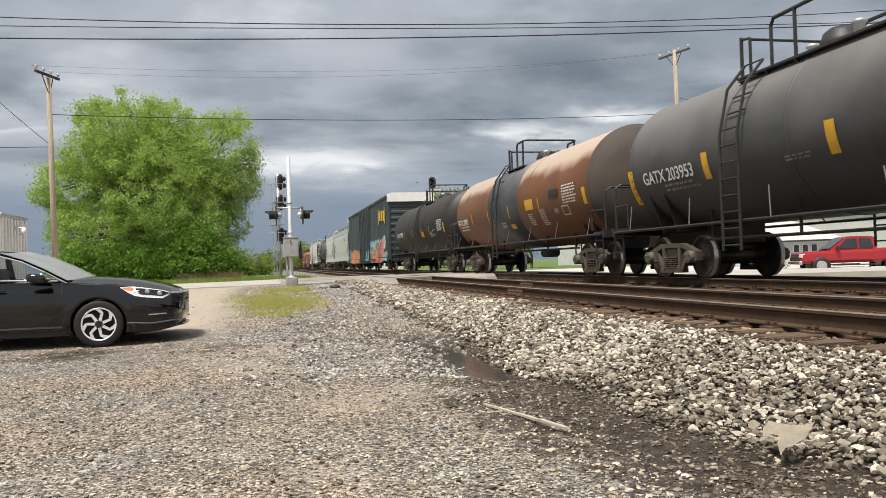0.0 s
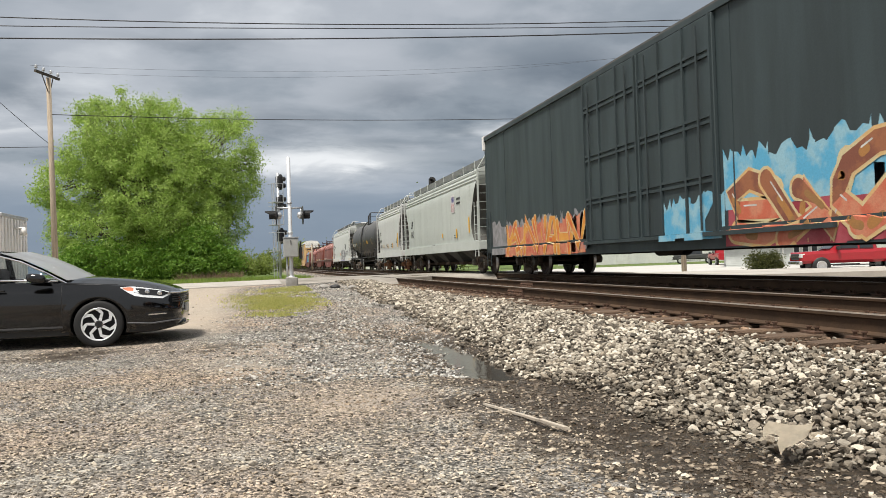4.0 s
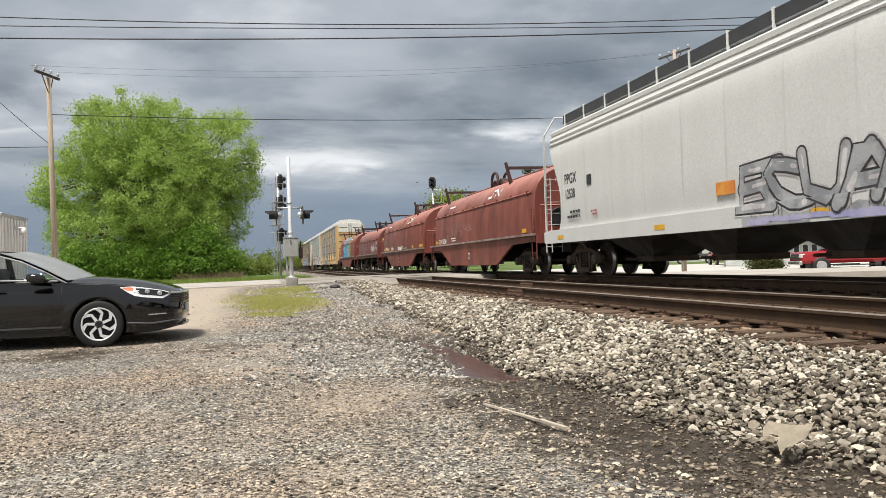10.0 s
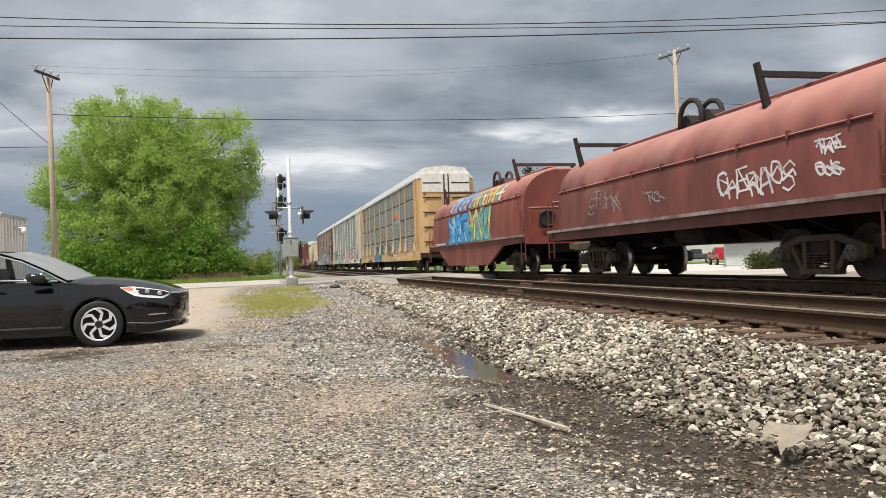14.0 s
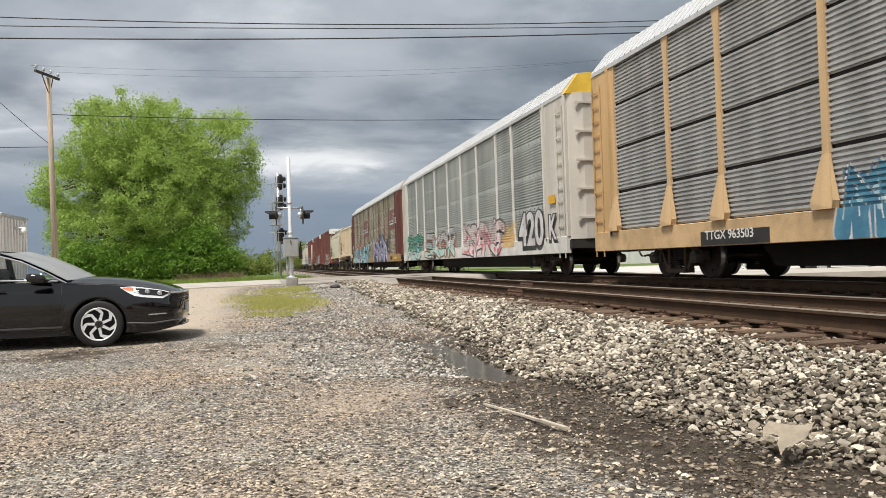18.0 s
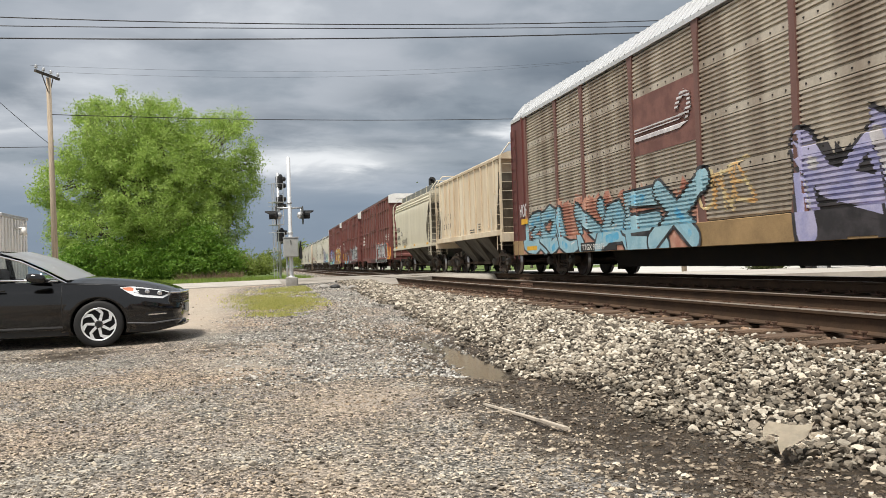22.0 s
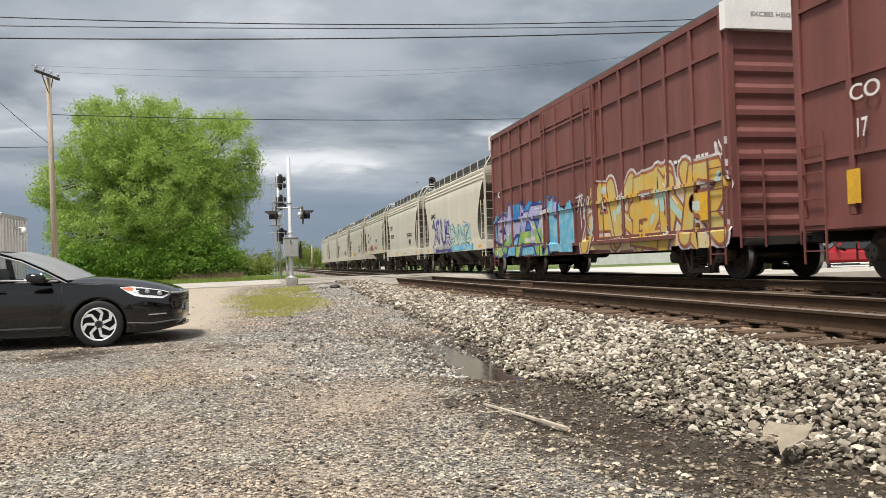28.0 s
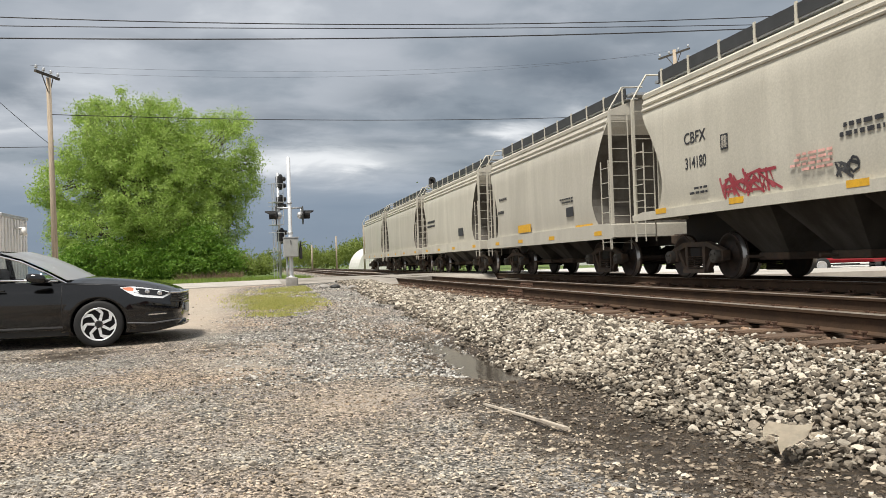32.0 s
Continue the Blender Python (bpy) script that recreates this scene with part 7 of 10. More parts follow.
plate(rack_m, "placard", M_YELLOW, 0.81, 1.34, 1.63, 1.81, -1.615)
plate(rack_m, "reflector", M_YELLOW, 0.74, 1.75, 0.83, 0.96, -1.615)
plate(rack_n, "placard", M_YELLOW, 0.95, 1.46, 2.11, 2.35, -1.615)
plate(rack_o, "reflector", M_YELLOW, 1.2, 2.3, 0.80, 0.95, -1.615)
plate(rack_o, "label", M_MARKS, 3.0, 3.8, 0.78, 1.0, -1.615)
lettering(rack_o, "HOF", 26.07, 1.89, 0.56, S_WHITE, -1.625, squeeze=0.61)
plate(rack_o, "placard", M_YELLOW, 25.35, 25.95, 1.64, 1.81, -1.615)
plate(rack_o, "reflector", M_YELLOW, 24.50, 25.45, 0.79, 0.92, -1.615)
bars(rack_o, 1.05, 1.60, 3.04, 3.47, 3, M_WHITE, -1.61, 26)
bars(hop_p, 2.97, 3.38, 1.68, 1.99, 3, M_MARKS, -1.565, 28)
bars(hop_p, 3.89, 4.76, 1.62, 1.80, 2, M_MARKS, -1.565, 29)
lettering(hop_q, "MCEX", 10.44, 2.44, 0.39, M_MARKS, -1.557, squeeze=0.87)
lettering(hop_q, "330116", 10.32, 1.98, 0.33, M_MARKS, -1.557, squeeze=0.81)
plate(hop_q, "label", M_MARKS, 8.68, 8.97, 2.17, 2.43, -1.565)
plate(hop_q, "label", M_CREAM, 8.72, 8.93, 2.20, 2.39, -1.565)
bars(hop_q, 9.39, 10.29, 1.63, 1.80, 2, M_MARKS, -1.565, 30)
bars(box_r, 0.90, 1.57, 2.06, 2.56, 4, M_WHITE, -1.54, 31)
bars(box_r, 1.87, 2.46, 2.15, 2.54, 4, M_WHITE, -1.54, 32)
bars(box_r, 6.46, 7.54, 3.86, 4.20, 3, M_WHITE, -1.54, 33)
bars(box_r, 13.38, 15.38, 2.02, 2.81, 3, M_WHITE, -1.54, 34)
plate(box_r, "placard", M_YELLOW, 0.12, 0.61, 0.83, 1.01, -1.6)
lettering(box_s, "CO", 14.27, 2.62, 0.32, M_WHITE, -1.6, squeeze=1.24)
lettering(box_s, "ER", 13.35, 2.56, 0.30, M_WHITE, -1.6, squeeze=1.12)
lettering(box_s, "17", 14.18, 2.09, 0.38, M_WHITE, -1.6, squeeze=0.66)
lettering(box_s, "32", 13.29, 2.08, 0.37, M_WHITE, -1.6, squeeze=0.82)
lettering(box_s, "48", 12.44, 2.08, 0.35, M_WHITE, -1.6, squeeze=0.86)
plate(box_s, "reflector", M_YELLOW, 14.11, 14.37, 1.16, 1.65, -1.6)
plate(box_s, "label", S_WHITE, 9.54, 9.86, 3.24, 3.38, -1.6)
plate(box_s, "label", S_WHITE, 9.35, 9.90, 2.61, 2.71, -1.6)
bars(box_s, 8.76, 9.04, 3.06, 3.36, 4, M_WHITE, -1.54, 35)
bars(box_s, 7.80, 8.38, 1.67, 1.78, 1, M_WHITE, -1.54, 36)
plate(box_s, "label", S_WHITE, 7.44, 7.67, 1.87, 2.10, -1.6)
bars(box_t, 6.35, 7.41, 3.85, 4.21, 3, M_WHITE, -1.54, 37)
bars(box_t, 0.78, 2.31, 2.19, 2.47, 2, M_WHITE, -1.54, 38)
plate(box_t, "reflector", M_YELLOW, 0.80, 1.06, 1.15, 1.64, -1.6)
lettering(hop_u, "SMMX", 10.23, 2.64, 0.35, M_MARKS, -1.557, squeeze=1.11)
lettering(hop_u, "1016", 10.15, 2.17, 0.32, M_MARKS, -1.557, squeeze=0.75)
lettering(hop_v, "CITX", 10.15, 2.67, 0.38, M_MARKS, -1.557, squeeze=1.14)
lettering(hop_v, "800739", 9.84, 2.14, 0.35, M_MARKS, -1.557, squeeze=1.10)
bars(hop_v, 2.30, 4.64, 2.04, 2.27, 2, M_MARKS, -1.565, 39)
plate(hop_v, "label", M_MARKS, 2.80, 3.30, 1.64, 1.88, -1.565)
bars(hop_v, 7.10, 8.61, 1.07, 1.26, 1, M_MARKS, -1.565, 40)
plate(hop_v, "reflector", S_ORANGE, 0.86, 1.81, 1.13, 1.33, -1.565)
lettering(hop_w, "CBFX", 9.16, 2.69, 0.32, M_MARKS, -1.557, squeeze=1.02)
lettering(hop_w, "314180", 9.15, 2.20, 0.32, M_MARKS, -1.557, squeeze=0.83)
plate(hop_w, "label", M_MARKS, 7.61, 7.84, 2.41, 2.69, -1.565)
plate(hop_w, "label", M_CREAM, 7.64, 7.81, 2.44, 2.66, -1.565)
bars(hop_w, 4.90, 5.94, 1.74, 2.06, 4, S_FADEDRED, -1.565, 41)
bars(hop_w, 3.85, 4.76, 2.12, 2.38, 2, M_MARKS, -1.565, 42)
bars(hop_w, 8.31, 9.07, 1.66, 1.84, 2, M_MARKS, -1.565, 43)
plate(hop_w, "reflector", M_YELLOW, 8.53, 9.61, 1.29, 1.47, -1.565)
bars(hop_w, 5.91, 6.89, 1.36, 1.45, 1, M_MARKS, -1.565, 44)
bars(hop_x, 8.68, 9.84, 2.56, 2.72, 1, M_MARKS, -1.565, 45)
bars(hop_x, 8.99, 9.75, 2.09, 2.29, 1, M_MARKS, -1.565, 46)
plate(hop_x, "label", M_MARKS, 2.62, 3.12, 1.65, 1.91, -1.565)
bars(hop_x, 2.60, 3.88, 2.02, 2.20, 2, M_MARKS, -1.565, 47)
plate(hop_x, "reflector", M_YELLOW, 6.21, 7.47, 1.38, 1.63, -1.565)
plate(hop_x, "reflector", M_YELLOW, 1.33, 2.47, 1.17, 1.38, -1.565)
bars(hop_y, 8.44, 10.52, 2.21, 2.64, 2, M_MARKS, -1.565, 48)
plate(hop_y, "label", M_MARKS, 2.80, 3.60, 1.60, 1.94, -1.565)

# sprayed pieces and tags
S_BROWN, S_CREAM, S_CHAR, S_ASH = spray("brown", (0.22, 0.075, 0.045), (0.34, 0.13, 0.06)), spray("cream", (0.62, 0.52, 0.30), (0.66, 0.40, 0.16)), spray("charcoal", (0.022, 0.019, 0.021), (0.05, 0.044, 0.047)), spray("ash", (0.28, 0.27, 0.28), (0.18, 0.175, 0.18))
S_BLUSH, S_LIME, S_ICE = spray("blush", (0.60, 0.50, 0.50), (0.66, 0.62, 0.62)), spray("lime", (0.36, 0.48, 0.10), (0.14, 0.34, 0.14)), spray("ice", (0.33, 0.50, 0.56), (0.24, 0.42, 0.50))
S_CORAL, S_CLAY = spray("coral", (0.55, 0.13, 0.07), (0.60, 0.24, 0.14)), spray("clay", (0.40, 0.17, 0.12), (0.52, 0.30, 0.22))
# long green boxcar
smear(box_d, 16.0, 25.0, 0.70, 1.95, S_ASH, 70, 9)
graffiti(box_d, 16.4, 23.2, 0.66, 1.75, "HVNWAHV", S_ORANGE, S_CREAM, 1, S_CORAL, S_VERMILION, None, None, 0.12)
smear(box_d, 3.8, 9.7, 1.3, 2.45, S_SKY, 52, 10)
graffiti(box_d, 3.95, 9.55, 0.66, 2.02, "SWOM", S_BROWN, S_CREAM, 2, S_TAGRED, S_RUST, S_CORAL, None, 0.16)
graffiti(box_d, 2.85, 3.9, 0.75, 2.45, "N", S_PINK, S_WHITE, 53, S_PINK, S_CORAL, None, None, 0.16)
smear(box_d, 0.95, 2.8, 0.72, 1.45, S_SKY, 3, 4)
smear(box_d, 9.9, 12.0, 0.8, 1.75, S_SKY, 13, 4)
bm = bmesh.new()
bm.faces.new([bm.verts.new((0.004, y, z)) for y, z in arc(2.27, 2.05, 0.52, 0.48, 0, 345, 22)])
sprayed(bm, S_WHITE, box_d)
for k_ in range(4):
    scribble(box_d, 1.97, 2.60, 1.75 + 0.17 * k_, 1.88 + 0.17 * k_, "TNHE", S_BLACK, 90 + k_, 0.016)
# white hopper: grey letters in a white line
graffiti(hop_h, 5.0, 9.35, 1.20, 2.10, "ECUAR", S_SILVER, S_CHAR, 6, None, S_WHITE, None, S_WHITE, 0.15)
smear(hop_h, 5.1, 9.2, 0.97, 1.25, S_SILVER, 66, 5)
smear(hop_h, 5.3, 9.0, 0.98, 1.12, S_LILAC, 67, 9, 0.003)
plate(hop_h, "label", S_ORANGE, 9.55, 10.15, 1.58, 1.82, -1.56)
# tank and coil cars
scribble(tank_g, 10.9, 12.75, 1.62, 2.10, "OCSC", M_FAINT, 5, 0.045)
scribble(coil_i, 9.95, 12.79, 1.62, 2.20, "XUKRAS", M_FAINTRED, 7, 0.016)
scribble(coil_i, 8.25, 9.71, 1.73, 2.05, "TWER", M_FAINTRED, 8, 0.016)
smear(coil_j, 5.6, 9.2, 1.34, 1.56, S_CHAR, 9, 6)
smear(coil_j, 7.3, 9.0, 1.34, 1.60, S_WHITE, 19, 3, 0.003)
smear(coil_j, 5.9, 6.9, 1.34, 1.52, S_ASH, 20, 2, 0.003)
scribble(coil_j, 13.81, 15.20, 1.79, 2.12, "RAVLE", M_FAINT, 10, 0.022)
scribble(coil_j, 10.3, 12.38, 0.52, 1.10, "SNRWEKS", M_FAINTRED, 11, 0.016)
crown_marks(coil_j, [([(8.35, 0.10), (8.2, 0.32), (7.9, 0.46)], 0.22), ([(7.7, 0.42), (7.45, 0.62)], 0.16), ([(9.0, 0.08), (8.8, 0.2)], 0.16), ([(11.2, 0.10), (11.0, 0.30)], 0.12), ([(6.2, 0.4), (5.9, 0.7), (5.7, 0.72)], 0.2)], S_BROWN)
scribble(coil_k, 2.42, 4.66, 1.50, 2.04, "CHERAOS", S_WHITE, 12, 0.026)
scribble(coil_k, 1.38, 1.93, 1.97, 2.23, "TRE", S_WHITE, 13, 0.022)
scribble(coil_k, 1.38, 1.93, 1.62, 1.88, "OUS", S_WHITE, 14, 0.022)
scribble(coil_k, 8.98, 10.82, 1.63, 2.17, "STOHX", M_FAINT, 15, 0.022)
scribble(coil_k, 6.91, 7.63, 1.65, 1.96, "TO", M_FAINT, 16, 0.018)
graffiti(coil_l, 7.6, 10.9, 1.36, 2.62, "WAR", S_BLUE, S_NAVY, 16, S_SKY, S_SKY, None, None, 0.17)
graffiti(coil_l, 4.5, 7.6, 1.36, 2.62, "KNW", S_LEMON, S_DARK, 17, S_TEAL, S_VERMILION, S_GREEN, None, 0.16)
# yellow-framed autorack
graffiti(rack_m, 14.05, 17.35, 0.70, 1.80, "MNUMN", S_STEELBLUE, S_STEELBLUE, 18, S_STEELBLUE, S_ICE, None, S_WHITE, 0.15)
for off_ in (0, 0.05):
    scribble(rack_m, 9.0, 12.0, 0.92 + off_, 1.95, "SOLOC", S_DARK, 19, 0.022)
# white-framed autorack
lettering(rack_n, "420", 4.36, 0.93, 1.41, S_BLACK, -1.612, "graffiti", 1.12, 0.14)
lettering(rack_n, "420", 4.30, 0.98, 1.41, S_WHITE, -1.622, "graffiti", 1.10, 0.045)
lettering(rack_n, "K", 1.55, 1.05, 1.00, S_BLACK, -1.612, "graffiti", 0.9, 0.09)
lettering(rack_n, "K", 1.52, 1.08, 1.00, S_WHITE, -1.622, "graffiti", 0.9, 0.02)
graffiti(rack_n, 6.4, 12.05, 0.75, 2.0, "LOANS", S_BLUSH, S_CHAR, 20, S_BLUSH, S_PINK, None, None, 0.18)
smear(rack_n, 5.0, 6.4, 0.95, 1.9, S_CREAM, 120, 2)
graffiti(rack_n, 13.6, 20.15, 0.78, 1.88, "EKOR", S_WHITE, S_BLACK, 21, S_CLAY, S_ICE, S_MINT, None, 0.18)
graffiti(rack_n, 21.1, 25.2, 0.72, 1.97, "RES", S_GREEN, S_BLACK, 22, None, S_TEAL, S_MINT, S_WHITE, 0.18)
# maroon autorack
graffiti(rack_o, 15.3, 25.6, 0.70, 2.0, "COUNAEX", S_ICE, S_BLACK, 26, S_CLAY, S_SKY, None, None, 0.20, 0.16)
scribble(rack_o, 13.5, 15.2, 1.2, 2.2, "OTE", S_CREAM, 56, 0.045)
graffiti(rack_o, 5.0, 12.1, 0.70, 2.25, "MNAN", S_LILAC, S_CHAR, 27, S_CHAR, S_WHITE, None, None, 0.21, 0.06)
# tan and cream hoppers
scribble(hop_q, 7.2, 8.9, 1.55, 2.0, "ORSSEC", M_FAINTDK, 28, 0.024)
graffiti(hop_u, 6.2, 9.55, 1.25, 2.45, "XWUA", S_NAVY, S_WHITE, 35, None, S_WHITE, None, S_LILAC, 0.13)
graffiti(hop_u, 2.6, 6.3, 1.30, 2.15, "CVNZ", S_MINT, S_CHAR, 36, S_MINT, S_BLUE, None, None, 0.13)
smear(hop_u, 5.6, 9.4, 0.96, 1.28, S_SILVER, 136, 6)
smear(hop_u, 5.8, 9.0, 0.98, 1.16, S_NAVY, 137, 5, 0.003)
smear(hop_u, 2.0, 5.7, 0.96, 1.30, S_TEAL, 138, 6)
smear(hop_u, 2.2, 5.4, 0.98, 1.26, S_SKY, 139, 11, 0.003)
scribble(hop_w, 6.30, 7.91, 1.56, 2.0, "HUNT", S_TAGRED, 37, 0.034)
scribble(hop_w, 6.35, 7.8, 1.50, 1.9, "AVEN", S_TAGRED, 38, 0.028)
scribble(hop_w, 4.39, 4.82, 1.56, 1.83, "RO", S_BLACK, 39, 0.026)
# maroon boxcars
smear(box_r, 0.9, 6.4, 1.0, 2.12, S_CORAL, 59, 6)
smear(box_r, 0.2, 1.6, 0.82, 1.78, S_ORANGE, 60, 2, 0.003)
graffiti(box_r, 1.75, 6.5, 0.70, 1.88, "CARVO", S_SILVER, S_CHAR, 29, S_TEALGREY, S_WHITE, None, S_WHITE, 0.16)
graffiti(box_s, 9.35, 12.95, 0.68, 1.85, "AUT", S_RUST, S_BLACK, 31, S_SKY, S_ORANGE, None, None, 0.15, 0.06)
smear(box_s, 8.5, 9.4, 0.75, 1.6, S_SKY, 131, 2)
graffiti(box_s, 2.02, 7.04, 0.80, 2.05, "SLNE", S_SILVER, S_DARK, 38, S_ASH, S_WHITE, None, None, 0.17)
smear(box_t, 7.5, 15.35, 0.68, 2.45, S_SKY, 132, 9)
smear(box_t, 9.0, 13.6, 1.5, 2.50, S_BLUE, 133, 3, 0.003)
graffiti(box_t, 9.2, 15.2, 0.66, 2.15, "SHAT", S_LILAC, S_NAVY, 32, S_TEAL, S_WHITE, S_LIME, S_NAVY, 0.17)
graffiti(box_t, 0.35, 6.2, 0.70, 2.25, "AKENR", S_GOLD, S_BROWN, 33, S_CREAM, S_MINT, None, S_WHITE, 0.17)
scribble(box_t, 6.3, 7.2, 1.2, 2.3, "TH", S_WHITE, 34, 0.030)
scribble(box_t, 0.1, 0.5, 1.5, 2.6, "K", S_WHITE, 35, 0.05)
lettering(box_t, "IC", 14.6, 2.72, 0.30, M_WHITE, -1.60)

# more paint on the coil cars, racks and hoppers
crown_marks(coil_j, [([(6.85, 0.26), (6.45, 0.25), (6.42, 0.52), (6.0, 0.54)], 0.05), ([(5.95, 0.25), (5.98, 0.52), (5.45, 0.25), (5.40, 0.54)], 0.05)], M_WHITE, dy=-0.8)
crown_marks(coil_i, [([(6.05, 0.26), (5.65, 0.25), (5.62, 0.52), (5.2, 0.54)], 0.05), ([(5.15, 0.25), (5.18, 0.52), (4.65, 0.25), (4.60, 0.54)], 0.05)], M_WHITE)
for c_, row in ((coil_i, 13.2), (coil_j, 13.9), (coil_l, 4.6)):
    crown_marks(c_, [([(row - 0.16 * k, 0.34), (row - 0.16 * k - 0.10, 0.36)], 0.04) for k in range(7)], M_WHITE, dy=-0.6)
for c_ in (coil_i, coil_j):
    end_lettering(c_, "FOR USE ON GTW 187800", -0.70, 0.595, 2.98, 0.135, M_WHITE, 1.05)
    end_lettering(c_, "THRU 188189", -0.38, 0.595, 2.80, 0.135, M_WHITE, 1.05)
    bm = bmesh.new()
    lathe(bm, [(-1.566, 0.11), (-1.568, 0.145), (-1.564, 0.145)], "x", 24, (0, 8.5, 0.72), caps=False)
    part("round_stencil", bm, M_WHITE, c_)
for k in range(9):
    crown_marks(coil_l, [([(12.0 - 0.42 * k, 0.12), (11.9 - 0.42 * k, 0.42), (12.0 - 0.42 * k, 0.85 - 0.06 * (k % 3))], 0.17)], (S_SKY, S_BLUE, S_SKY, S_NAVY)[k % 4], dy=-1.0)
for k in range(9):
    crown_marks(coil_l, [([(8.0 - 0.45 * k, 0.12), (8.05 - 0.45 * k, 0.4), (7.9 - 0.45 * k, 0.62 + 0.08 * (k % 2))], 0.17)], (S_LEMON, S_GOLD, S_GREEN, S_WHITE, S_ORANGE)[k % 5], dy=-1.0)
for y_ in (6.5, 8.3, 10.4):
    crown_marks(coil_l, [([(y_, 0.1), (y_ - 0.1, 0.5), (y_ + 0.15, 0.8)], 0.04)], S_DARK, dy=-1.0)
plate(rack_n, "number_board", M_BLACK, 17.5, 19.3, 0.67, 0.89, -1.64)
lettering(rack_n, "NRWK 9050", 19.15, 0.71, 0.19, M_WHITE, -1.652, squeeze=1.25)
S_MAROON = spray("maroon", (0.19, 0.085, 0.068), (0.13, 0.055, 0.045))
for y_ in (15.28, 2.1):
    k_ = 1.0 if y_ > 5 else 0.8
    bm = bmesh.new()
    for j_, dz_ in enumerate((0.0, 0.17)):
        ribbon(bm, [(y_ + 2.5 * k_, 3.12 + dz_), (y_ + 0.55, 3.12 + dz_), (y_ + 0.25, 3.20 + dz_), (y_ + 0.12, 3.45 + dz_ * 0.8)], 0.05, 0.03 + 0.001 * j_)
    ribbon(bm, [(y_ + 0.12, 3.45), (y_ + 0.15, 3.68), (y_ + 0.34, 3.76), (y_ + 0.52, 3.66), (y_ + 0.62, 3.52)], 0.07, 0.033)
    sprayed(bm, S_WHITE, rack_o).name = "logo_stroke"
plate(rack_o, "number_board", M_BLACK, 18.8, 21.0, 0.67, 0.90, -1.625)
lettering(rack_o, "TTGX 978659", 20.9, 0.71, 0.20, M_WHITE, -1.637, squeeze=1.2)
plate(rack_o, "logo_panel", S_MAROON, 1.83, 4.57, 2.75, 4.05, -1.532)
plate(rack_o, "logo_panel", S_MAROON, 15.20, 17.88, 2.75, 4.05, -1.532)
for text_, y_, z_ in (("ND", 9.58, 2.44), ("YX", 8.62, 2.46), ("298", 9.60, 2.03), ("379", 8.70, 2.02)):
    lettering(hop_p, text_, y_, z_, 0.33, M_MARKS, -1.512, squeeze=0.95)
for y_, z_ in ((9.86, 2.75), (8.0, 1.95), (3.3, 2.0), (1.32, 2.4), (5.6, 1.9)):
    plate(hop_p, "reflector", M_CREAM, y_, y_ + 0.10, 1.55, z_, -1.585)

tank_lettering(tank_c, "COCX 290061", 14.25, 2.08, 0.36, M_WHITE, 1.0)
barrel_marks(tank_c, 13.2, 14.9, -0.60, -0.45, M_FAINT, rows=2, seed=3)
barrel_marks(tank_c, 6.05, 6.6, -0.58, -0.36, M_YELLOW, "placard")
barrel_marks(tank_c, 3.8, 4.45, -0.64, -0.42, M_WHITE, rows=4, seed=4)
barrel_marks(tank_c, 1.55, 2.65, -0.46, -0.06, M_WHITE, rows=7, seed=5)
for y_ in (3.2, 3.68):
    barrel_marks(tank_c, y_, y_ + 0.03, -0.60, -0.38, M_WHITE)
for a_ in (-0.60, -0.40):
    barrel_marks(tank_c, 3.2, 3.7, a_, a_ + 0.02, M_WHITE)
end_lettering(tank_c, "COCX 290061", -0.55, 0.40, 3.05, 0.16, M_WHITE, 1.0)
end_lettering(tank_b, "GATX 20483", -0.55, 0.40, 3.15, 0.16, M_WHITE, 1.0)
tank_lettering(tank_b, "GATX 20483", 15.1, 2.02, 0.32, M_WHITE, 0.96)
barrel_marks(tank_b, 13.3, 14.9, -0.68, -0.48, M_WHITE, rows=2, seed=6)
barrel_marks(tank_b, 5.35, 6.1, -0.42, -0.18, M_YELLOW, "placard")
barrel_marks(tank_b, 5.55, 6.0, -0.85, -0.50, M_WHITE, rows=6, seed=7)
barrel_marks(tank_b, 4.45, 4.9, -0.90, -0.45, M_WHITE, rows=8, seed=8)
barrel_marks(tank_b, 1.7, 2.8, -0.45, -0.05, M_WHITE, rows=7, seed=9)
barrel_marks(tank_b, 3.1, 3.85, -0.28, -0.10, M_BLACK, "black_patch")
barrel_marks(tank_b, 3.3, 3.6, -0.62, -0.50, M_WHITE, rows=3, seed=10)
for a_ in (-0.70, -0.50):
    barrel_marks(tank_b, 2.5, 3.0, a_, a_ + 0.025, M_WHITE)
for y_ in (2.5, 2.97):
    barrel_marks(tank_b, y_, y_ + 0.03, -0.70, -0.48, M_WHITE)
barrel_marks(tank_b, 7.7, 8.2, -0.85, -0.70, M_YELLOW, "placard")
barrel_marks(tank_b, 8.5, 9.1, -0.78, -0.60, M_WHITE, rows=3, seed=11)
barrel_marks(tank_g, 5.07, 5.89, -0.34, -0.14, M_YELLOW, "placard")
barrel_marks(tank_g, 1.83, 2.96, -0.39, -0.03, M_FAINT, rows=6, seed=12)
end_lettering(tank_g, "GATX 211342", -0.55, 0.40, 3.1, 0.16, M_WHITE, 1.0)
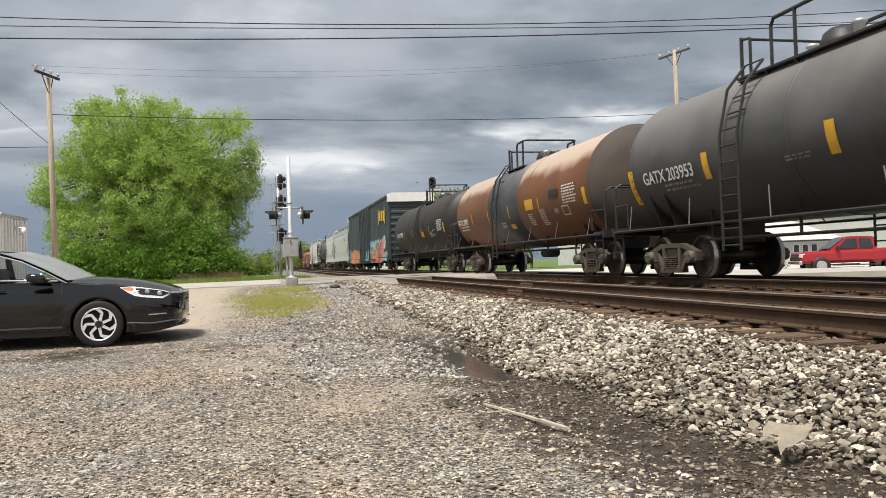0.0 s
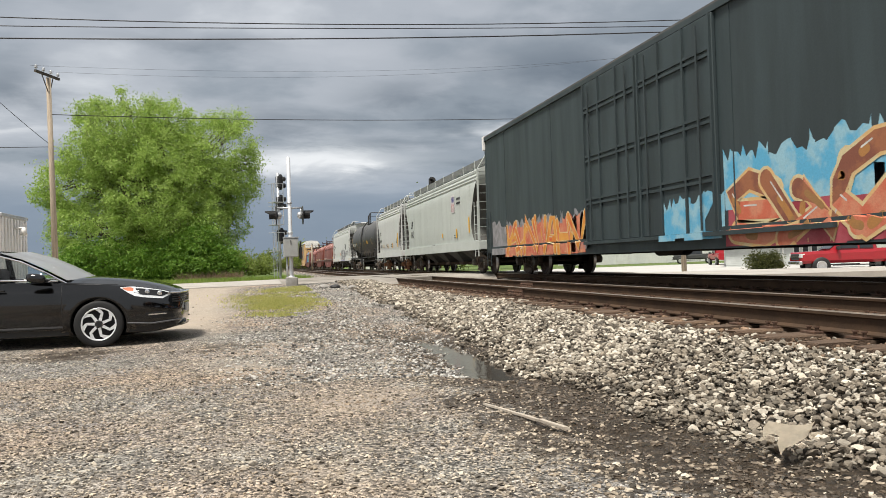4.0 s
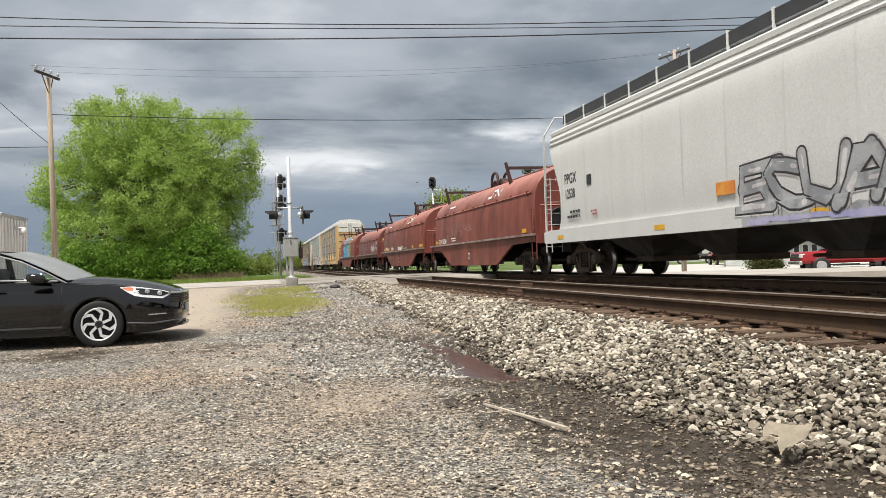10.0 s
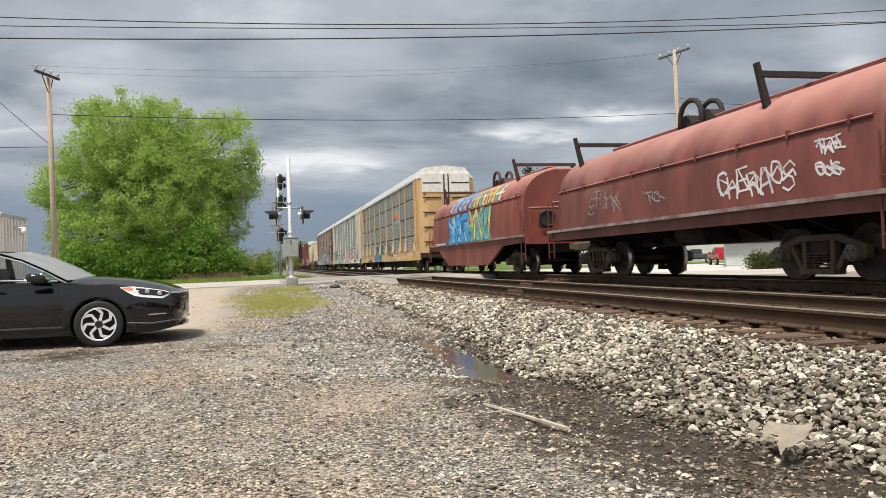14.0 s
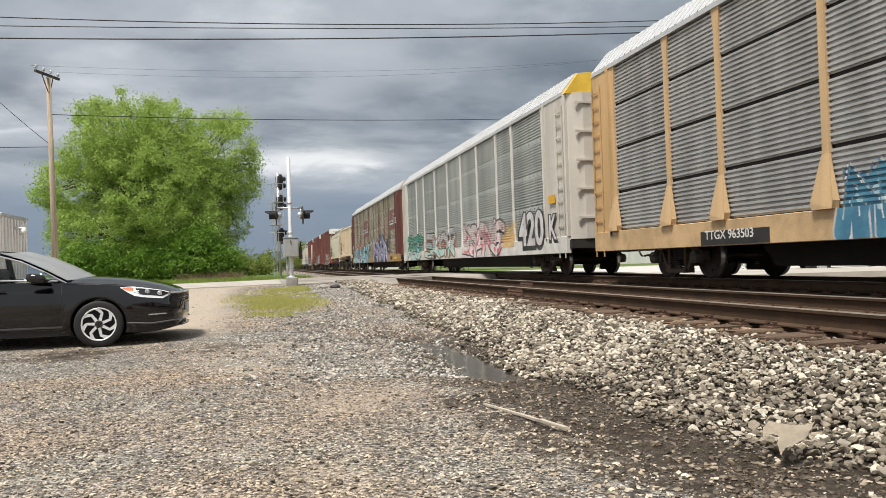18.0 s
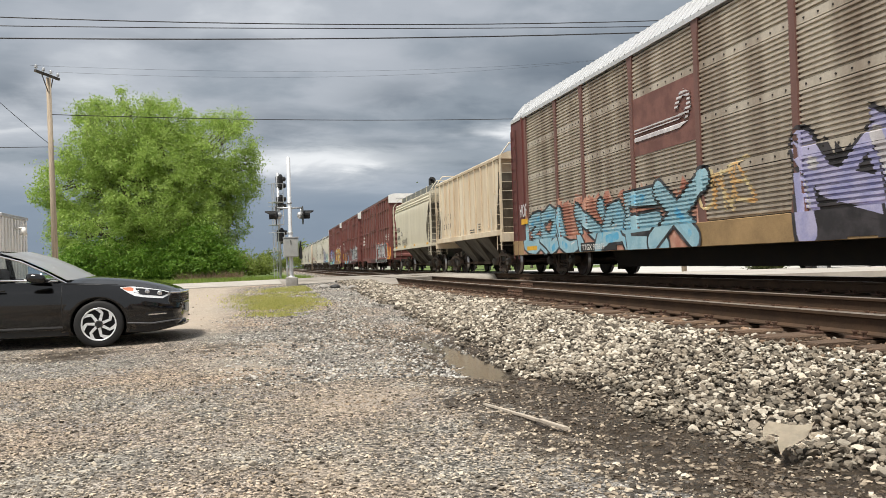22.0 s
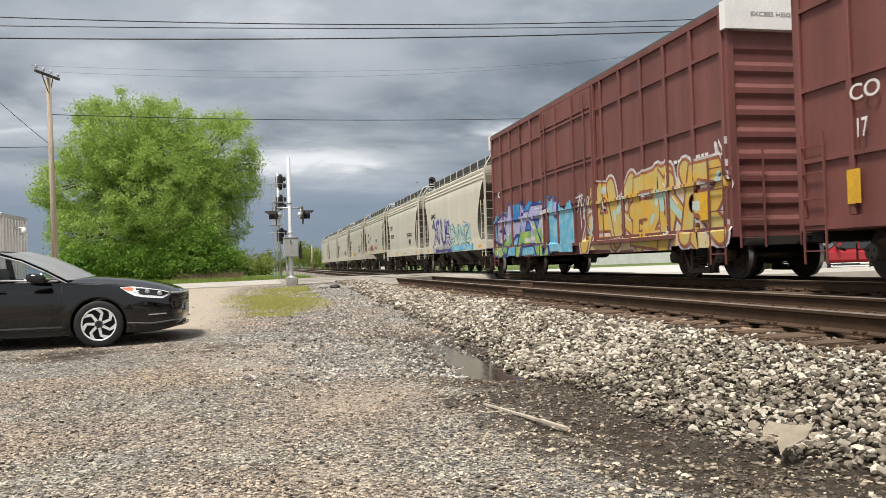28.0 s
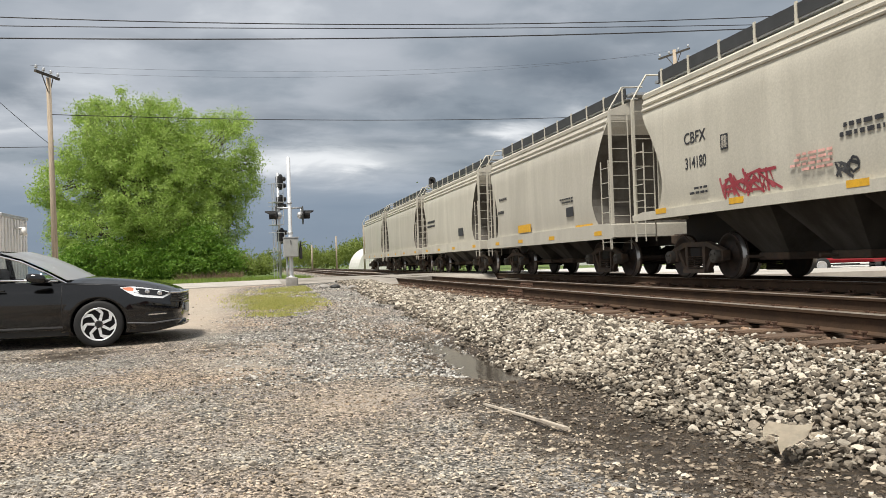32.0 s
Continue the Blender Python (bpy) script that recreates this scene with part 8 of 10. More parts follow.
# ---- black sedan ----
def sedan():
    car = thing("sedan", (-2.26, 12.92, gz(-2.26, 12.3) - 0.01), "black saloon car parked on the gravel, front wheel turned", "car")
    car.rotation_euler = (0, 0, radians(-1.0))
    black = paint("black_car_paint", (0.0025, 0.0025, 0.003), -0.05, other=(0.003, 0.003, 0.004), amount=0.2, scale=2, bump=0.0, spec=0.78)
    trim = paint("black_plastic", (0.012, 0.012, 0.013), 0.55, bump=0.05)
    chrome = paint("chrome", (0.75, 0.76, 0.78), 0.12, metal=1.0, amount=0.1, bump=0)
    rubber = paint("tyre_rubber", (0.010, 0.010, 0.011), 0.75, other=(0.022, 0.021, 0.019), amount=0.5, scale=9, bump=0.1)
    alloy = paint("alloy_wheel", (0.86, 0.87, 0.88), 0.30, metal=0.35, amount=0.08, bump=0)

    def pane_glass(name, tint, ior):
        m = bpy.data.materials.new(name)
        m.use_nodes = True
        nt = m.node_tree
        clear, gloss, fres, mixer = (nt.nodes.new(k) for k in ("ShaderNodeBsdfTransparent", "ShaderNodeBsdfGlossy", "ShaderNodeFresnel", "ShaderNodeMixShader"))
        clear.inputs[0].default_value = (*tint, 1)
        gloss.inputs["Roughness"].default_value, fres.inputs["IOR"].default_value = 0.03, ior
        nt.links.new(fres.outputs[0], mixer.inputs[0])
        nt.links.new(clear.outputs[0], mixer.inputs[1])
        nt.links.new(gloss.outputs[0], mixer.inputs[2])
        nt.links.new(mixer.outputs[0], nt.nodes["Material Output"].inputs[0])
        return m
    glass, shield = pane_glass("window_glass", (0.80, 0.84, 0.84), 1.5), pane_glass("windscreen_glass", (0.30, 0.33, 0.34), 4.0)
    # pale diffuse layer standing in for bright sky reflected in the screen
    sky_haze, over = shield.node_tree.nodes.new("ShaderNodeBsdfDiffuse"), shield.node_tree.nodes.new("ShaderNodeMixShader")
    sky_haze.inputs["Color"].default_value, over.inputs[0].default_value = (0.74, 0.76, 0.76, 1), 0.24
    last = shield.node_tree.nodes["Material Output"].inputs[0]
    shield.node_tree.links.new(last.links[0].from_socket, over.inputs[1])
    shield.node_tree.links.new(sky_haze.outputs[0], over.inputs[2])
    shield.node_tree.links.new(over.outputs[0], last)

    # lower body: x, bottom, door crease, shoulder, centre line, half width, half width at the shoulder
    st = np.array([(1.085, 0.40, 0.50, 0.56, 0.575, 0.34, 0.30), (1.06, 0.31, 0.52, 0.655, 0.69, 0.56, 0.50), (0.99, 0.24, 0.55, 0.725, 0.77, 0.70, 0.62), (0.88, 0.205, 0.59, 0.755, 0.825, 0.785, 0.70), (0.70, 0.18, 0.65, 0.79, 0.878, 0.855, 0.77), (0.45, 0.17, 0.71, 0.828, 0.935, 0.895, 0.805), (0.15, 0.17, 0.75, 0.863, 0.972, 0.915, 0.83), (-0.15, 0.17, 0.775, 0.893, 0.995, 0.92, 0.85), (-0.45, 0.165, 0.79, 0.918, 0.985, 0.92, 0.865),
                   (-0.75, 0.16, 0.797, 0.925, 0.955, 0.92, 0.875), (-1.3, 0.16, 0.807, 0.94, 0.95, 0.92, 0.875), (-2.2, 0.16, 0.825, 0.96, 0.965, 0.92, 0.875), (-2.9, 0.17, 0.845, 0.985, 0.99, 0.915, 0.86), (-3.3, 0.20, 0.845, 1.0, 1.03, 0.90, 0.83), (-3.7, 0.28, 0.80, 0.98, 1.02, 0.84, 0.76), (-3.86, 0.42, 0.72, 0.90, 0.92, 0.74, 0.66)])[::-1]
    slope = np.gradient(st, axis=0) / np.gradient(st[:, 0])[:, None]

    def station(x):
        k = int(np.clip(np.searchsorted(st[:, 0], x) - 1, 0, len(st) - 2))
        h = st[k + 1, 0] - st[k, 0]
        t = float(np.clip((x - st[k, 0]) / h, 0, 1))
        return (1 + 2 * t) * (1 - t) ** 2 * st[k] + t * (1 - t) ** 2 * h * slope[k] + t * t * (3 - 2 * t) * st[k + 1] + t * t * (t - 1) * h * slope[k + 1]

    def section(x):
        _, zb, zcr, zs, zc, w, ws = station(x)
        zm, up = zb + (zcr - zb) * 0.58, zc - zs
        return [(w * 0.5, zb), (w * 0.90, zb), (w * 0.95, zb + 0.025), (w * 0.955, zb + 0.09), (w * 0.976, zb + 0.105), (w * 0.988, zb + 0.17), (w, zm), (w * 0.999, zcr - 0.05), (w * 0.993, zcr - 0.012), (w * 0.974, zcr + 0.006), (w * 0.968, zcr + 0.04),
                (ws * 0.55 + w * 0.43, zcr * 0.4 + zs * 0.6), (ws + 0.012, zs - 0.012), (ws - 0.006, zs + 0.001), (ws - 0.05, zs + up * 0.10), (ws * 0.80, zs + up * 0.50), (ws * 0.60, zs + up * 0.79), (ws * 0.35, zs + up * 0.95), (ws * 0.12, zc)]

    def side_y(x, z):
        sec = section(x)[1:14]
        return float(np.interp(z, [p[1] for p in sec], [p[0] for p in sec]))

    def strip(bm, s, upper, lower, off=0.006, cols=14, rows=4):
        """A thin sheet laid on the body between two lines of (x, z)."""
        x0, x1 = max(upper[0][0], lower[0][0]), min(upper[-1][0], lower[-1][0])
        grid = []
        for k in range(cols + 1):
            x = x0 + (x1 - x0) * k / cols
            hi, lo = float(np.interp(x, *zip(*upper))), float(np.interp(x, *zip(*lower)))
            grid.append([bm.verts.new((x, s * (side_y(x, lo + (hi - lo) * j / rows) + off), lo + (hi - lo) * j / rows)) for j in range(rows + 1)])
        for p, r in zip(grid, grid[1:]):
            for j in range(rows):
                bm.faces.new((p[j], p[j + 1], r[j + 1], r[j])).smooth = True

    bm = bmesh.new()
    rings = []
    for x in np.concatenate([np.linspace(-3.86, -0.8, 40), np.linspace(-0.74, 0.9, 34), np.linspace(0.93, 1.085, 8)]):
        half = section(x)
        rings.append([bm.verts.new((x, -y, z)) for y, z in half] + [bm.verts.new((x, y, z)) for y, z in reversed(half)])
    n = len(rings[0])
    for a, b in zip(rings, rings[1:]):
        for k in range(n):
            f = bm.faces.new((a[k], a[(k + 1) % n], b[(k + 1) % n], b[k]))
            f.smooth = True
    bm.faces.new(rings[0])
    bm.faces.new(rings[-1][::-1])
    # wheel openings cut right through the sides
    whole = bpy.data.objects.new("body_blank", mesh_of("body", bm, black))
    scene.collection.objects.link(whole)
    cut = bmesh.new()
    for wx in (0.0, -2.78):
        for s in (-1, 1):
            lathe(cut, [(s * 0.62, 0.362), (s * 1.1, 0.362)], "y", 48, (wx, 0, 0.325))
    tool = bpy.data.objects.new("wheel_cut", mesh_of("wheel_cut", cut, M_BLACK))
    scene.collection.objects.link(tool)
    mod = whole.modifiers.new("openings", "BOOLEAN")
    mod.operation, mod.object, mod.solver = "DIFFERENCE", tool, "EXACT"
    shaped = bpy.data.meshes.new_from_object(whole.evaluated_get(bpy.context.evaluated_depsgraph_get()))
    bpy.data.objects.remove(whole)
    bpy.data.objects.remove(tool)
    part("body", shaped, None, car)
    # roof and pillars
    gh = [(-0.42, 0.965, 0.80, 0.97), (-0.72, 1.135, 0.76, 1.0), (-1.02, 1.28, 0.70, 1.0), (-1.32, 1.37, 0.65, 1.0), (-1.75, 1.42, 0.62, 1.0), (-2.2, 1.415, 0.62, 1.0), (-2.7, 1.36, 0.64, 1.0), (-3.1, 1.22, 0.70, 1.0), (-3.5, 1.05, 0.78, 1.0)]
    bm = bmesh.new()
    rings = []
    for x, z, w, _ in gh:
        half = [(w + 0.03, z - 0.055), (w, z - 0.02), (w * 0.85, z), (w * 0.4, z + 0.015)]
        rings.append([bm.verts.new((x, -y, zz)) for y, zz in half] + [bm.verts.new((x, y, zz)) for y, zz in reversed(half)])
    for j, (a, b) in enumerate(zip(rings, rings[1:])):
        for k in (range(7) if 3 <= j < 6 else (0, 6)):
            bm.faces.new((a[k], a[k + 1], b[k + 1], b[k])).smooth = True
    bmesh.ops.solidify(bm, geom=bm.faces[:], thickness=0.02)
    part("roof", bm, black, car)
    bm = bmesh.new()
    ws = []
    for x, z, w, _ in gh[:4]:
        ws.append([bm.verts.new((x + 0.22 * (1 - k * k), s * w * k, z - 0.012 + (1 - k) * 0.03)) for s, k in ((-1, 1), (-1, 0.85), (-1, 0.6), (-1, 0.2), (1, 0.2), (1, 0.6), (1, 0.85), (1, 1))])
    for a, b in zip(ws, ws[1:]):
        for k in range(7):
            bm.faces.new((a[k], a[k + 1], b[k + 1], b[k])).smooth = True
    part("windscreen", bm, shield, car, "sloping windscreen glass reflecting bright sky")
    for s in (-1, 1):
        bm = bmesh.new()
        top = [(x, s * (w + 0.028), z - 0.055) for x, z, w, _ in gh[:8]]
        low = [(x, s * 0.885, 0.945 + 0.01 * k) for k, (x, *_) in enumerate(gh[:8])]
        low[0] = (-0.52, s * 0.87, 0.945)
        tv, lv = [bm.verts.new(p) for p in top], [bm.verts.new(p) for p in low]
        for k in range(7):
            bm.faces.new((tv[k], tv[k + 1], lv[k + 1], lv[k]))
        part("side_window", bm, glass, car)
        bm = bmesh.new()
        pipe(bm, [(p[0], p[1] + s * 0.012, p[2]) for p in top], 0.013, 6)
        pipe(bm, [(p[0], p[1] + s * 0.015, p[2]) for p in low], 0.011, 6)
        part("window_chrome", bm, chrome, car, "thin chrome strip round the windows")
        for x in (-1.62, -2.75):
            bm = bmesh.new()
            slab(bm, [(x - 0.05, 0.95), (x + 0.05, 0.95), (x + 0.03, 1.37), (x - 0.04, 1.37)], "y", min(s * 0.70, s * 0.88), max(s * 0.70, s * 0.88))
            for v in bm.verts:
                u = (v.co.z - 0.95) / 0.42
                v.co.y = s * (0.875 - 0.22 * u) + (v.co.y - s * 0.79) * 0.2
            part("door_pillar", bm, trim, car)
        # mirror: rounded shell on a short foot
        bm = bmesh.new()
        bmesh.ops.create_icosphere(bm, subdivisions=3, radius=1.0)
        for v in bm.verts:
            c = v.co
            v.co = Vector([math.copysign(abs(q) ** 0.62, q) for q in c])
            v.co = Vector((-0.765 + v.co.x * 0.125 + 0.03 * v.co.y * s, s * (1.02 + 0.095 * v.co.y * s), 0.992 + 0.066 * v.co.z - 0.016 * v.co.x))
        for f in bm.faces:
            f.smooth = True
        shell_ = part("wing_mirror", bm, black, car)
        bm = bmesh.new()
        slab(bm, [(-0.78, 0.93), (-0.66, 0.925), (-0.62, 0.965), (-0.74, 0.975)], "y", min(s * 0.86, s * 0.97), max(s * 0.86, s * 0.97))
        part("mirror_foot", bm, trim, shell_)
        # headlight: clear cluster with an amber corner, dark housing and two lamps
        bm = bmesh.new()
        strip(bm, s, [(0.28, 0.83), (0.45, 0.832), (0.68, 0.797), (0.84, 0.765), (0.94, 0.735)], [(0.28, 0.824), (0.40, 0.745), (0.48, 0.70), (0.62, 0.672), (0.84, 0.648), (0.94, 0.70)], 0.006, 20, 4)
        hl = part("headlight", bm, paint("headlight_lens", (0.78, 0.79, 0.81), 0.10, metal=0.15, amount=0.15, scale=14, other=(0.5, 0.5, 0.52), bump=0), car, "clear headlight cluster")
        bm = bmesh.new()
        strip(bm, s, [(0.49, 0.806), (0.68, 0.782), (0.84, 0.752), (0.91, 0.73)], [(0.49, 0.79), (0.56, 0.715), (0.70, 0.70), (0.84, 0.68), (0.91, 0.71)], 0.010, 14, 3)
        part("lamp_housing", bm, paint("smoked_housing", (0.02, 0.02, 0.022), 0.1, bump=0), hl)
        bm = bmesh.new()
        strip(bm, s, [(0.32, 0.822), (0.42, 0.824), (0.46, 0.81)], [(0.32, 0.806), (0.39, 0.772), (0.46, 0.768)], 0.010, 8, 2)
        part("turn_signal", bm, paint("amber_lens", (0.62, 0.22, 0.13), 0.15, bump=0), hl)
        for lx, lz in ((0.64, 0.748), (0.80, 0.722)):
            bm = bmesh.new()
            ly = side_y(lx, lz)
            lathe(bm, [(s * 0.0, 0.040), (s * 0.016, 0.038), (s * 0.026, 0.022)], "y", 18, (lx, s * ly, lz))
            part("projector_lamp", bm, chrome, hl)
        # fog lamp recess with a bright edge, and the lower lip
        bm = bmesh.new()
        strip(bm, s, [(0.62, 0.455), (0.80, 0.47), (0.98, 0.45)], [(0.62, 0.43), (0.72, 0.37), (0.98, 0.375)], 0.003, 12, 3)
        recess = part("fog_lamp_recess", bm, trim, car)
        bm = bmesh.new()
        strip(bm, s, [(0.66, 0.438), (0.90, 0.440)], [(0.66, 0.418), (0.90, 0.424)], 0.008, 8, 1)
        part("fog_lamp", bm, chrome, recess)
        bm = bmesh.new()
        pipe(bm, [(x, s * (side_y(x, 0.33) + 0.012), float(np.interp(x, (0.38, 0.70, 1.05), (0.325, 0.30, 0.335)))) for x in np.linspace(0.38, 1.07, 14)], 0.013, 6)
        part("lower_strip", bm, paint("satin_trim", (0.10, 0.10, 0.105), 0.3, bump=0), car)
        bm = bmesh.new()
        strip(bm, s, [(-2.35, 0.318), (-0.42, 0.318)], [(-2.35, 0.292), (-0.42, 0.292)], 0.006, 12, 1)
        part("sill_trim", bm, MATS["satin_trim"], car)
        bm = bmesh.new()
        strip(bm, s, [(-2.35, 0.29), (-0.40, 0.29)], [(-2.35, 0.19), (-0.40, 0.19)], 0.005, 12, 3)
        part("sill_cover", bm, trim, car)
        bm = bmesh.new()
        strip(bm, s, [(0.40, 0.31), (0.70, 0.285), (1.0, 0.31)], [(0.40, 0.195), (0.70, 0.20), (1.0, 0.26)], 0.005, 12, 3)
        part("bumper_skirt", bm, trim, car)
        for wx in (0.0, -2.78):
            bm = bmesh.new()
            rings_ = []
            for k in range(33):
                a = -0.22 + (math.pi + 0.44) * k / 32
                ring_ = []
                for rr, out in ((0.358, -0.03), (0.363, 0.010), (0.385, 0.013), (0.43, 0.010), (0.50, 0.003)):
                    x, z = wx + rr * math.cos(a), 0.325 + rr * math.sin(a)
                    ring_.append(bm.verts.new((x, s * (side_y(x, min(z, 0.86)) + out), z)))
                rings_.append(ring_)
            for p, r in zip(rings_, rings_[1:]):
                for j in range(4):
                    bm.faces.new((p[j], p[j + 1], r[j + 1], r[j])).smooth = True
            part("wheel_arch", bm, black, car)
        for x in (-0.47, -1.60, -2.55):
            bm = bmesh.new()
            strip(bm, s, [(x - 0.004, 0.915), (x + 0.004, 0.915)], [(x - 0.004, 0.27), (x + 0.004, 0.27)], 0.0015, 1, 22)
            part("door_gap", bm, trim, car)
        bm = bmesh.new()
        strip(bm, s, [(-0.44, 0.90), (0.26, 0.872)], [(-0.44, 0.893), (0.26, 0.865)], 0.0015, 16, 1)
        part("bonnet_gap", bm, trim, car)
        for x in (-1.30, -2.3):
            bm = bmesh.new()
            box(bm, x - 0.12, x + 0.12, min(s * 0.92, s * 0.955), max(s * 0.92, s * 0.955), 0.82, 0.85, 0.008)
            part("door_handle", bm, black, car)
        # wheels
        for wx, steer in ((0.0, 6.0), (-2.78, 0.0)):
            bm = bmesh.new()
            lathe(bm, [(-0.09, 0.225), (-0.105, 0.30), (-0.085, 0.325), (0.085, 0.325), (0.105, 0.30), (0.09, 0.225)], "y", 40, caps=False)
            w = part("wheel", bm, rubber, car, "tyre on a seven-spoke alloy wheel", loc=(wx, s * 0.845, 0.325))
            w.rotation_euler = (0, 0, radians(steer))
            bm = bmesh.new()
            lathe(bm, [(-0.08, 0.232), (0.0, 0.222), (s * 0.075, 0.222), (s * 0.088, 0.232), (s * 0.092, 0.222), (s * 0.06, 0.212), (s * 0.02, 0.20), (0.0, 0.05)], "y", 40)
            part("rim_well", bm, paint("dark_wheel_well", (0.004, 0.004, 0.005), 0.6, bump=0, spec=0.2), w)
            bm = bmesh.new()
            lathe(bm, [(s * 0.07, 0.205), (s * 0.095, 0.222), (s * 0.095, 0.232), (s * 0.07, 0.232)], "y", 40, caps=False)
            for k in range(7):
                a = 2 * math.pi * k / 7 + 0.35
                b = a + 0.42
                c, d = math.cos, math.sin
                pts = [(0.05 * c(a - 0.42), 0.05 * d(a - 0.42)), (0.05 * c(a + 0.42), 0.05 * d(a + 0.42)), (0.15 * c(a + 0.15), 0.15 * d(a + 0.15)), (0.185 * c(b - 0.02), 0.185 * d(b - 0.02)), (0.215 * c(b + 0.16), 0.215 * d(b + 0.16)), (0.215 * c(b - 0.20), 0.215 * d(b - 0.20)), (0.17 * c(a - 0.06), 0.17 * d(a - 0.06))]
                slab(bm, pts, "y", min(s * 0.06, s * 0.088), max(s * 0.06, s * 0.088))
            part("rim", bm, alloy, w)
            bm = bmesh.new()
            lathe(bm, [(s * 0.05, 0.058), (s * 0.09, 0.054), (s * 0.095, 0.04)], "y", 20)
            part("centre_cap", bm, trim, w)
            bm = bmesh.new()
            for k in range(5):
                a = 2 * math.pi * k / 5
                lathe(bm, [(s * 0.086, 0.012), (s * 0.094, 0.010)], "y", 8, (0.045 * math.cos(a), 0, 0.045 * math.sin(a)))
            part("wheel_nuts", bm, chrome, w)
    # nose: grille bars that wrap round the front, a bright bar above them
    def wrap(z, x0, r, out):
        xs_ = np.linspace(x0, 1.078, 9)
        near = [(x, -side_y(x, z) - out, z) for x in xs_]
        return near + [(x, -y, z) for x, y, z in reversed(near)]
    for z in (0.595, 0.628, 0.661, 0.692):
        bm = bmesh.new()
        pipe(bm, wrap(z, 0.965, 0.012, 0.002), 0.011, 5)
        part("grille", bm, trim, car)
    bm = bmesh.new()
    pipe(bm, wrap(0.722, 0.90, 0.014, 0.0), 0.016, 6)
    part("grille_bar", bm, chrome, car)
    bm = bmesh.new()
    box(bm, 1.085, 1.105, -0.16, 0.16, 0.43, 0.55)
    part("number_plate", bm, M_WHITE, car)
    bm = bmesh.new()
    slab(bm, [(0.50, -0.84), (0.80, -0.79), (0.98, -0.66), (1.08, -0.40), (1.11, 0), (1.08, 0.40), (0.98, 0.66), (0.80, 0.79), (0.50, 0.84)], "z", 0.20, 0.225)
    for v in bm.verts:
        v.co.z += 0.10 * max(0, v.co.x - 0.7)
    part("front_lip", bm, black, car)
    bm = bmesh.new()
    box(bm, -3.0, -0.5, -0.80, 0.80, 0.20, 0.55)
    for x in (-1.45, -2.5):
        box(bm, x - 0.25, x + 0.25, -0.65, -0.15, 0.5, 0.75, 0.05)
        box(bm, x - 0.28, x - 0.12, -0.62, -0.18, 0.7, 1.15, 0.05)
        box(bm, x - 0.25, x + 0.25, 0.15, 0.65, 0.5, 0.75, 0.05)
        box(bm, x - 0.28, x - 0.12, 0.18, 0.62, 0.7, 1.15, 0.05)
    part("cabin", bm, paint("grey_upholstery", (0.16, 0.155, 0.145), 0.9), car)
    bm = bmesh.new()
    pipe(bm, [(-0.48, -0.05, 0.985), (-0.40, -0.45, 0.975)], 0.012, 5)
    pipe(bm, [(-0.50, 0.55, 0.985), (-0.42, 0.1, 0.98)], 0.012, 5)
    part("wiper", bm, trim, car)
    return car


sedan()

# ---- trees ----
LEAF = {}


def leaf_material(name, a, b):
    if name in LEAF:
        return LEAF[name]
    m = bpy.data.materials.new(name)
    m.use_nodes = True
    nt = m.node_tree
    N, Lk = nt.nodes.new, nt.links.new
    p = nt.nodes["Principled BSDF"]
    ge, cr = N("ShaderNodeNewGeometry"), N("ShaderNodeValToRGB")
    cr.color_ramp.elements[0].color, cr.color_ramp.elements[1].color = (*a, 1), (*b, 1)
    Lk(ge.outputs["Random Per Island"], cr.inputs[0])
    Lk(cr.outputs[0], p.inputs["Base Color"])
    p.inputs["Roughness"].default_value = 0.6
    tr, ad = N("ShaderNodeBsdfTranslucent"), N("ShaderNodeMixShader")
    Lk(cr.outputs[0], tr.inputs["Color"])
    ad.inputs[0].default_value = 0.5
    Lk(p.outputs[0], ad.inputs[1])
    Lk(tr.outputs[0], ad.inputs[2])
    Lk(ad.outputs[0], nt.nodes["Material Output"].inputs[0])
    LEAF[name] = m
    return m


def leaves(clumps, per, spread, size, seed, droop=0.0):
    """Small folded leaf faces round clump centres; clumps is an array of (x, y, z, radius scale)."""
    rng = np.random.default_rng(seed)
    c = np.repeat(clumps, per, 0)
    n = len(c)
    p = c[:, :3] + rng.normal(size=(n, 3)) * (spread * c[:, 3:4]) * np.array([1, 1, 0.75])
    u = rng.normal(size=(n, 3)) + np.array([0, 0, -droop])
    u /= np.linalg.norm(u, axis=1)[:, None]
    w = rng.normal(size=(n, 3))
    w = np.cross(u, w)
    w /= np.linalg.norm(w, axis=1)[:, None]
    s = size * rng.uniform(0.6, 1.3, (n, 1))
    v = np.stack([p - u * s, p + w * s * 0.5, p + u * s, p - w * s * 0.5], 1).reshape(-1, 3)
    f = np.arange(n * 4).reshape(n, 4)
    return v, f


def branch_mesh(bm, a, b, r0, r1, rng, bend=0.12, seg=4):
    a, b = Vector(a), Vector(b)
    pts = [a.lerp(b, k / seg) + Vector((rng.uniform(-1, 1), rng.uniform(-1, 1), rng.uniform(-0.5, 0.8))) * ((b - a).length * bend * (0 < k < seg)) for k in range(seg + 1)]
    for k in range(seg):
        rod(bm, pts[k], pts[k + 1], r0 + (r1 - r0) * k / seg, 7, r0 + (r1 - r0) * (k + 1) / seg, caps=False)
    return pts


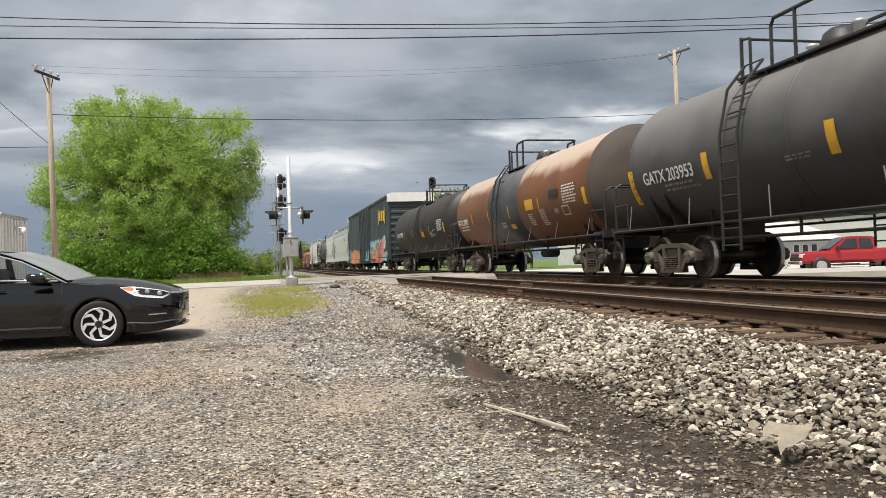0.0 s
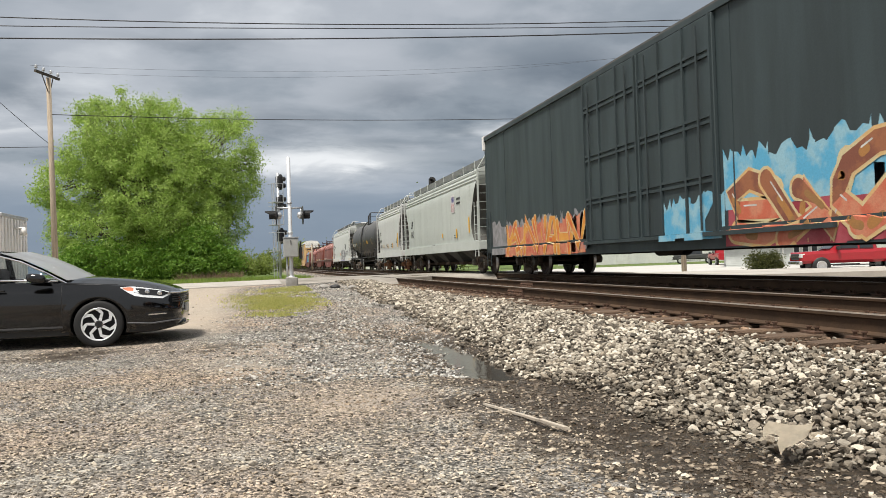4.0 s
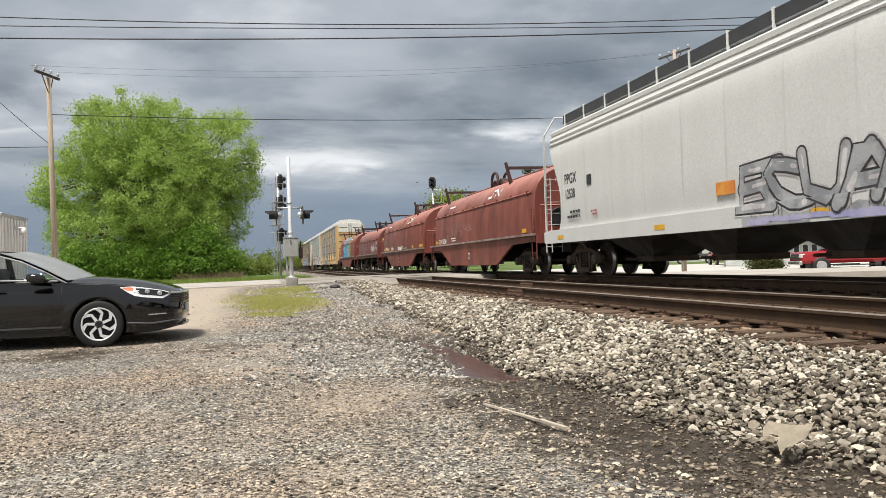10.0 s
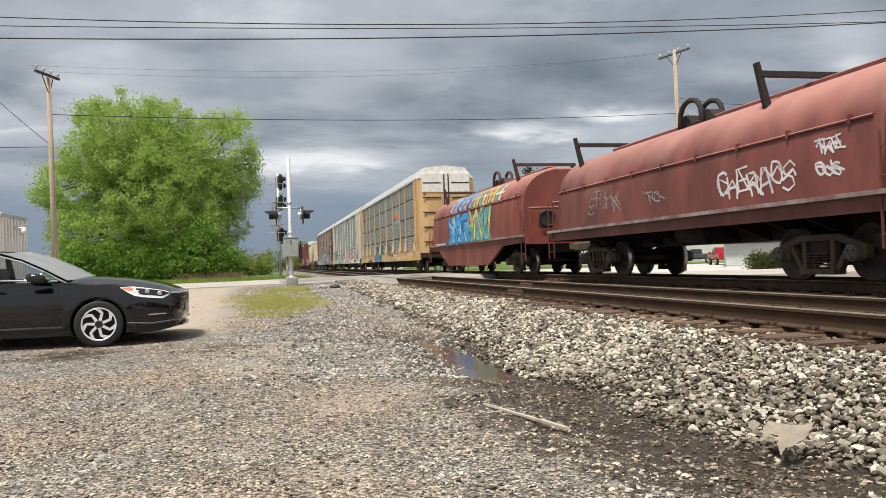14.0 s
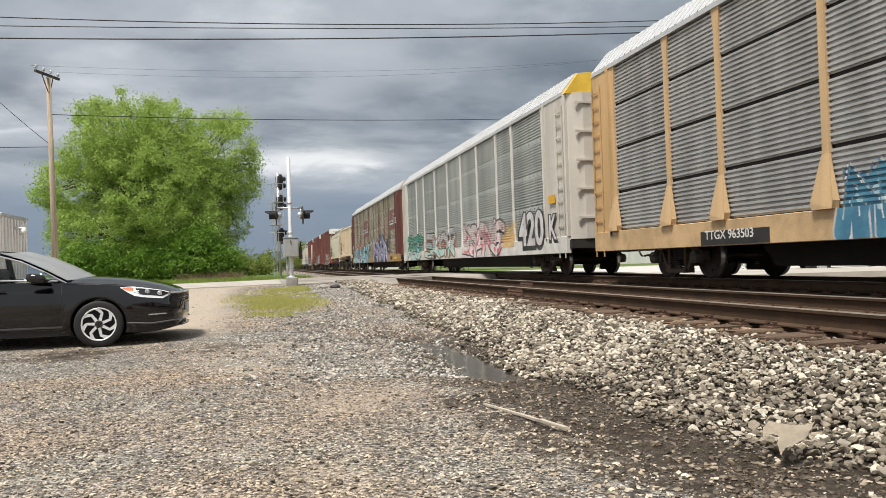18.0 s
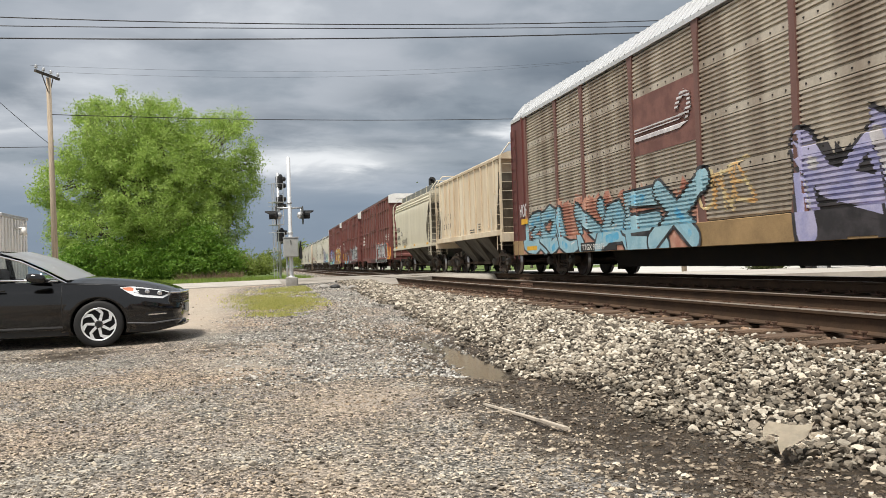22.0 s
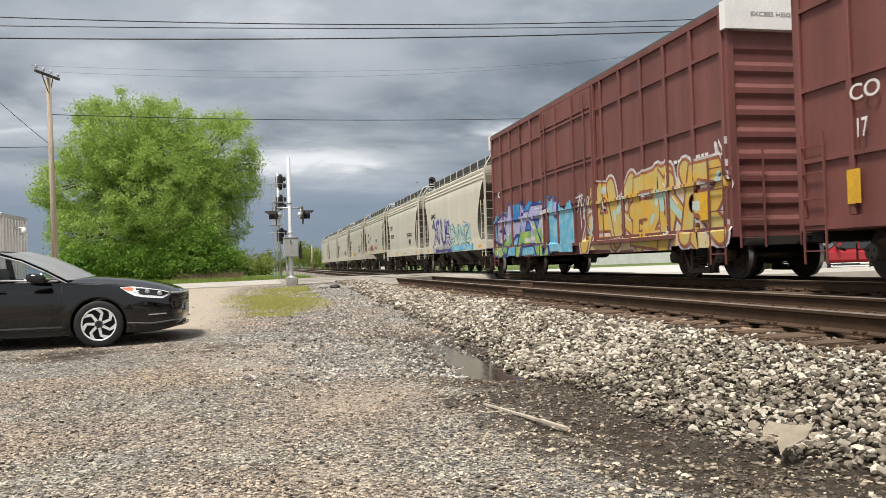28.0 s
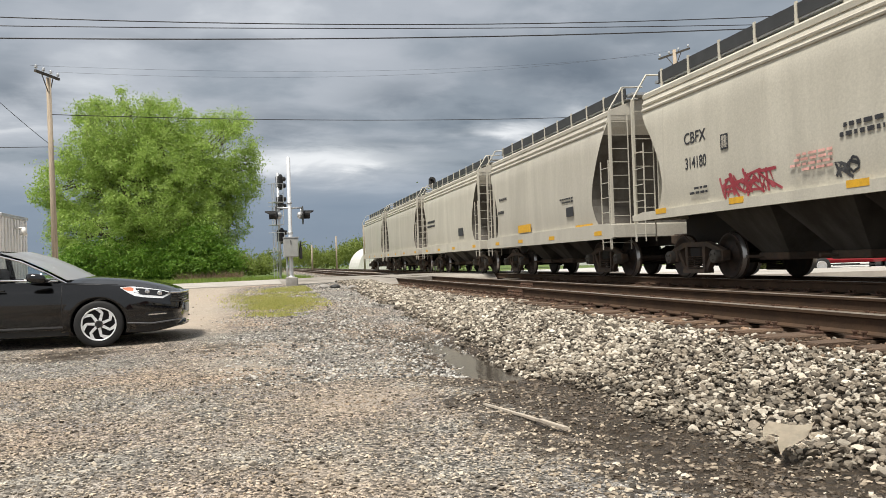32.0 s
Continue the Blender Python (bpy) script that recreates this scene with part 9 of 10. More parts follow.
def tree(name, base, lobes, label, mat_, clump_n, per, size, seed, trunk=0.35, spread=0.42, shell=0.55):
    """lobes: ellipsoids (dx, dy, dz, rx, ry, rz) that together bound the crown."""
    rng = random.Random(seed)
    nr = np.random.default_rng(seed)
    t = thing(name, base, label, "tree")
    top = max(l[2] for l in lobes)
    bm = bmesh.new()
    pts = branch_mesh(bm, (0, 0, -0.2), (rng.uniform(-0.4, 0.4), 0, top * 0.62), trunk, trunk * 0.45, rng, 0.04, 6)
    part("trunk", bm, M_BARK, t)
    for l in lobes:
        start = pts[rng.randint(1, 4)]
        bm = bmesh.new()
        limb = branch_mesh(bm, start, (l[0], l[1], l[2]), trunk * 0.42, 0.05, rng, 0.10, 5)
        for k in range(9):
            q = limb[rng.randint(2, 5)]
            d = Vector(nr.normal(size=3)).normalized()
            branch_mesh(bm, q, (l[0] + d.x * l[3] * 0.85, l[1] + d.y * l[4] * 0.85, l[2] + d.z * l[5] * 0.85), 0.055, 0.012, rng, 0.14, 4)
        part("limb", bm, M_BARK, t)
    vol = np.array([l[3] * l[4] * l[5] for l in lobes]) ** 0.72
    cl = []
    for l, k in zip(lobes, (clump_n * vol / vol.sum()).astype(int)):
        d = nr.normal(size=(k, 3))
        d /= np.linalg.norm(d, axis=1)[:, None]
        r = nr.uniform(shell, 1.0, (k, 1)) ** 0.6 * (1 + 0.10 * nr.normal(size=(k, 1)))
        cl.append(np.concatenate([np.array(l[:3]) + d * r * np.array(l[3:]), nr.uniform(0.6, 1.4, (k, 1))], 1))
    cl = np.concatenate(cl)
    cl = cl[cl[:, 2] > 0.15]
    v, f = leaves(cl, per, spread, size, seed + 5)
    tagged(part("crown", numpy_mesh("crown", v, f, mat_), None, t), kind="stuff")
    return t


GREEN = leaf_material("spring_leaf", (0.245, 0.365, 0.066), (0.48, 0.61, 0.175))
DEEP = leaf_material("shrub_leaf", (0.105, 0.225, 0.028), (0.27, 0.43, 0.065))
OLIVE = leaf_material("far_leaf", (0.14, 0.19, 0.035), (0.28, 0.34, 0.08))
tree("tree", (-8.7, 63.5, gz(-8.7, 63.5)), [
    (0.8, 0, 7.0, 4.8, 4.3, 4.6), (-1.3, 0, 10.7, 3.2, 3.0, 2.9), (2.0, 0.3, 12.0, 2.1, 2.0, 1.7), (5.6, 0, 10.2, 2.8, 2.6, 2.4), (6.9, 0, 7.5, 1.6, 1.8, 1.9), (6.4, 0.2, 4.4, 1.2, 1.4, 1.6), (1.0, 0, 9.4, 3.2, 3.0, 2.8), (0.0, 0.6, 6.0, 3.0, 2.6, 3.4),
    (-5.0, 0.4, 7.3, 2.3, 2.4, 2.2), (-3.7, 0, 12.4, 1.1, 1.0, 1.1), (-4.9, 0, 3.9, 1.7, 2.0, 2.2), (-3.0, -0.5, 3.4, 3.2, 3.0, 3.0), (3.2, -0.8, 3.9, 3.3, 2.9, 3.2), (-3.6, 0.3, 9.3, 2.2, 2.2, 2.2),
    (4.4, 0, 6.6, 3.0, 2.8, 2.6), (-6.9, 0, 6.6, 0.8, 0.9, 1.0), (7.9, 0, 8.9, 0.7, 0.7, 0.8), (-1.4, 0, 13.9, 0.35, 0.35, 0.75), (-3.0, 0, 13.2, 0.8, 0.8, 0.6), (0.6, 0, 13.3, 1.0, 0.9, 0.6), (6.6, 0, 12.0, 1.2, 1.1, 0.9)],
    "broad spring-green tree with small leaves, taller than the pole beside it", GREEN, 3000, 76, 0.084, 3, 0.42, 0.28, 0.6)
tree("shrub", (-5.2, 61.0, gz(-5.2, 61.0)), [(0, 0, 1.6, 2.6, 1.8, 1.9), (2.0, 0.3, 1.2, 1.6, 1.4, 1.3), (-2.4, 0.4, 1.3, 1.8, 1.5, 1.5), (0.6, 0, 2.9, 1.5, 1.3, 1.2)],
     "dense bright green shrub at the foot of the tree", DEEP, 420, 80, 0.10, 8, 0.12, 0.38, 0.3)
tree("shrub", (-11.0, 61.5, gz(-11.0, 61.5)), [(0, 0, 1.5, 2.6, 1.8, 1.8), (-2.2, 0.3, 1.2, 1.6, 1.4, 1.3), (2.6, 0.4, 1.3, 1.8, 1.5, 1.5)],
     "dense green shrub under the tree", DEEP, 340, 75, 0.10, 9, 0.12, 0.38, 0.3)
for k, (x, y, h) in enumerate([(-3.0, 84, 2.6), (-1.2, 110, 3.2), (-4.6, 92, 2.2), (1.2, 140, 4.0), (-0.5, 96, 1.6)]):
    tree("shrub", (x, y, gz(x, y)), [(0, 0, h * 0.5, h * 0.55, h * 0.5, h * 0.5), (h * 0.4, 0, h * 0.35, h * 0.4, h * 0.4, h * 0.35)], "low wayside shrub beside the line", OLIVE, 60, 40, 0.16, 30 + k, 0.08, 0.30, 0.3)
# the woods beyond the tracks
nrw = np.random.default_rng(77)
wc = []
for k in range(1300):
    x = nrw.uniform(6, 62)
    y = 178 + nrw.uniform(0, 16)
    h = 5.0 + 1.3 * math.sin(x * 0.35) + nrw.uniform(-0.8, 0.8)
    wc.append((x, y, nrw.uniform(0.2, 1) ** 0.7 * h, nrw.uniform(0.7, 1.5)))
v, f = leaves(np.array(wc), 34, 0.75, 0.26, 61)
tagged(new("woods", numpy_mesh("woods", v, f, OLIVE)), "far line of young green woods", "trees", kind="stuff")
tree("tree", (26.5, 112, -0.1), [(0, 0, 7.5, 4.2, 3.5, 3.8), (-2.6, 0, 6.0, 2.6, 2.4, 2.8), (4.6, 0, 7.6, 2.8, 2.6, 2.6), (0, 0, 3.5, 4.5, 3.5, 3.0)], "fresh yellow-green tree behind the line", leaf_material("fresh_leaf", (0.16, 0.22, 0.03), (0.32, 0.36, 0.07)), 420, 50, 0.19, 41, 0.3, 0.5)
tree("spruce_tree", (37.6, 110, -0.1), [(0, 0, 13.6, 0.5, 0.5, 1.6), (0, 0, 11.2, 1.2, 1.2, 1.6), (0, 0, 8.6, 1.9, 1.9, 1.8), (0, 0, 5.6, 2.6, 2.6, 2.0)], "dark pointed spruce behind the houses", leaf_material("needle", (0.025, 0.05, 0.015), (0.06, 0.095, 0.03)), 260, 40, 0.16, 42, 0.2, 0.35, 0.2)

# grass: verge and the yellow-green patch beside the crossing signal


def grass(name, xs, ys, hs, material, label, seed):
    rng = np.random.default_rng(seed)
    n = len(xs)
    z = ground_z(xs, ys)
    a = rng.uniform(0, math.tau, n)
    dx, dy = np.cos(a) * 0.012, np.sin(a) * 0.012
    lx, ly = rng.normal(size=n) * hs * 0.35, rng.normal(size=n) * hs * 0.35
    v = np.stack([np.stack([xs - dx, ys - dy, z - 0.01], 1), np.stack([xs + dx, ys + dy, z - 0.01], 1), np.stack([xs + lx, ys + ly, z + hs], 1)], 1).reshape(-1, 3)
    return tagged(new(name, numpy_mesh(name, v, np.arange(3 * n).reshape(n, 3), material)), label, "grass", kind="stuff")


rng = np.random.default_rng(4)
ys = 15.3 + 10.3 * rng.uniform(0, 1, 40000) ** 1.15
xs = 0.22 + 0.05 * (ys - 15.3) + rng.normal(0, 1, 40000) * np.interp(ys, (15.3, 18, 22, 25.6), (0.22, 0.46, 0.62, 0.42))
keep = (lump(xs, ys, 1.2, 31) + 0.6 * lump(xs, ys, 3.1, 32) > -0.15 + 0.45 * rng.normal(0, 1, 40000)) & (xs < 1.5 - 0.03 * (ys - 18))
xs, ys = xs[keep], ys[keep]
grass("grass_patch", xs, ys, rng.uniform(0.015, 0.055, len(xs)), leaf_material("yellow_grass", (0.34, 0.38, 0.09), (0.66, 0.60, 0.22)), "yellow-green grass patch on the gravel by the crossing", 51)
xs, ys = rng.uniform(-22, 2.4, 22000), 41.0 + 22 * rng.uniform(0, 1, 22000) ** 1.6
grass("grass_verge", xs, ys, rng.uniform(0.06, 0.28, len(xs)), leaf_material("verge_grass", (0.14, 0.24, 0.035), (0.30, 0.38, 0.08)), "green grass verge beyond the road", 52)
xs, ys = rng.uniform(-6, -1.5, 1800), rng.uniform(58.5, 60.5, 1800)
grass("dry_weeds", xs, ys, rng.uniform(0.3, 0.8, len(xs)), leaf_material("dry_weed", (0.22, 0.15, 0.10), (0.38, 0.27, 0.18)), "dry brown weeds under the shrubs", 53)

# ---- crossing signal ----
def lamp_unit(parent, x, z, s):
    bm = bmesh.new()
    lathe(bm, [(s * -0.02, 0.30), (s * 0.0, 0.305), (s * 0.012, 0.30)], "x", 28, (x, 0, z))
    shield = part("lamp_background", bm, M_BLACK, parent)
    bm = bmesh.new()
    lathe(bm, [(-s * 0.02, 0.12), (-s * 0.14, 0.11), (-s * 0.18, 0.06)], "x", 18, (x, 0, z))
    part("lamp_housing", bm, M_GALV, shield)
    bm = bmesh.new()
    rows = []
    for k in range(13):
        a = math.pi * (k / 12 * 1.5 - 0.25)
        ln = 0.34 if 3 < k < 9 else 0.22
        rows.append([bm.verts.new((x + s * d, 0.155 * math.cos(a), z + 0.155 * math.sin(a))) for d in (0.01, ln)])
    for a, b in zip(rows, rows[1:]):
        bm.faces.new((a[0], a[1], b[1], b[0]))
    bmesh.ops.solidify(bm, geom=bm.faces[:], thickness=0.008)
    part("visor", bm, M_BLACK, shield)
    bm = bmesh.new()
    lathe(bm, [(s * 0.015, 0.15), (s * 0.03, 0.13), (s * 0.045, 0.05)], "x", 20, (x, 0, z))
    part("lens", bm, paint("red_lens", (0.10, 0.006, 0.006), 0.1, bump=0), shield)


def crossing_signal():
    t = thing("crossing_signal", (0.87, 26.5, 0.42), "silver level-crossing signal with hooded lamps and a grey control box", "crossing signal")
    bm = bmesh.new()
    box(bm, -0.19, 0.19, -0.19, 0.19, -0.25, 0.34, 0.03)
    part("concrete_base", bm, M_CONCRETE, t)
    bm = bmesh.new()
    lathe(bm, [(0.0, 0.07), (0.2, 0.07), (0.25, 0.065), (4.22, 0.062), (4.25, 0.03)], "z", 18)
    for z in (0.28, 1.05):
        lathe(bm, [(z, 0.06), (z, 0.10), (z + 0.1, 0.10), (z + 0.1, 0.06)], "z", 14)
    part("mast", bm, M_ALUMINIUM, t)
    for z in (1.75, 2.72):
        bm = bmesh.new()
        lathe(bm, [(z, 0.06), (z, 0.085), (z + 0.05, 0.085), (z + 0.05, 0.06)], "z", 14)
        box(bm, -0.12, -0.06, -0.02, 0.02, z, z + 0.04)
        part("clamp", bm, M_GALV, t)
    bm = bmesh.new()
    rod(bm, (-0.42, 0, 2.58), (0.42, 0, 2.58), 0.03, 10)
    rod(bm, (-0.42, 0, 2.30), (-0.42, 0, 2.58), 0.025, 8)
    rod(bm, (0.36, 0, 2.30), (0.36, 0, 2.58), 0.025, 8)
    part("lamp_arm", bm, M_GALV, t)
    lamp_unit(t, -0.44, 2.34, -1)
    lamp_unit(t, 0.42, 2.34, 1)
    bm = bmesh.new()
    box(bm, -0.24, 0.24, -0.30, -0.06, 0.98, 1.60, 0.025)
    bx = part("control_box", bm, paint("grey_cabinet", (0.40, 0.41, 0.40), 0.5, metal=0.2, other=(0.28, 0.28, 0.27), amount=0.5, scale=3), t, "grey metal gate mechanism box")
    bm = bmesh.new()
    box(bm, -0.25, 0.25, -0.315, -0.05, 1.60, 1.63)
    part("box_lid", bm, M_GALV, bx)
    bm = bmesh.new()
    box(bm, -0.012, 0.012, -0.312, -0.298, 1.38, 1.52)
    part("box_latch", bm, M_BLACK, bx)
    bm = bmesh.new()
    box(bm, 0.26, 0.36, -0.22, 0.02, 0.92, 1.30, 0.02)
    pipe(bm, [(0.30, -0.1, 1.28), (0.32, -0.1, 1.48)], 0.03, 6)
    pipe(bm, [(0.30, -0.1, 1.35), (0.44, -0.1, 1.38)], 0.015, 5)
    part("gate_drive", bm, M_BLACK, t)
    bm = bmesh.new()
    pipe(bm, [(-0.13, -0.02, 0.1), (-0.13, -0.02, 1.0)], 0.028, 8)
    part("cable_conduit", bm, M_GALV, t)
    return t


crossing_signal()


def rail_signal(x, y, z0, heads, top, platforms, label):
    t = thing("rail_signal", (x, y, z0), label, "railway signal")
    bm = bmesh.new()
    rod(bm, (0, 0, 0), (0, 0, top), 0.075, 12)
    lathe(bm, [(0, 0.2), (0.05, 0.2), (0.06, 0.1)], "z", 14)
    part("mast", bm, M_GALV, t)
    for k, z in enumerate(heads):
        bm = bmesh.new()
        slab(bm, [(0.27 * math.cos(a), z + (0.16 if math.sin(a) > 0 else -0.16) + 0.27 * math.sin(a)) for a in [math.tau * j / 24 for j in range(24)]], "y", -0.17, -0.14)
        head = part("signal_head", bm, M_BLACK, t)
        for zz in (z + 0.18, z - 0.18):
            bm = bmesh.new()
            lathe(bm, [(-0.17, 0.12), (-0.42, 0.125), (-0.42, 0.115), (-0.17, 0.10)], "y", 16, (0, 0, zz))
            part("hood", bm, M_BLACK, head)
        bm = bmesh.new()
        box(bm, -0.16, 0.16, -0.14, 0.06, z - 0.32, z + 0.32, 0.03)
        part("lamp_case", bm, M_BLACK, head)
    bm = bmesh.new()
    ladder(bm, -0.30, 0.35, 0.1, top - 0.6, 0.34, "x", int(top / 0.33), 0.014)
    part("ladder", bm, M_GALV, t)
    for z in platforms:
        bm = bmesh.new()
        box(bm, -0.62, 0.05, 0.05, 0.60, z, z + 0.04)
        pipe(bm, [(-0.62, 0.05, z), (-0.62, 0.05, z + 1.0), (-0.62, 0.6, z + 1.0), (-0.62, 0.6, z)], 0.02, 6)
        pipe(bm, [(-0.62, 0.6, z + 1.0), (0.0, 0.6, z + 1.0)], 0.02, 6)
        pipe(bm, [(-0.62, 0.05, z + 0.5), (-0.62, 0.6, z + 0.5)], 0.016, 6)
        part("service_platform", bm, M_GALV, t)
    return t


sg0 = rail_signal(0.86, 44.0, 0.42, (5.25, 4.15, 2.35), 5.75, (4.1, 2.9, 1.5), "tall silver railway signal with three black heads and a ladder")
sg = rail_signal(12.15, 57.0, 0.0, (6.85, 4.75), 7.3, (5.4,), "railway signal with black oval heads behind the train")
sg.scale = (-1, 1, 1)
sg0.rotation_euler = (0, 0, radians(118))
sg.rotation_euler = (0, 0, radians(-25))

# ---- poles and wires ----


def pole(x, y, z0, top, r, arm_a, arm_b, label, n_ins=4):
    t = thing("utility_pole", (x, y, z0), label, "utility pole")
    bm = bmesh.new()
    rod(bm, (0.06, 0, -0.3), (-0.05, 0, top - z0), r, 12, r * 0.72)
    part("shaft", bm, M_WOOD_POLE, t)
    a, b = Vector(arm_a) - Vector((x, y, z0)), Vector(arm_b) - Vector((x, y, z0))
    bm = bmesh.new()
    rod(bm, a, b, 0.065, 4)
    rod(bm, a.lerp(b, 0.25), Vector((-0.03, 0, a.z - 0.8)), 0.022, 5)
    rod(bm, a.lerp(b, 0.75), Vector((-0.03, 0, a.z - 0.8)), 0.022, 5)
    part("crossarm", bm, paint("dark_crossarm", (0.07, 0.06, 0.05), 0.9, amount=0.6, scale=6), t)
    for k in range(n_ins):
        p = a.lerp(b, 0.04 + 0.92 * k / (n_ins - 1))
        bm = bmesh.new()
        rod(bm, p, p + Vector((0, 0, 0.12)), 0.014, 6)
        lathe(bm, [(0.10, 0.03), (0.13, 0.065), (0.17, 0.05), (0.20, 0.06), (0.25, 0.03)], "z", 12, p)
        part("insulator", bm, paint("glazed_insulator", (0.52, 0.54, 0.56), 0.2, bump=0), t)
    return t


pole(-8.24, 35.0, 0.35, 9.05, 0.125, (-8.58, 34.2, 9.15), (-8.05, 35.7, 9.15), "weathered wooden utility pole with a crossarm")
pole(22.95, 41.0, -0.2, 12.6, 0.15, (22.62, 42.3, 12.4), (23.2, 39.9, 12.4), "tall wooden utility pole beyond the tracks")


def wire(a, b, sag, r, n=24):
    a, b = Vector(a), Vector(b)
    bm = bmesh.new()
    pts = [a.lerp(b, k / n) - Vector((0, 0, sag * 4 * (k / n) * (1 - k / n))) for k in range(n + 1)]
    rings = [[bm.verts.new(p + Vector((0, math.cos(q) * r, math.sin(q) * r))) for q in (0, 1.257, 2.513, 3.770, 5.027)] for p in pts]
    for u, w in zip(rings, rings[1:]):
        for k in range(5):
            bm.faces.new((u[k], u[(k + 1) % 5], w[(k + 1) % 5], w[k])).smooth = True
    return tagged(new("overhead_wire", mesh_of("overhead_wire", bm, M_WIRE)), "thin black overhead wire against the clouds", "wire", "overhead wires")


def span(p0, p1, p2, r):
    """A wire in the plane y = 24 through three of its points, hung between the end poles."""
    c = np.polyfit(*zip(p0, p1, p2), 2)
    a, b = Vector((-36, 24, float(np.polyval(c, -36)))), Vector((50, 24, float(np.polyval(c, 50))))
    m = float(np.polyval(c, 7))
    return wire(a, b, (a.z + b.z) / 2 - m, r, 40)


pole(-36.0, 24.0, 0.3, 12.0, 0.15, (-36.0, 23.2, 11.4), (-36.0, 24.8, 11.4), "wooden utility pole at the end of the span")
pole(50.0, 24.0, -0.2, 14.8, 0.15, (50.0, 23.2, 14.2), (50.0, 24.8, 14.2), "wooden utility pole at the end of the span")
span((-6.87, 8.20), (5.54, 8.41), (21.65, 9.45), 0.016)
span((-6.87, 7.96), (5.54, 8.29), (21.63, 9.04), 0.014)
span((-6.89, 7.62), (5.52, 8.01), (21.62, 9.01), 0.020)
wire((-8.2, 35, 7.56), (22.88, 41, 9.01), 0.30, 0.016)
wire((-8.7, 34, 9.3), (22.4, 42, 12.6), 0.55, 0.004)
wire((-8.3, 35, 9.3), (23.0, 41, 12.6), 0.75, 0.004)
wire((-8.3, 35, 6.35), (-13.15, 27.00, 12.47), 0.35, 0.016)
wire((-8.3, 35, 6.25), (-19.0, 34.0, 6.3), 0.1, 0.014)
wire((23.0, 41, 9.9), (30, 36, 9.2), 0.5, 0.014)
wire((23.0, 41, 9.4), (36, 52, 8.0), 0.4, 0.012)

# ---- white container behind the car ----
def container():
    t = thing("shipping_container", (-10.27, 28.4, 0.37), "white ribbed metal storage container", "container")
    wm = paint("container_white", (0.80, 0.80, 0.79), 0.6, other=(0.55, 0.54, 0.52), amount=0.5, scale=0.9, stretch=STREAK)
    bm = bmesh.new()
    box(bm, -2.4, 2.4, -1.35, 1.35, 0.1, 2.62)
    part("shell", bm, wm, t)
    for k in range(9):
        bm = bmesh.new()
        y = -1.25 + 2.5 * k / 8
        box(bm, 2.4, 2.45, y - 0.06, y + 0.06, 0.15, 2.55, 0.01)
        part("wall_rib", bm, wm, t)
    for k in range(16):
        bm = bmesh.new()
        x = -2.3 + 4.6 * k / 15
        box(bm, x - 0.06, x + 0.06, -1.40, -1.35, 0.15, 2.55, 0.01)
        part("wall_rib", bm, wm, t)
    bm = bmesh.new()
    box(bm, -2.46, 2.46, -1.41, 1.41, 2.58, 2.68, 0.01)
    part("roof", bm, M_GALV, t)
    bm = bmesh.new()
    rod(bm, (2.46, -0.1, 2.25), (2.75, -0.1, 2.25), 0.04, 8)
    lathe(bm, [(2.02, 0.12), (2.28, 0.05)], "z", 12, (2.72, -0.1, 0))
    part("wall_lamp", bm, M_WHITE, t)
    return t


container()

# ---- far side of the tracks: house, vehicles, bush, parking barriers ----
LOT = -0.2


def house():
    t = thing("house", (43.9, 61.6, -0.35), "low pale grey sided house with a light hipped roof", "house")
    sid = paint("pale_siding", (0.50, 0.52, 0.50), 0.7, other=(0.38, 0.39, 0.37), amount=0.5, scale=1.5)
    bm = bmesh.new()
    box(bm, -4.6, 4.6, 0, 8.0, 0, 2.35)
    part("wall", bm, sid, t)
    for k in range(14):
        bm = bmesh.new()
        z = 0.15 + k * 0.16
        slab(bm, [(-0.0, z), (-0.03, z), (0.0, z + 0.15)], "x", -4.6, 4.6)
        part("siding_board", bm, sid, t)
    bm = bmesh.new()
    vs = [bm.verts.new(p) for p in ((-5.1, -0.5, 2.3), (5.1, -0.5, 2.3), (5.1, 8.5, 2.3), (-5.1, 8.5, 2.3), (-1.4, 4, 4.1), (1.4, 4, 4.1))]
    for q_ in ((0, 1, 5, 4), (1, 2, 5), (2, 3, 4, 5), (3, 0, 4), (3, 2, 1, 0)):
        bm.faces.new([vs[k] for k in q_])
    part("roof", bm, paint("pale_shingle", (0.50, 0.49, 0.47), 0.85, other=(0.38, 0.37, 0.35), amount=0.6, scale=6), t)
    bm = bmesh.new()
    box(bm, -5.12, 5.12, -0.55, -0.48, 2.18, 2.32)
    part("fascia", bm, M_BLACK, t)
    for x in (1.2, 1.9, 2.6):
        bm = bmesh.new()
        box(bm, x - 0.25, x + 0.25, -0.06, 0.02, 0.75, 1.95)
        win = part("window", bm, M_WHITE, t)
        bm = bmesh.new()
        box(bm, x - 0.2, x + 0.2, -0.075, -0.06, 0.8, 1.9)
        part("pane", bm, paint("dark_pane", (0.03, 0.035, 0.04), 0.08, bump=0), win)
    bm = bmesh.new()
    for x in (-0.2, 0.1):
        rod(bm, (x, -0.1, 0), (x, -0.1, 2.2), 0.06, 8)
    part("downpipe", bm, M_WHITE, t)
    t.rotation_euler = (0, 0, radians(-31))
    return t


house()


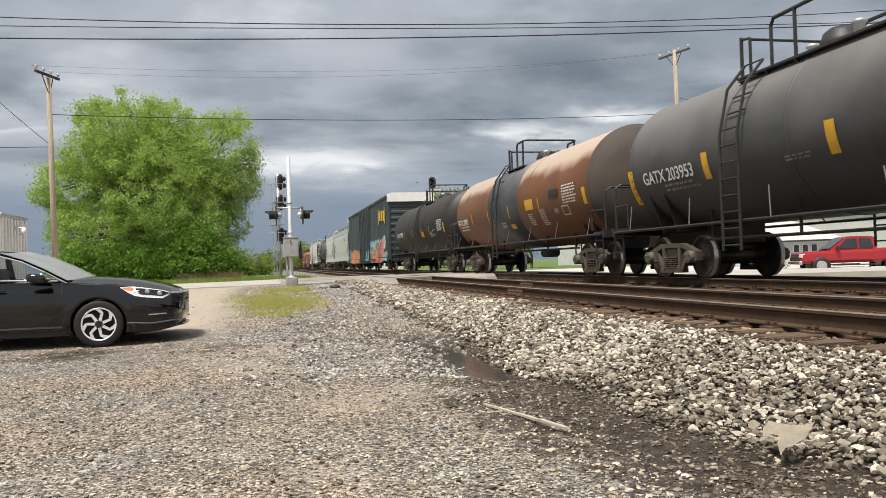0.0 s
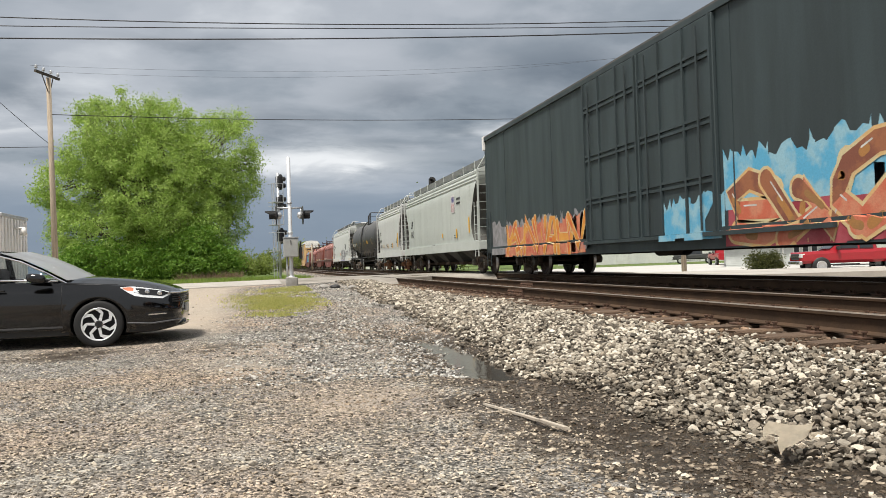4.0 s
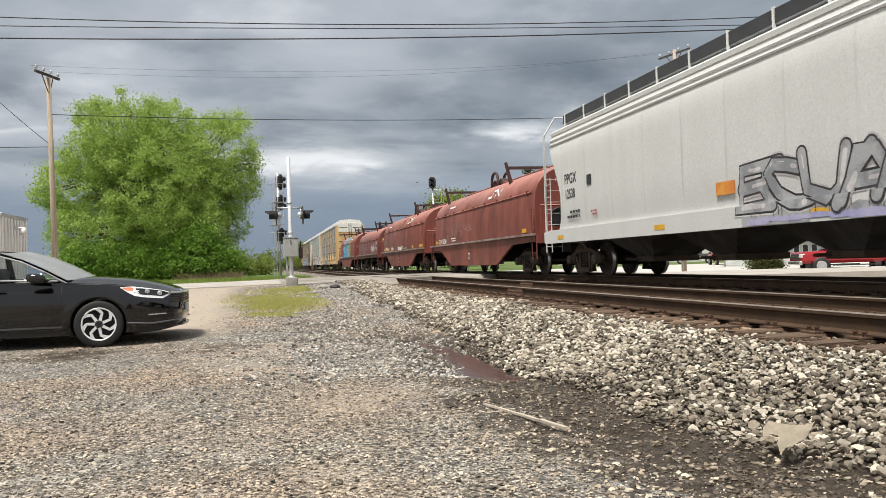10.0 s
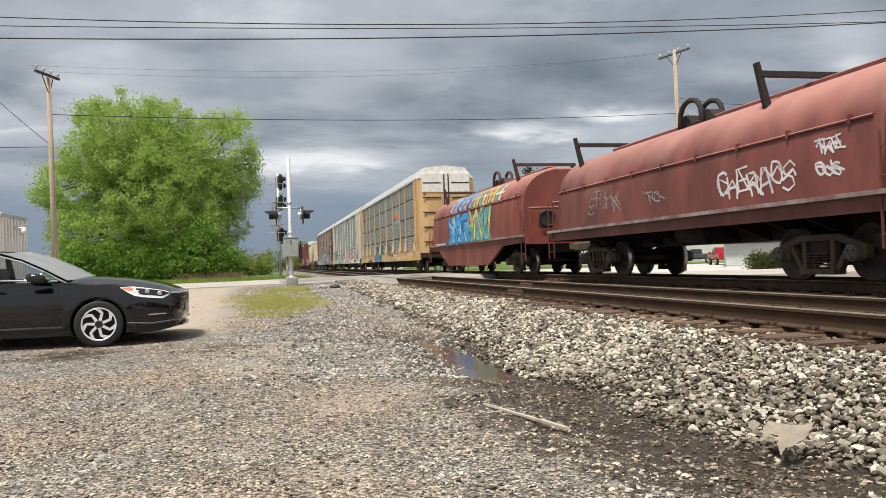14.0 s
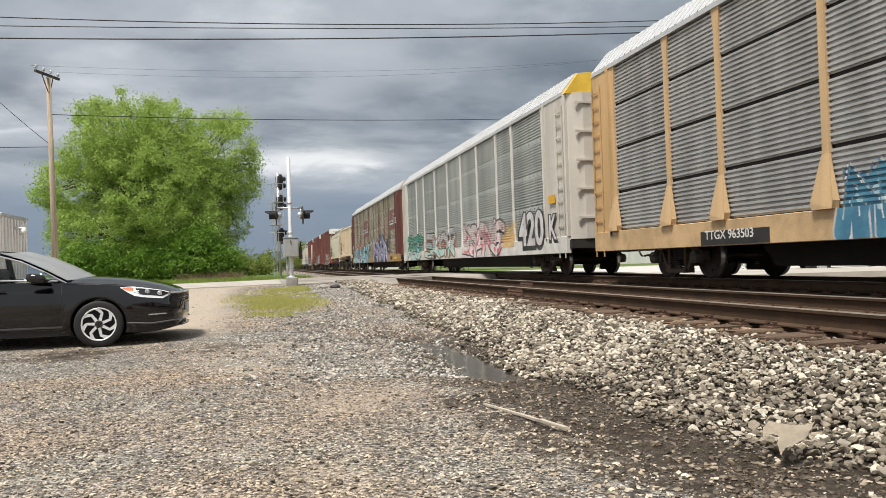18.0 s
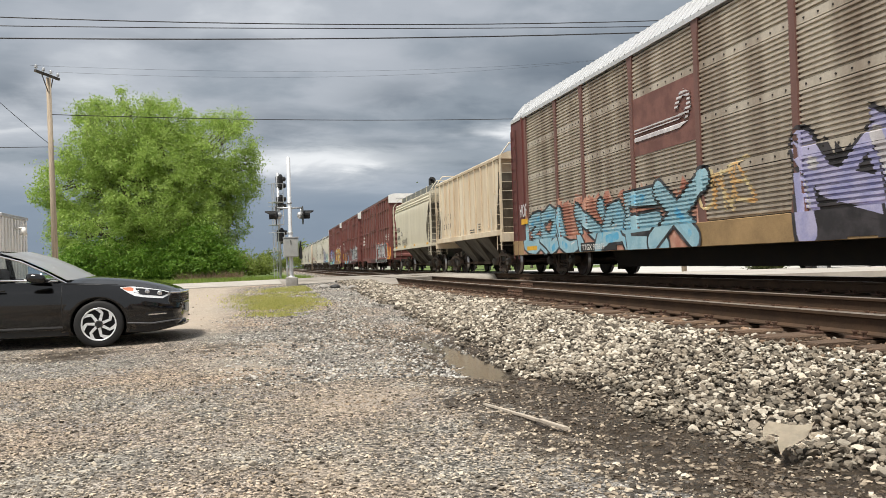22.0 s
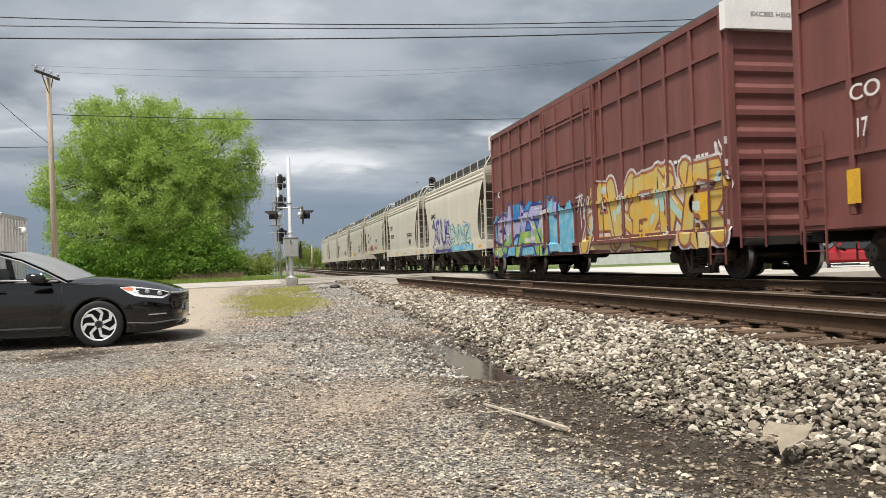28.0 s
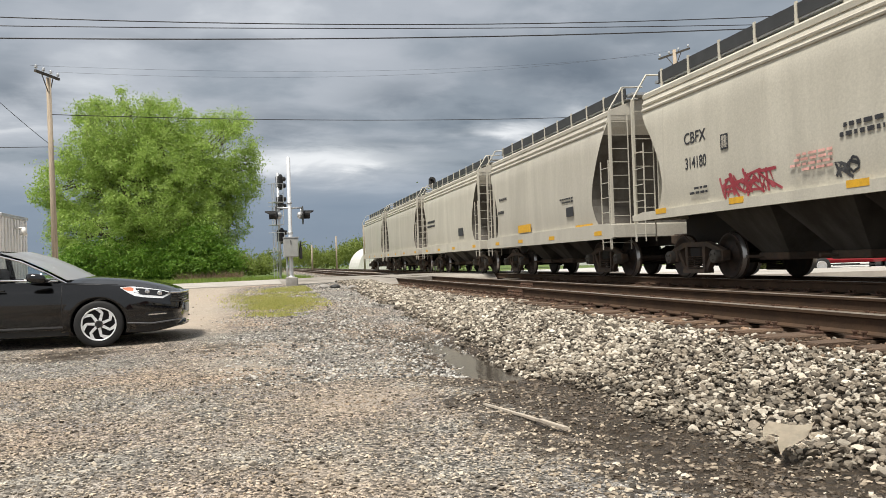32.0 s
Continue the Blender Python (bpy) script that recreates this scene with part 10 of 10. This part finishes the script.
def white_hall():
    t = thing("hall", (62.0, 118.0, -0.2), "long white metal building behind the house", "building")
    wm = paint("white_cladding", (0.66, 0.66, 0.64), 0.6, other=(0.52, 0.52, 0.50), amount=0.5, scale=0.7)
    bm = bmesh.new()
    box(bm, -12, 70, 0, 14, 0, 7.4)
    part("wall", bm, wm, t)
    for k in range(40):
        bm = bmesh.new()
        x = -11.8 + 81.6 * k / 39
        box(bm, x - 0.05, x + 0.05, -0.05, 0, 0, 7.4)
        part("cladding_rib", bm, wm, t)
    bm = bmesh.new()
    slab(bm, [(-0.4, 7.4), (14.4, 7.4), (7, 8.6)], "x", -12.3, 70.3)
    part("roof", bm, paint("grey_metal_roof", (0.45, 0.46, 0.47), 0.5, metal=0.3), t)
    return t


white_hall()


def pickup(loc, rz, color, name_label, long_bed=True, scale=1.0):
    t = thing("pickup_truck", loc, name_label, "pickup truck")
    t.rotation_euler = (0, 0, radians(rz))
    pm = paint("pickup_" + name_label[:4], color, 0.22, other=tuple(c * 0.7 for c in color), amount=0.3, bump=0, spec=0.6)
    dark = paint("dark_pane", (0.03, 0.035, 0.04), 0.08, bump=0)
    st = [(2.75, 0.58, 1.04, 0.90), (2.68, 0.54, 1.15, 0.97), (2.2, 0.54, 1.17, 0.99), (1.35, 0.54, 1.20, 0.99), (1.2, 0.54, 1.20, 0.99), (-0.9, 0.54, 1.22, 0.99), (-1.0, 0.54, 1.26, 0.99), (-2.9, 0.56, 1.27, 0.97), (-2.98, 0.55, 1.25, 0.95)]
    bm = bmesh.new()
    rings = [[bm.verts.new((x, y * w, z)) for y, z in ((-0.9, zb), (-1, zb + 0.15), (-1, zt - 0.15), (-0.94, zt), (0.94, zt), (1, zt - 0.15), (1, zb + 0.15), (0.9, zb))] for x, zb, zt, w in st]
    for a, b in zip(rings, rings[1:]):
        for k in range(8):
            bm.faces.new((a[k], a[(k + 1) % 8], b[(k + 1) % 8], b[k]))
    bm.faces.new(rings[0])
    bm.faces.new(rings[-1][::-1])
    part("body", bm, pm, t)
    bm = bmesh.new()
    rings = [[bm.verts.new((x, y * w, z)) for y, z in ((-1, 1.2), (-0.86, zt), (0.86, zt), (1, 1.2))] for x, zt, w in ((1.25, 1.24, 0.93), (0.45, 1.86, 0.88), (0.2, 1.91, 0.88), (-0.75, 1.90, 0.88), (-1.0, 1.84, 0.88), (-1.1, 1.26, 0.93))]
    for a, b in zip(rings, rings[1:]):
        for k in range(3):
            bm.faces.new((a[k], a[k + 1], b[k + 1], b[k]))
    part("cab", bm, pm, t)
    bm = bmesh.new()
    vs = [bm.verts.new(p) for p in ((1.22, -0.80, 1.28), (1.22, 0.80, 1.28), (0.47, 0.70, 1.83), (0.47, -0.70, 1.83))]
    bm.faces.new(vs)
    bmesh.ops.translate(bm, verts=bm.verts, vec=(0.03, 0, 0.02))
    part("windscreen", bm, dark, t)
    for s in (-1, 1):
        for pts in (((0.92, 1.28), (0.42, 1.78), (-0.10, 1.80), (-0.10, 1.28)), ((-0.2, 1.28), (-0.2, 1.80), (-0.78, 1.78), (-0.88, 1.28))):
            bm = bmesh.new()
            f = [bm.verts.new((x, s * (0.935 - 0.12 * (z - 1.2) / 0.66), z)) for x, z in pts]
            bm.faces.new(f)
            part("side_window", bm, dark, t)
        bm = bmesh.new()
        box(bm, 0.85, 1.0, min(s * 0.98, s * 1.2), max(s * 0.98, s * 1.2), 1.22, 1.42, 0.02)
        part("wing_mirror", bm, M_BLACK, t)
        bm = bmesh.new()
        box(bm, 2.55, 2.77, min(s * 0.66, s * 0.97), max(s * 0.66, s * 0.97), 0.86, 1.06, 0.02)
        part("headlight", bm, paint("pickup_lens", (0.75, 0.75, 0.74), 0.15, bump=0), t)
        for x in (1.75, -1.85):
            bm = bmesh.new()
            lathe(bm, [(-0.12, 0.26), (-0.13, 0.41), (0.13, 0.41), (0.12, 0.26)], "y", 26, caps=False)
            w = part("wheel", bm, paint("tyre_rubber", (0.016, 0.016, 0.017), 0.85), t, loc=(x, s * 0.92, 0.41))
            bm = bmesh.new()
            lathe(bm, [(-0.1, 0.26), (s * 0.125, 0.265), (s * 0.135, 0.235), (s * 0.09, 0.19), (s * 0.125, 0.06)], "y", 20)
            part("rim", bm, paint("pickup_rim", (0.60, 0.60, 0.60), 0.3, metal=0.7, bump=0), w)
            bm = bmesh.new()
            lathe(bm, [(-0.02, 0.46), (0.012, 0.46), (0.014, 0.40)], "y", 26, (x, s * 0.99, 0.40), caps=False)
            part("wheel_arch", bm, M_BLACK, t)
        bm = bmesh.new()
        box(bm, -0.9, 1.2, min(s * 0.98, s * 1.10), max(s * 0.98, s * 1.10), 0.40, 0.46)
        part("running_board", bm, M_BLACK, t)
    bm = bmesh.new()
    box(bm, 2.66, 2.85, -0.96, 0.96, 0.48, 0.68, 0.04)
    part("front_bumper", bm, paint("pickup_chrome", (0.7, 0.7, 0.7), 0.2, metal=0.9, bump=0), t)
    bm = bmesh.new()
    box(bm, 2.70, 2.78, -0.66, 0.66, 0.74, 1.06, 0.02)
    part("grille", bm, M_BLACK, t)
    bm = bmesh.new()
    box(bm, 2.74, 2.80, -0.68, 0.68, 0.88, 0.93)
    part("grille_bar", bm, MATS["pickup_chrome"], t)
    return t


pickup((30.35, 36.9, LOT + 0.03), 161, (0.34, 0.018, 0.026), "red crew-cab pickup parked facing the road")
pickup((56.5, 98.0, -0.2), 150, (0.045, 0.047, 0.045), "dark grey pickup parked by the hall")
pickup((48.6, 78.5, -0.2), 70, (0.40, 0.02, 0.02), "red truck parked beside the grey house")
tree("bush", (28.1, 41.0, LOT), [(0, 0, 0.55, 1.0, 0.8, 0.62), (-0.45, 0, 0.7, 0.6, 0.6, 0.55), (0.55, 0, 0.65, 0.65, 0.6, 0.6)], "rounded green bush before the house", leaf_material("bush_leaf", (0.04, 0.05, 0.012), (0.12, 0.13, 0.03)), 120, 60, 0.06, 55, 0.05, 0.16, 0.3)
for k in range(4):
    t = thing("parking_barrier", (29.2 + 2.6 * k, 35.6, LOT), "low white wooden parking barrier", "barrier", "barriers before the pickup")
    bm = bmesh.new()
    box(bm, -1.2, 1.2, -0.05, 0.05, 0.22, 0.34, 0.01)
    part("beam", bm, M_WHITE, t)
    for x in (-1.0, 1.0):
        bm = bmesh.new()
        box(bm, x - 0.06, x + 0.06, -0.06, 0.06, 0.0, 0.24)
        part("post", bm, M_WHITE, t)
# concrete lot
bm = bmesh.new()
box(bm, 18, 90, 30, 90, -0.4, -0.19)
tagged(new("pavement", mesh_of("pavement", bm, paint("pale_lot", (0.50, 0.485, 0.455), 0.9, other=(0.40, 0.385, 0.36), amount=0.6, scale=0.4))), "pale sunlit concrete lot beyond the tracks", "pavement", kind="structure")
# white dome and posts by the woods
t = thing("storage_dome", (21.5, 150.0, 0.0), "white rounded storage building by the woods", "building")
bm = bmesh.new()
slab(bm, [(4.2 * math.cos(a), 4.6 * math.sin(a)) for a in [math.pi * k / 20 for k in range(21)]], "y", 0, 18)
part("shell", bm, M_WHITE, t)
for x, y, h in ((10.6, 120, 5.2), (15.4, 125, 7.0), (7.0, 120, 4.0)):
    t = thing("post", (x, y, 0.2), "thin weathered wooden line post", "post", "line posts")
    bm = bmesh.new()
    rod(bm, (0, 0, -0.2), (0, 0, h), 0.14, 8, 0.1)
    part("shaft", bm, M_WOOD_POLE, t)

# ---- litter on the ground ----
t = thing("stick", (1.72, 5.33, gz(1.72, 5.33) + 0.015), "pale broken lath lying on the mud", "stick")
t.rotation_euler = (0, 0, math.atan2(4.79 - 5.88, 1.85 - 1.59))
t.scale = (1, 0.74, 0.85)
lath = paint("pale_lath", (0.50, 0.44, 0.36), 0.85, other=(0.30, 0.25, 0.2), amount=0.7, scale=6, stretch=(0.4, 4, 4), bump=0.3)
bm = bmesh.new()
slab(bm, [(-0.56, -0.010), (-0.43, -0.017), (-0.31, -0.012), (-0.2, -0.020), (-0.02, -0.016), (0.2, -0.024), (0.22, 0.010), (0.13, 0.014), (0.05, 0.022), (-0.12, 0.011), (-0.3, 0.013), (-0.41, 0.006), (-0.56, 0.004)], "z", 0.0, 0.018)
part("lath_piece", bm, lath, t)
bm = bmesh.new()
slab(bm, [(0.21, -0.022), (0.36, -0.034), (0.44, -0.030), (0.53, -0.040), (0.55, -0.016), (0.575, -0.006), (0.52, 0.004), (0.48, 0.014), (0.35, 0.010), (0.24, 0.020)], "z", 0.004, 0.024)
part("lath_piece", bm, lath, t)
CARD = [(-0.12, 0.02), (-0.075, 0.085), (-0.02, 0.115), (0.008, 0.082), (0.05, 0.035), (0.13, -0.01), (0.172, -0.005), (0.12, -0.045), (0.062, -0.085), (-0.03, -0.102), (-0.072, -0.10), (-0.122, -0.135), (-0.102, -0.09), (-0.085, -0.05), (-0.046, -0.012), (-0.06, 0.018), (-0.085, 0.024)]
bm = bmesh.new()
low = [bm.verts.new((2.612 + x, 3.69 + y * 0.95, 0.152 + 0.26 * x + 0.38 * y )) for x, y in CARD]
bm.faces.new(low)
bmesh.ops.solidify(bm, geom=bm.faces[:], thickness=0.006)
tagged(new("cardboard_scrap", mesh_of("cardboard_scrap", bm, paint("pale_cardboard", (0.52, 0.455, 0.36), 0.85, other=(0.42, 0.36, 0.27), amount=0.5, scale=8, bump=0.1))), "torn flat piece of pale cardboard on the ballast", "cardboard")
for k, (x, y, s_) in enumerate(((1.75, 24.3, 0.17), (2.05, 24.0, 0.15), (2.5, 23.2, 0.15))):
    bm = bmesh.new()
    bmesh.ops.create_icosphere(bm, subdivisions=2, radius=s_)
    for v in bm.verts:
        v.co *= 1 + 0.25 * noise.noise(v.co * 4 + Vector((k * 3, 0, 0)))
        v.co.z *= 0.45
    tagged(new("concrete_chunk", mesh_of("concrete_chunk", bm, M_CONCRETE if k != 1 else M_BLACK)), "broken lump of pale concrete beside the crossing" if k != 1 else "dark broken lump beside the crossing", "rubble").location = (x, y, gz(x, y) + 0.04)



# ---- movement ----
def motions():
    for car, s0 in CARS:
        walk(car, [(0, pose(TRAIN_TRACK, s0, RAIL)), (32, pose(TRAIN_TRACK, s0 - SPEED * 32, RAIL))])
    turn = math.degrees(SPEED / WHEEL_R)
    for e, sets in WHEELSETS.items():
        first = sets[0]
        walk(first, [(k / FPS, pose(0, e * 0.889, WHEEL_R, rx=turn * k / FPS)) for k in range(32 * FPS + 1)])
        keys = first.animation_data
        for w in sets[1:]:
            w.rotation_mode = "QUATERNION"
            w.animation_data_create()
            w.animation_data.action = keys.action
            w.animation_data.action_slot = keys.action_slot


motions()
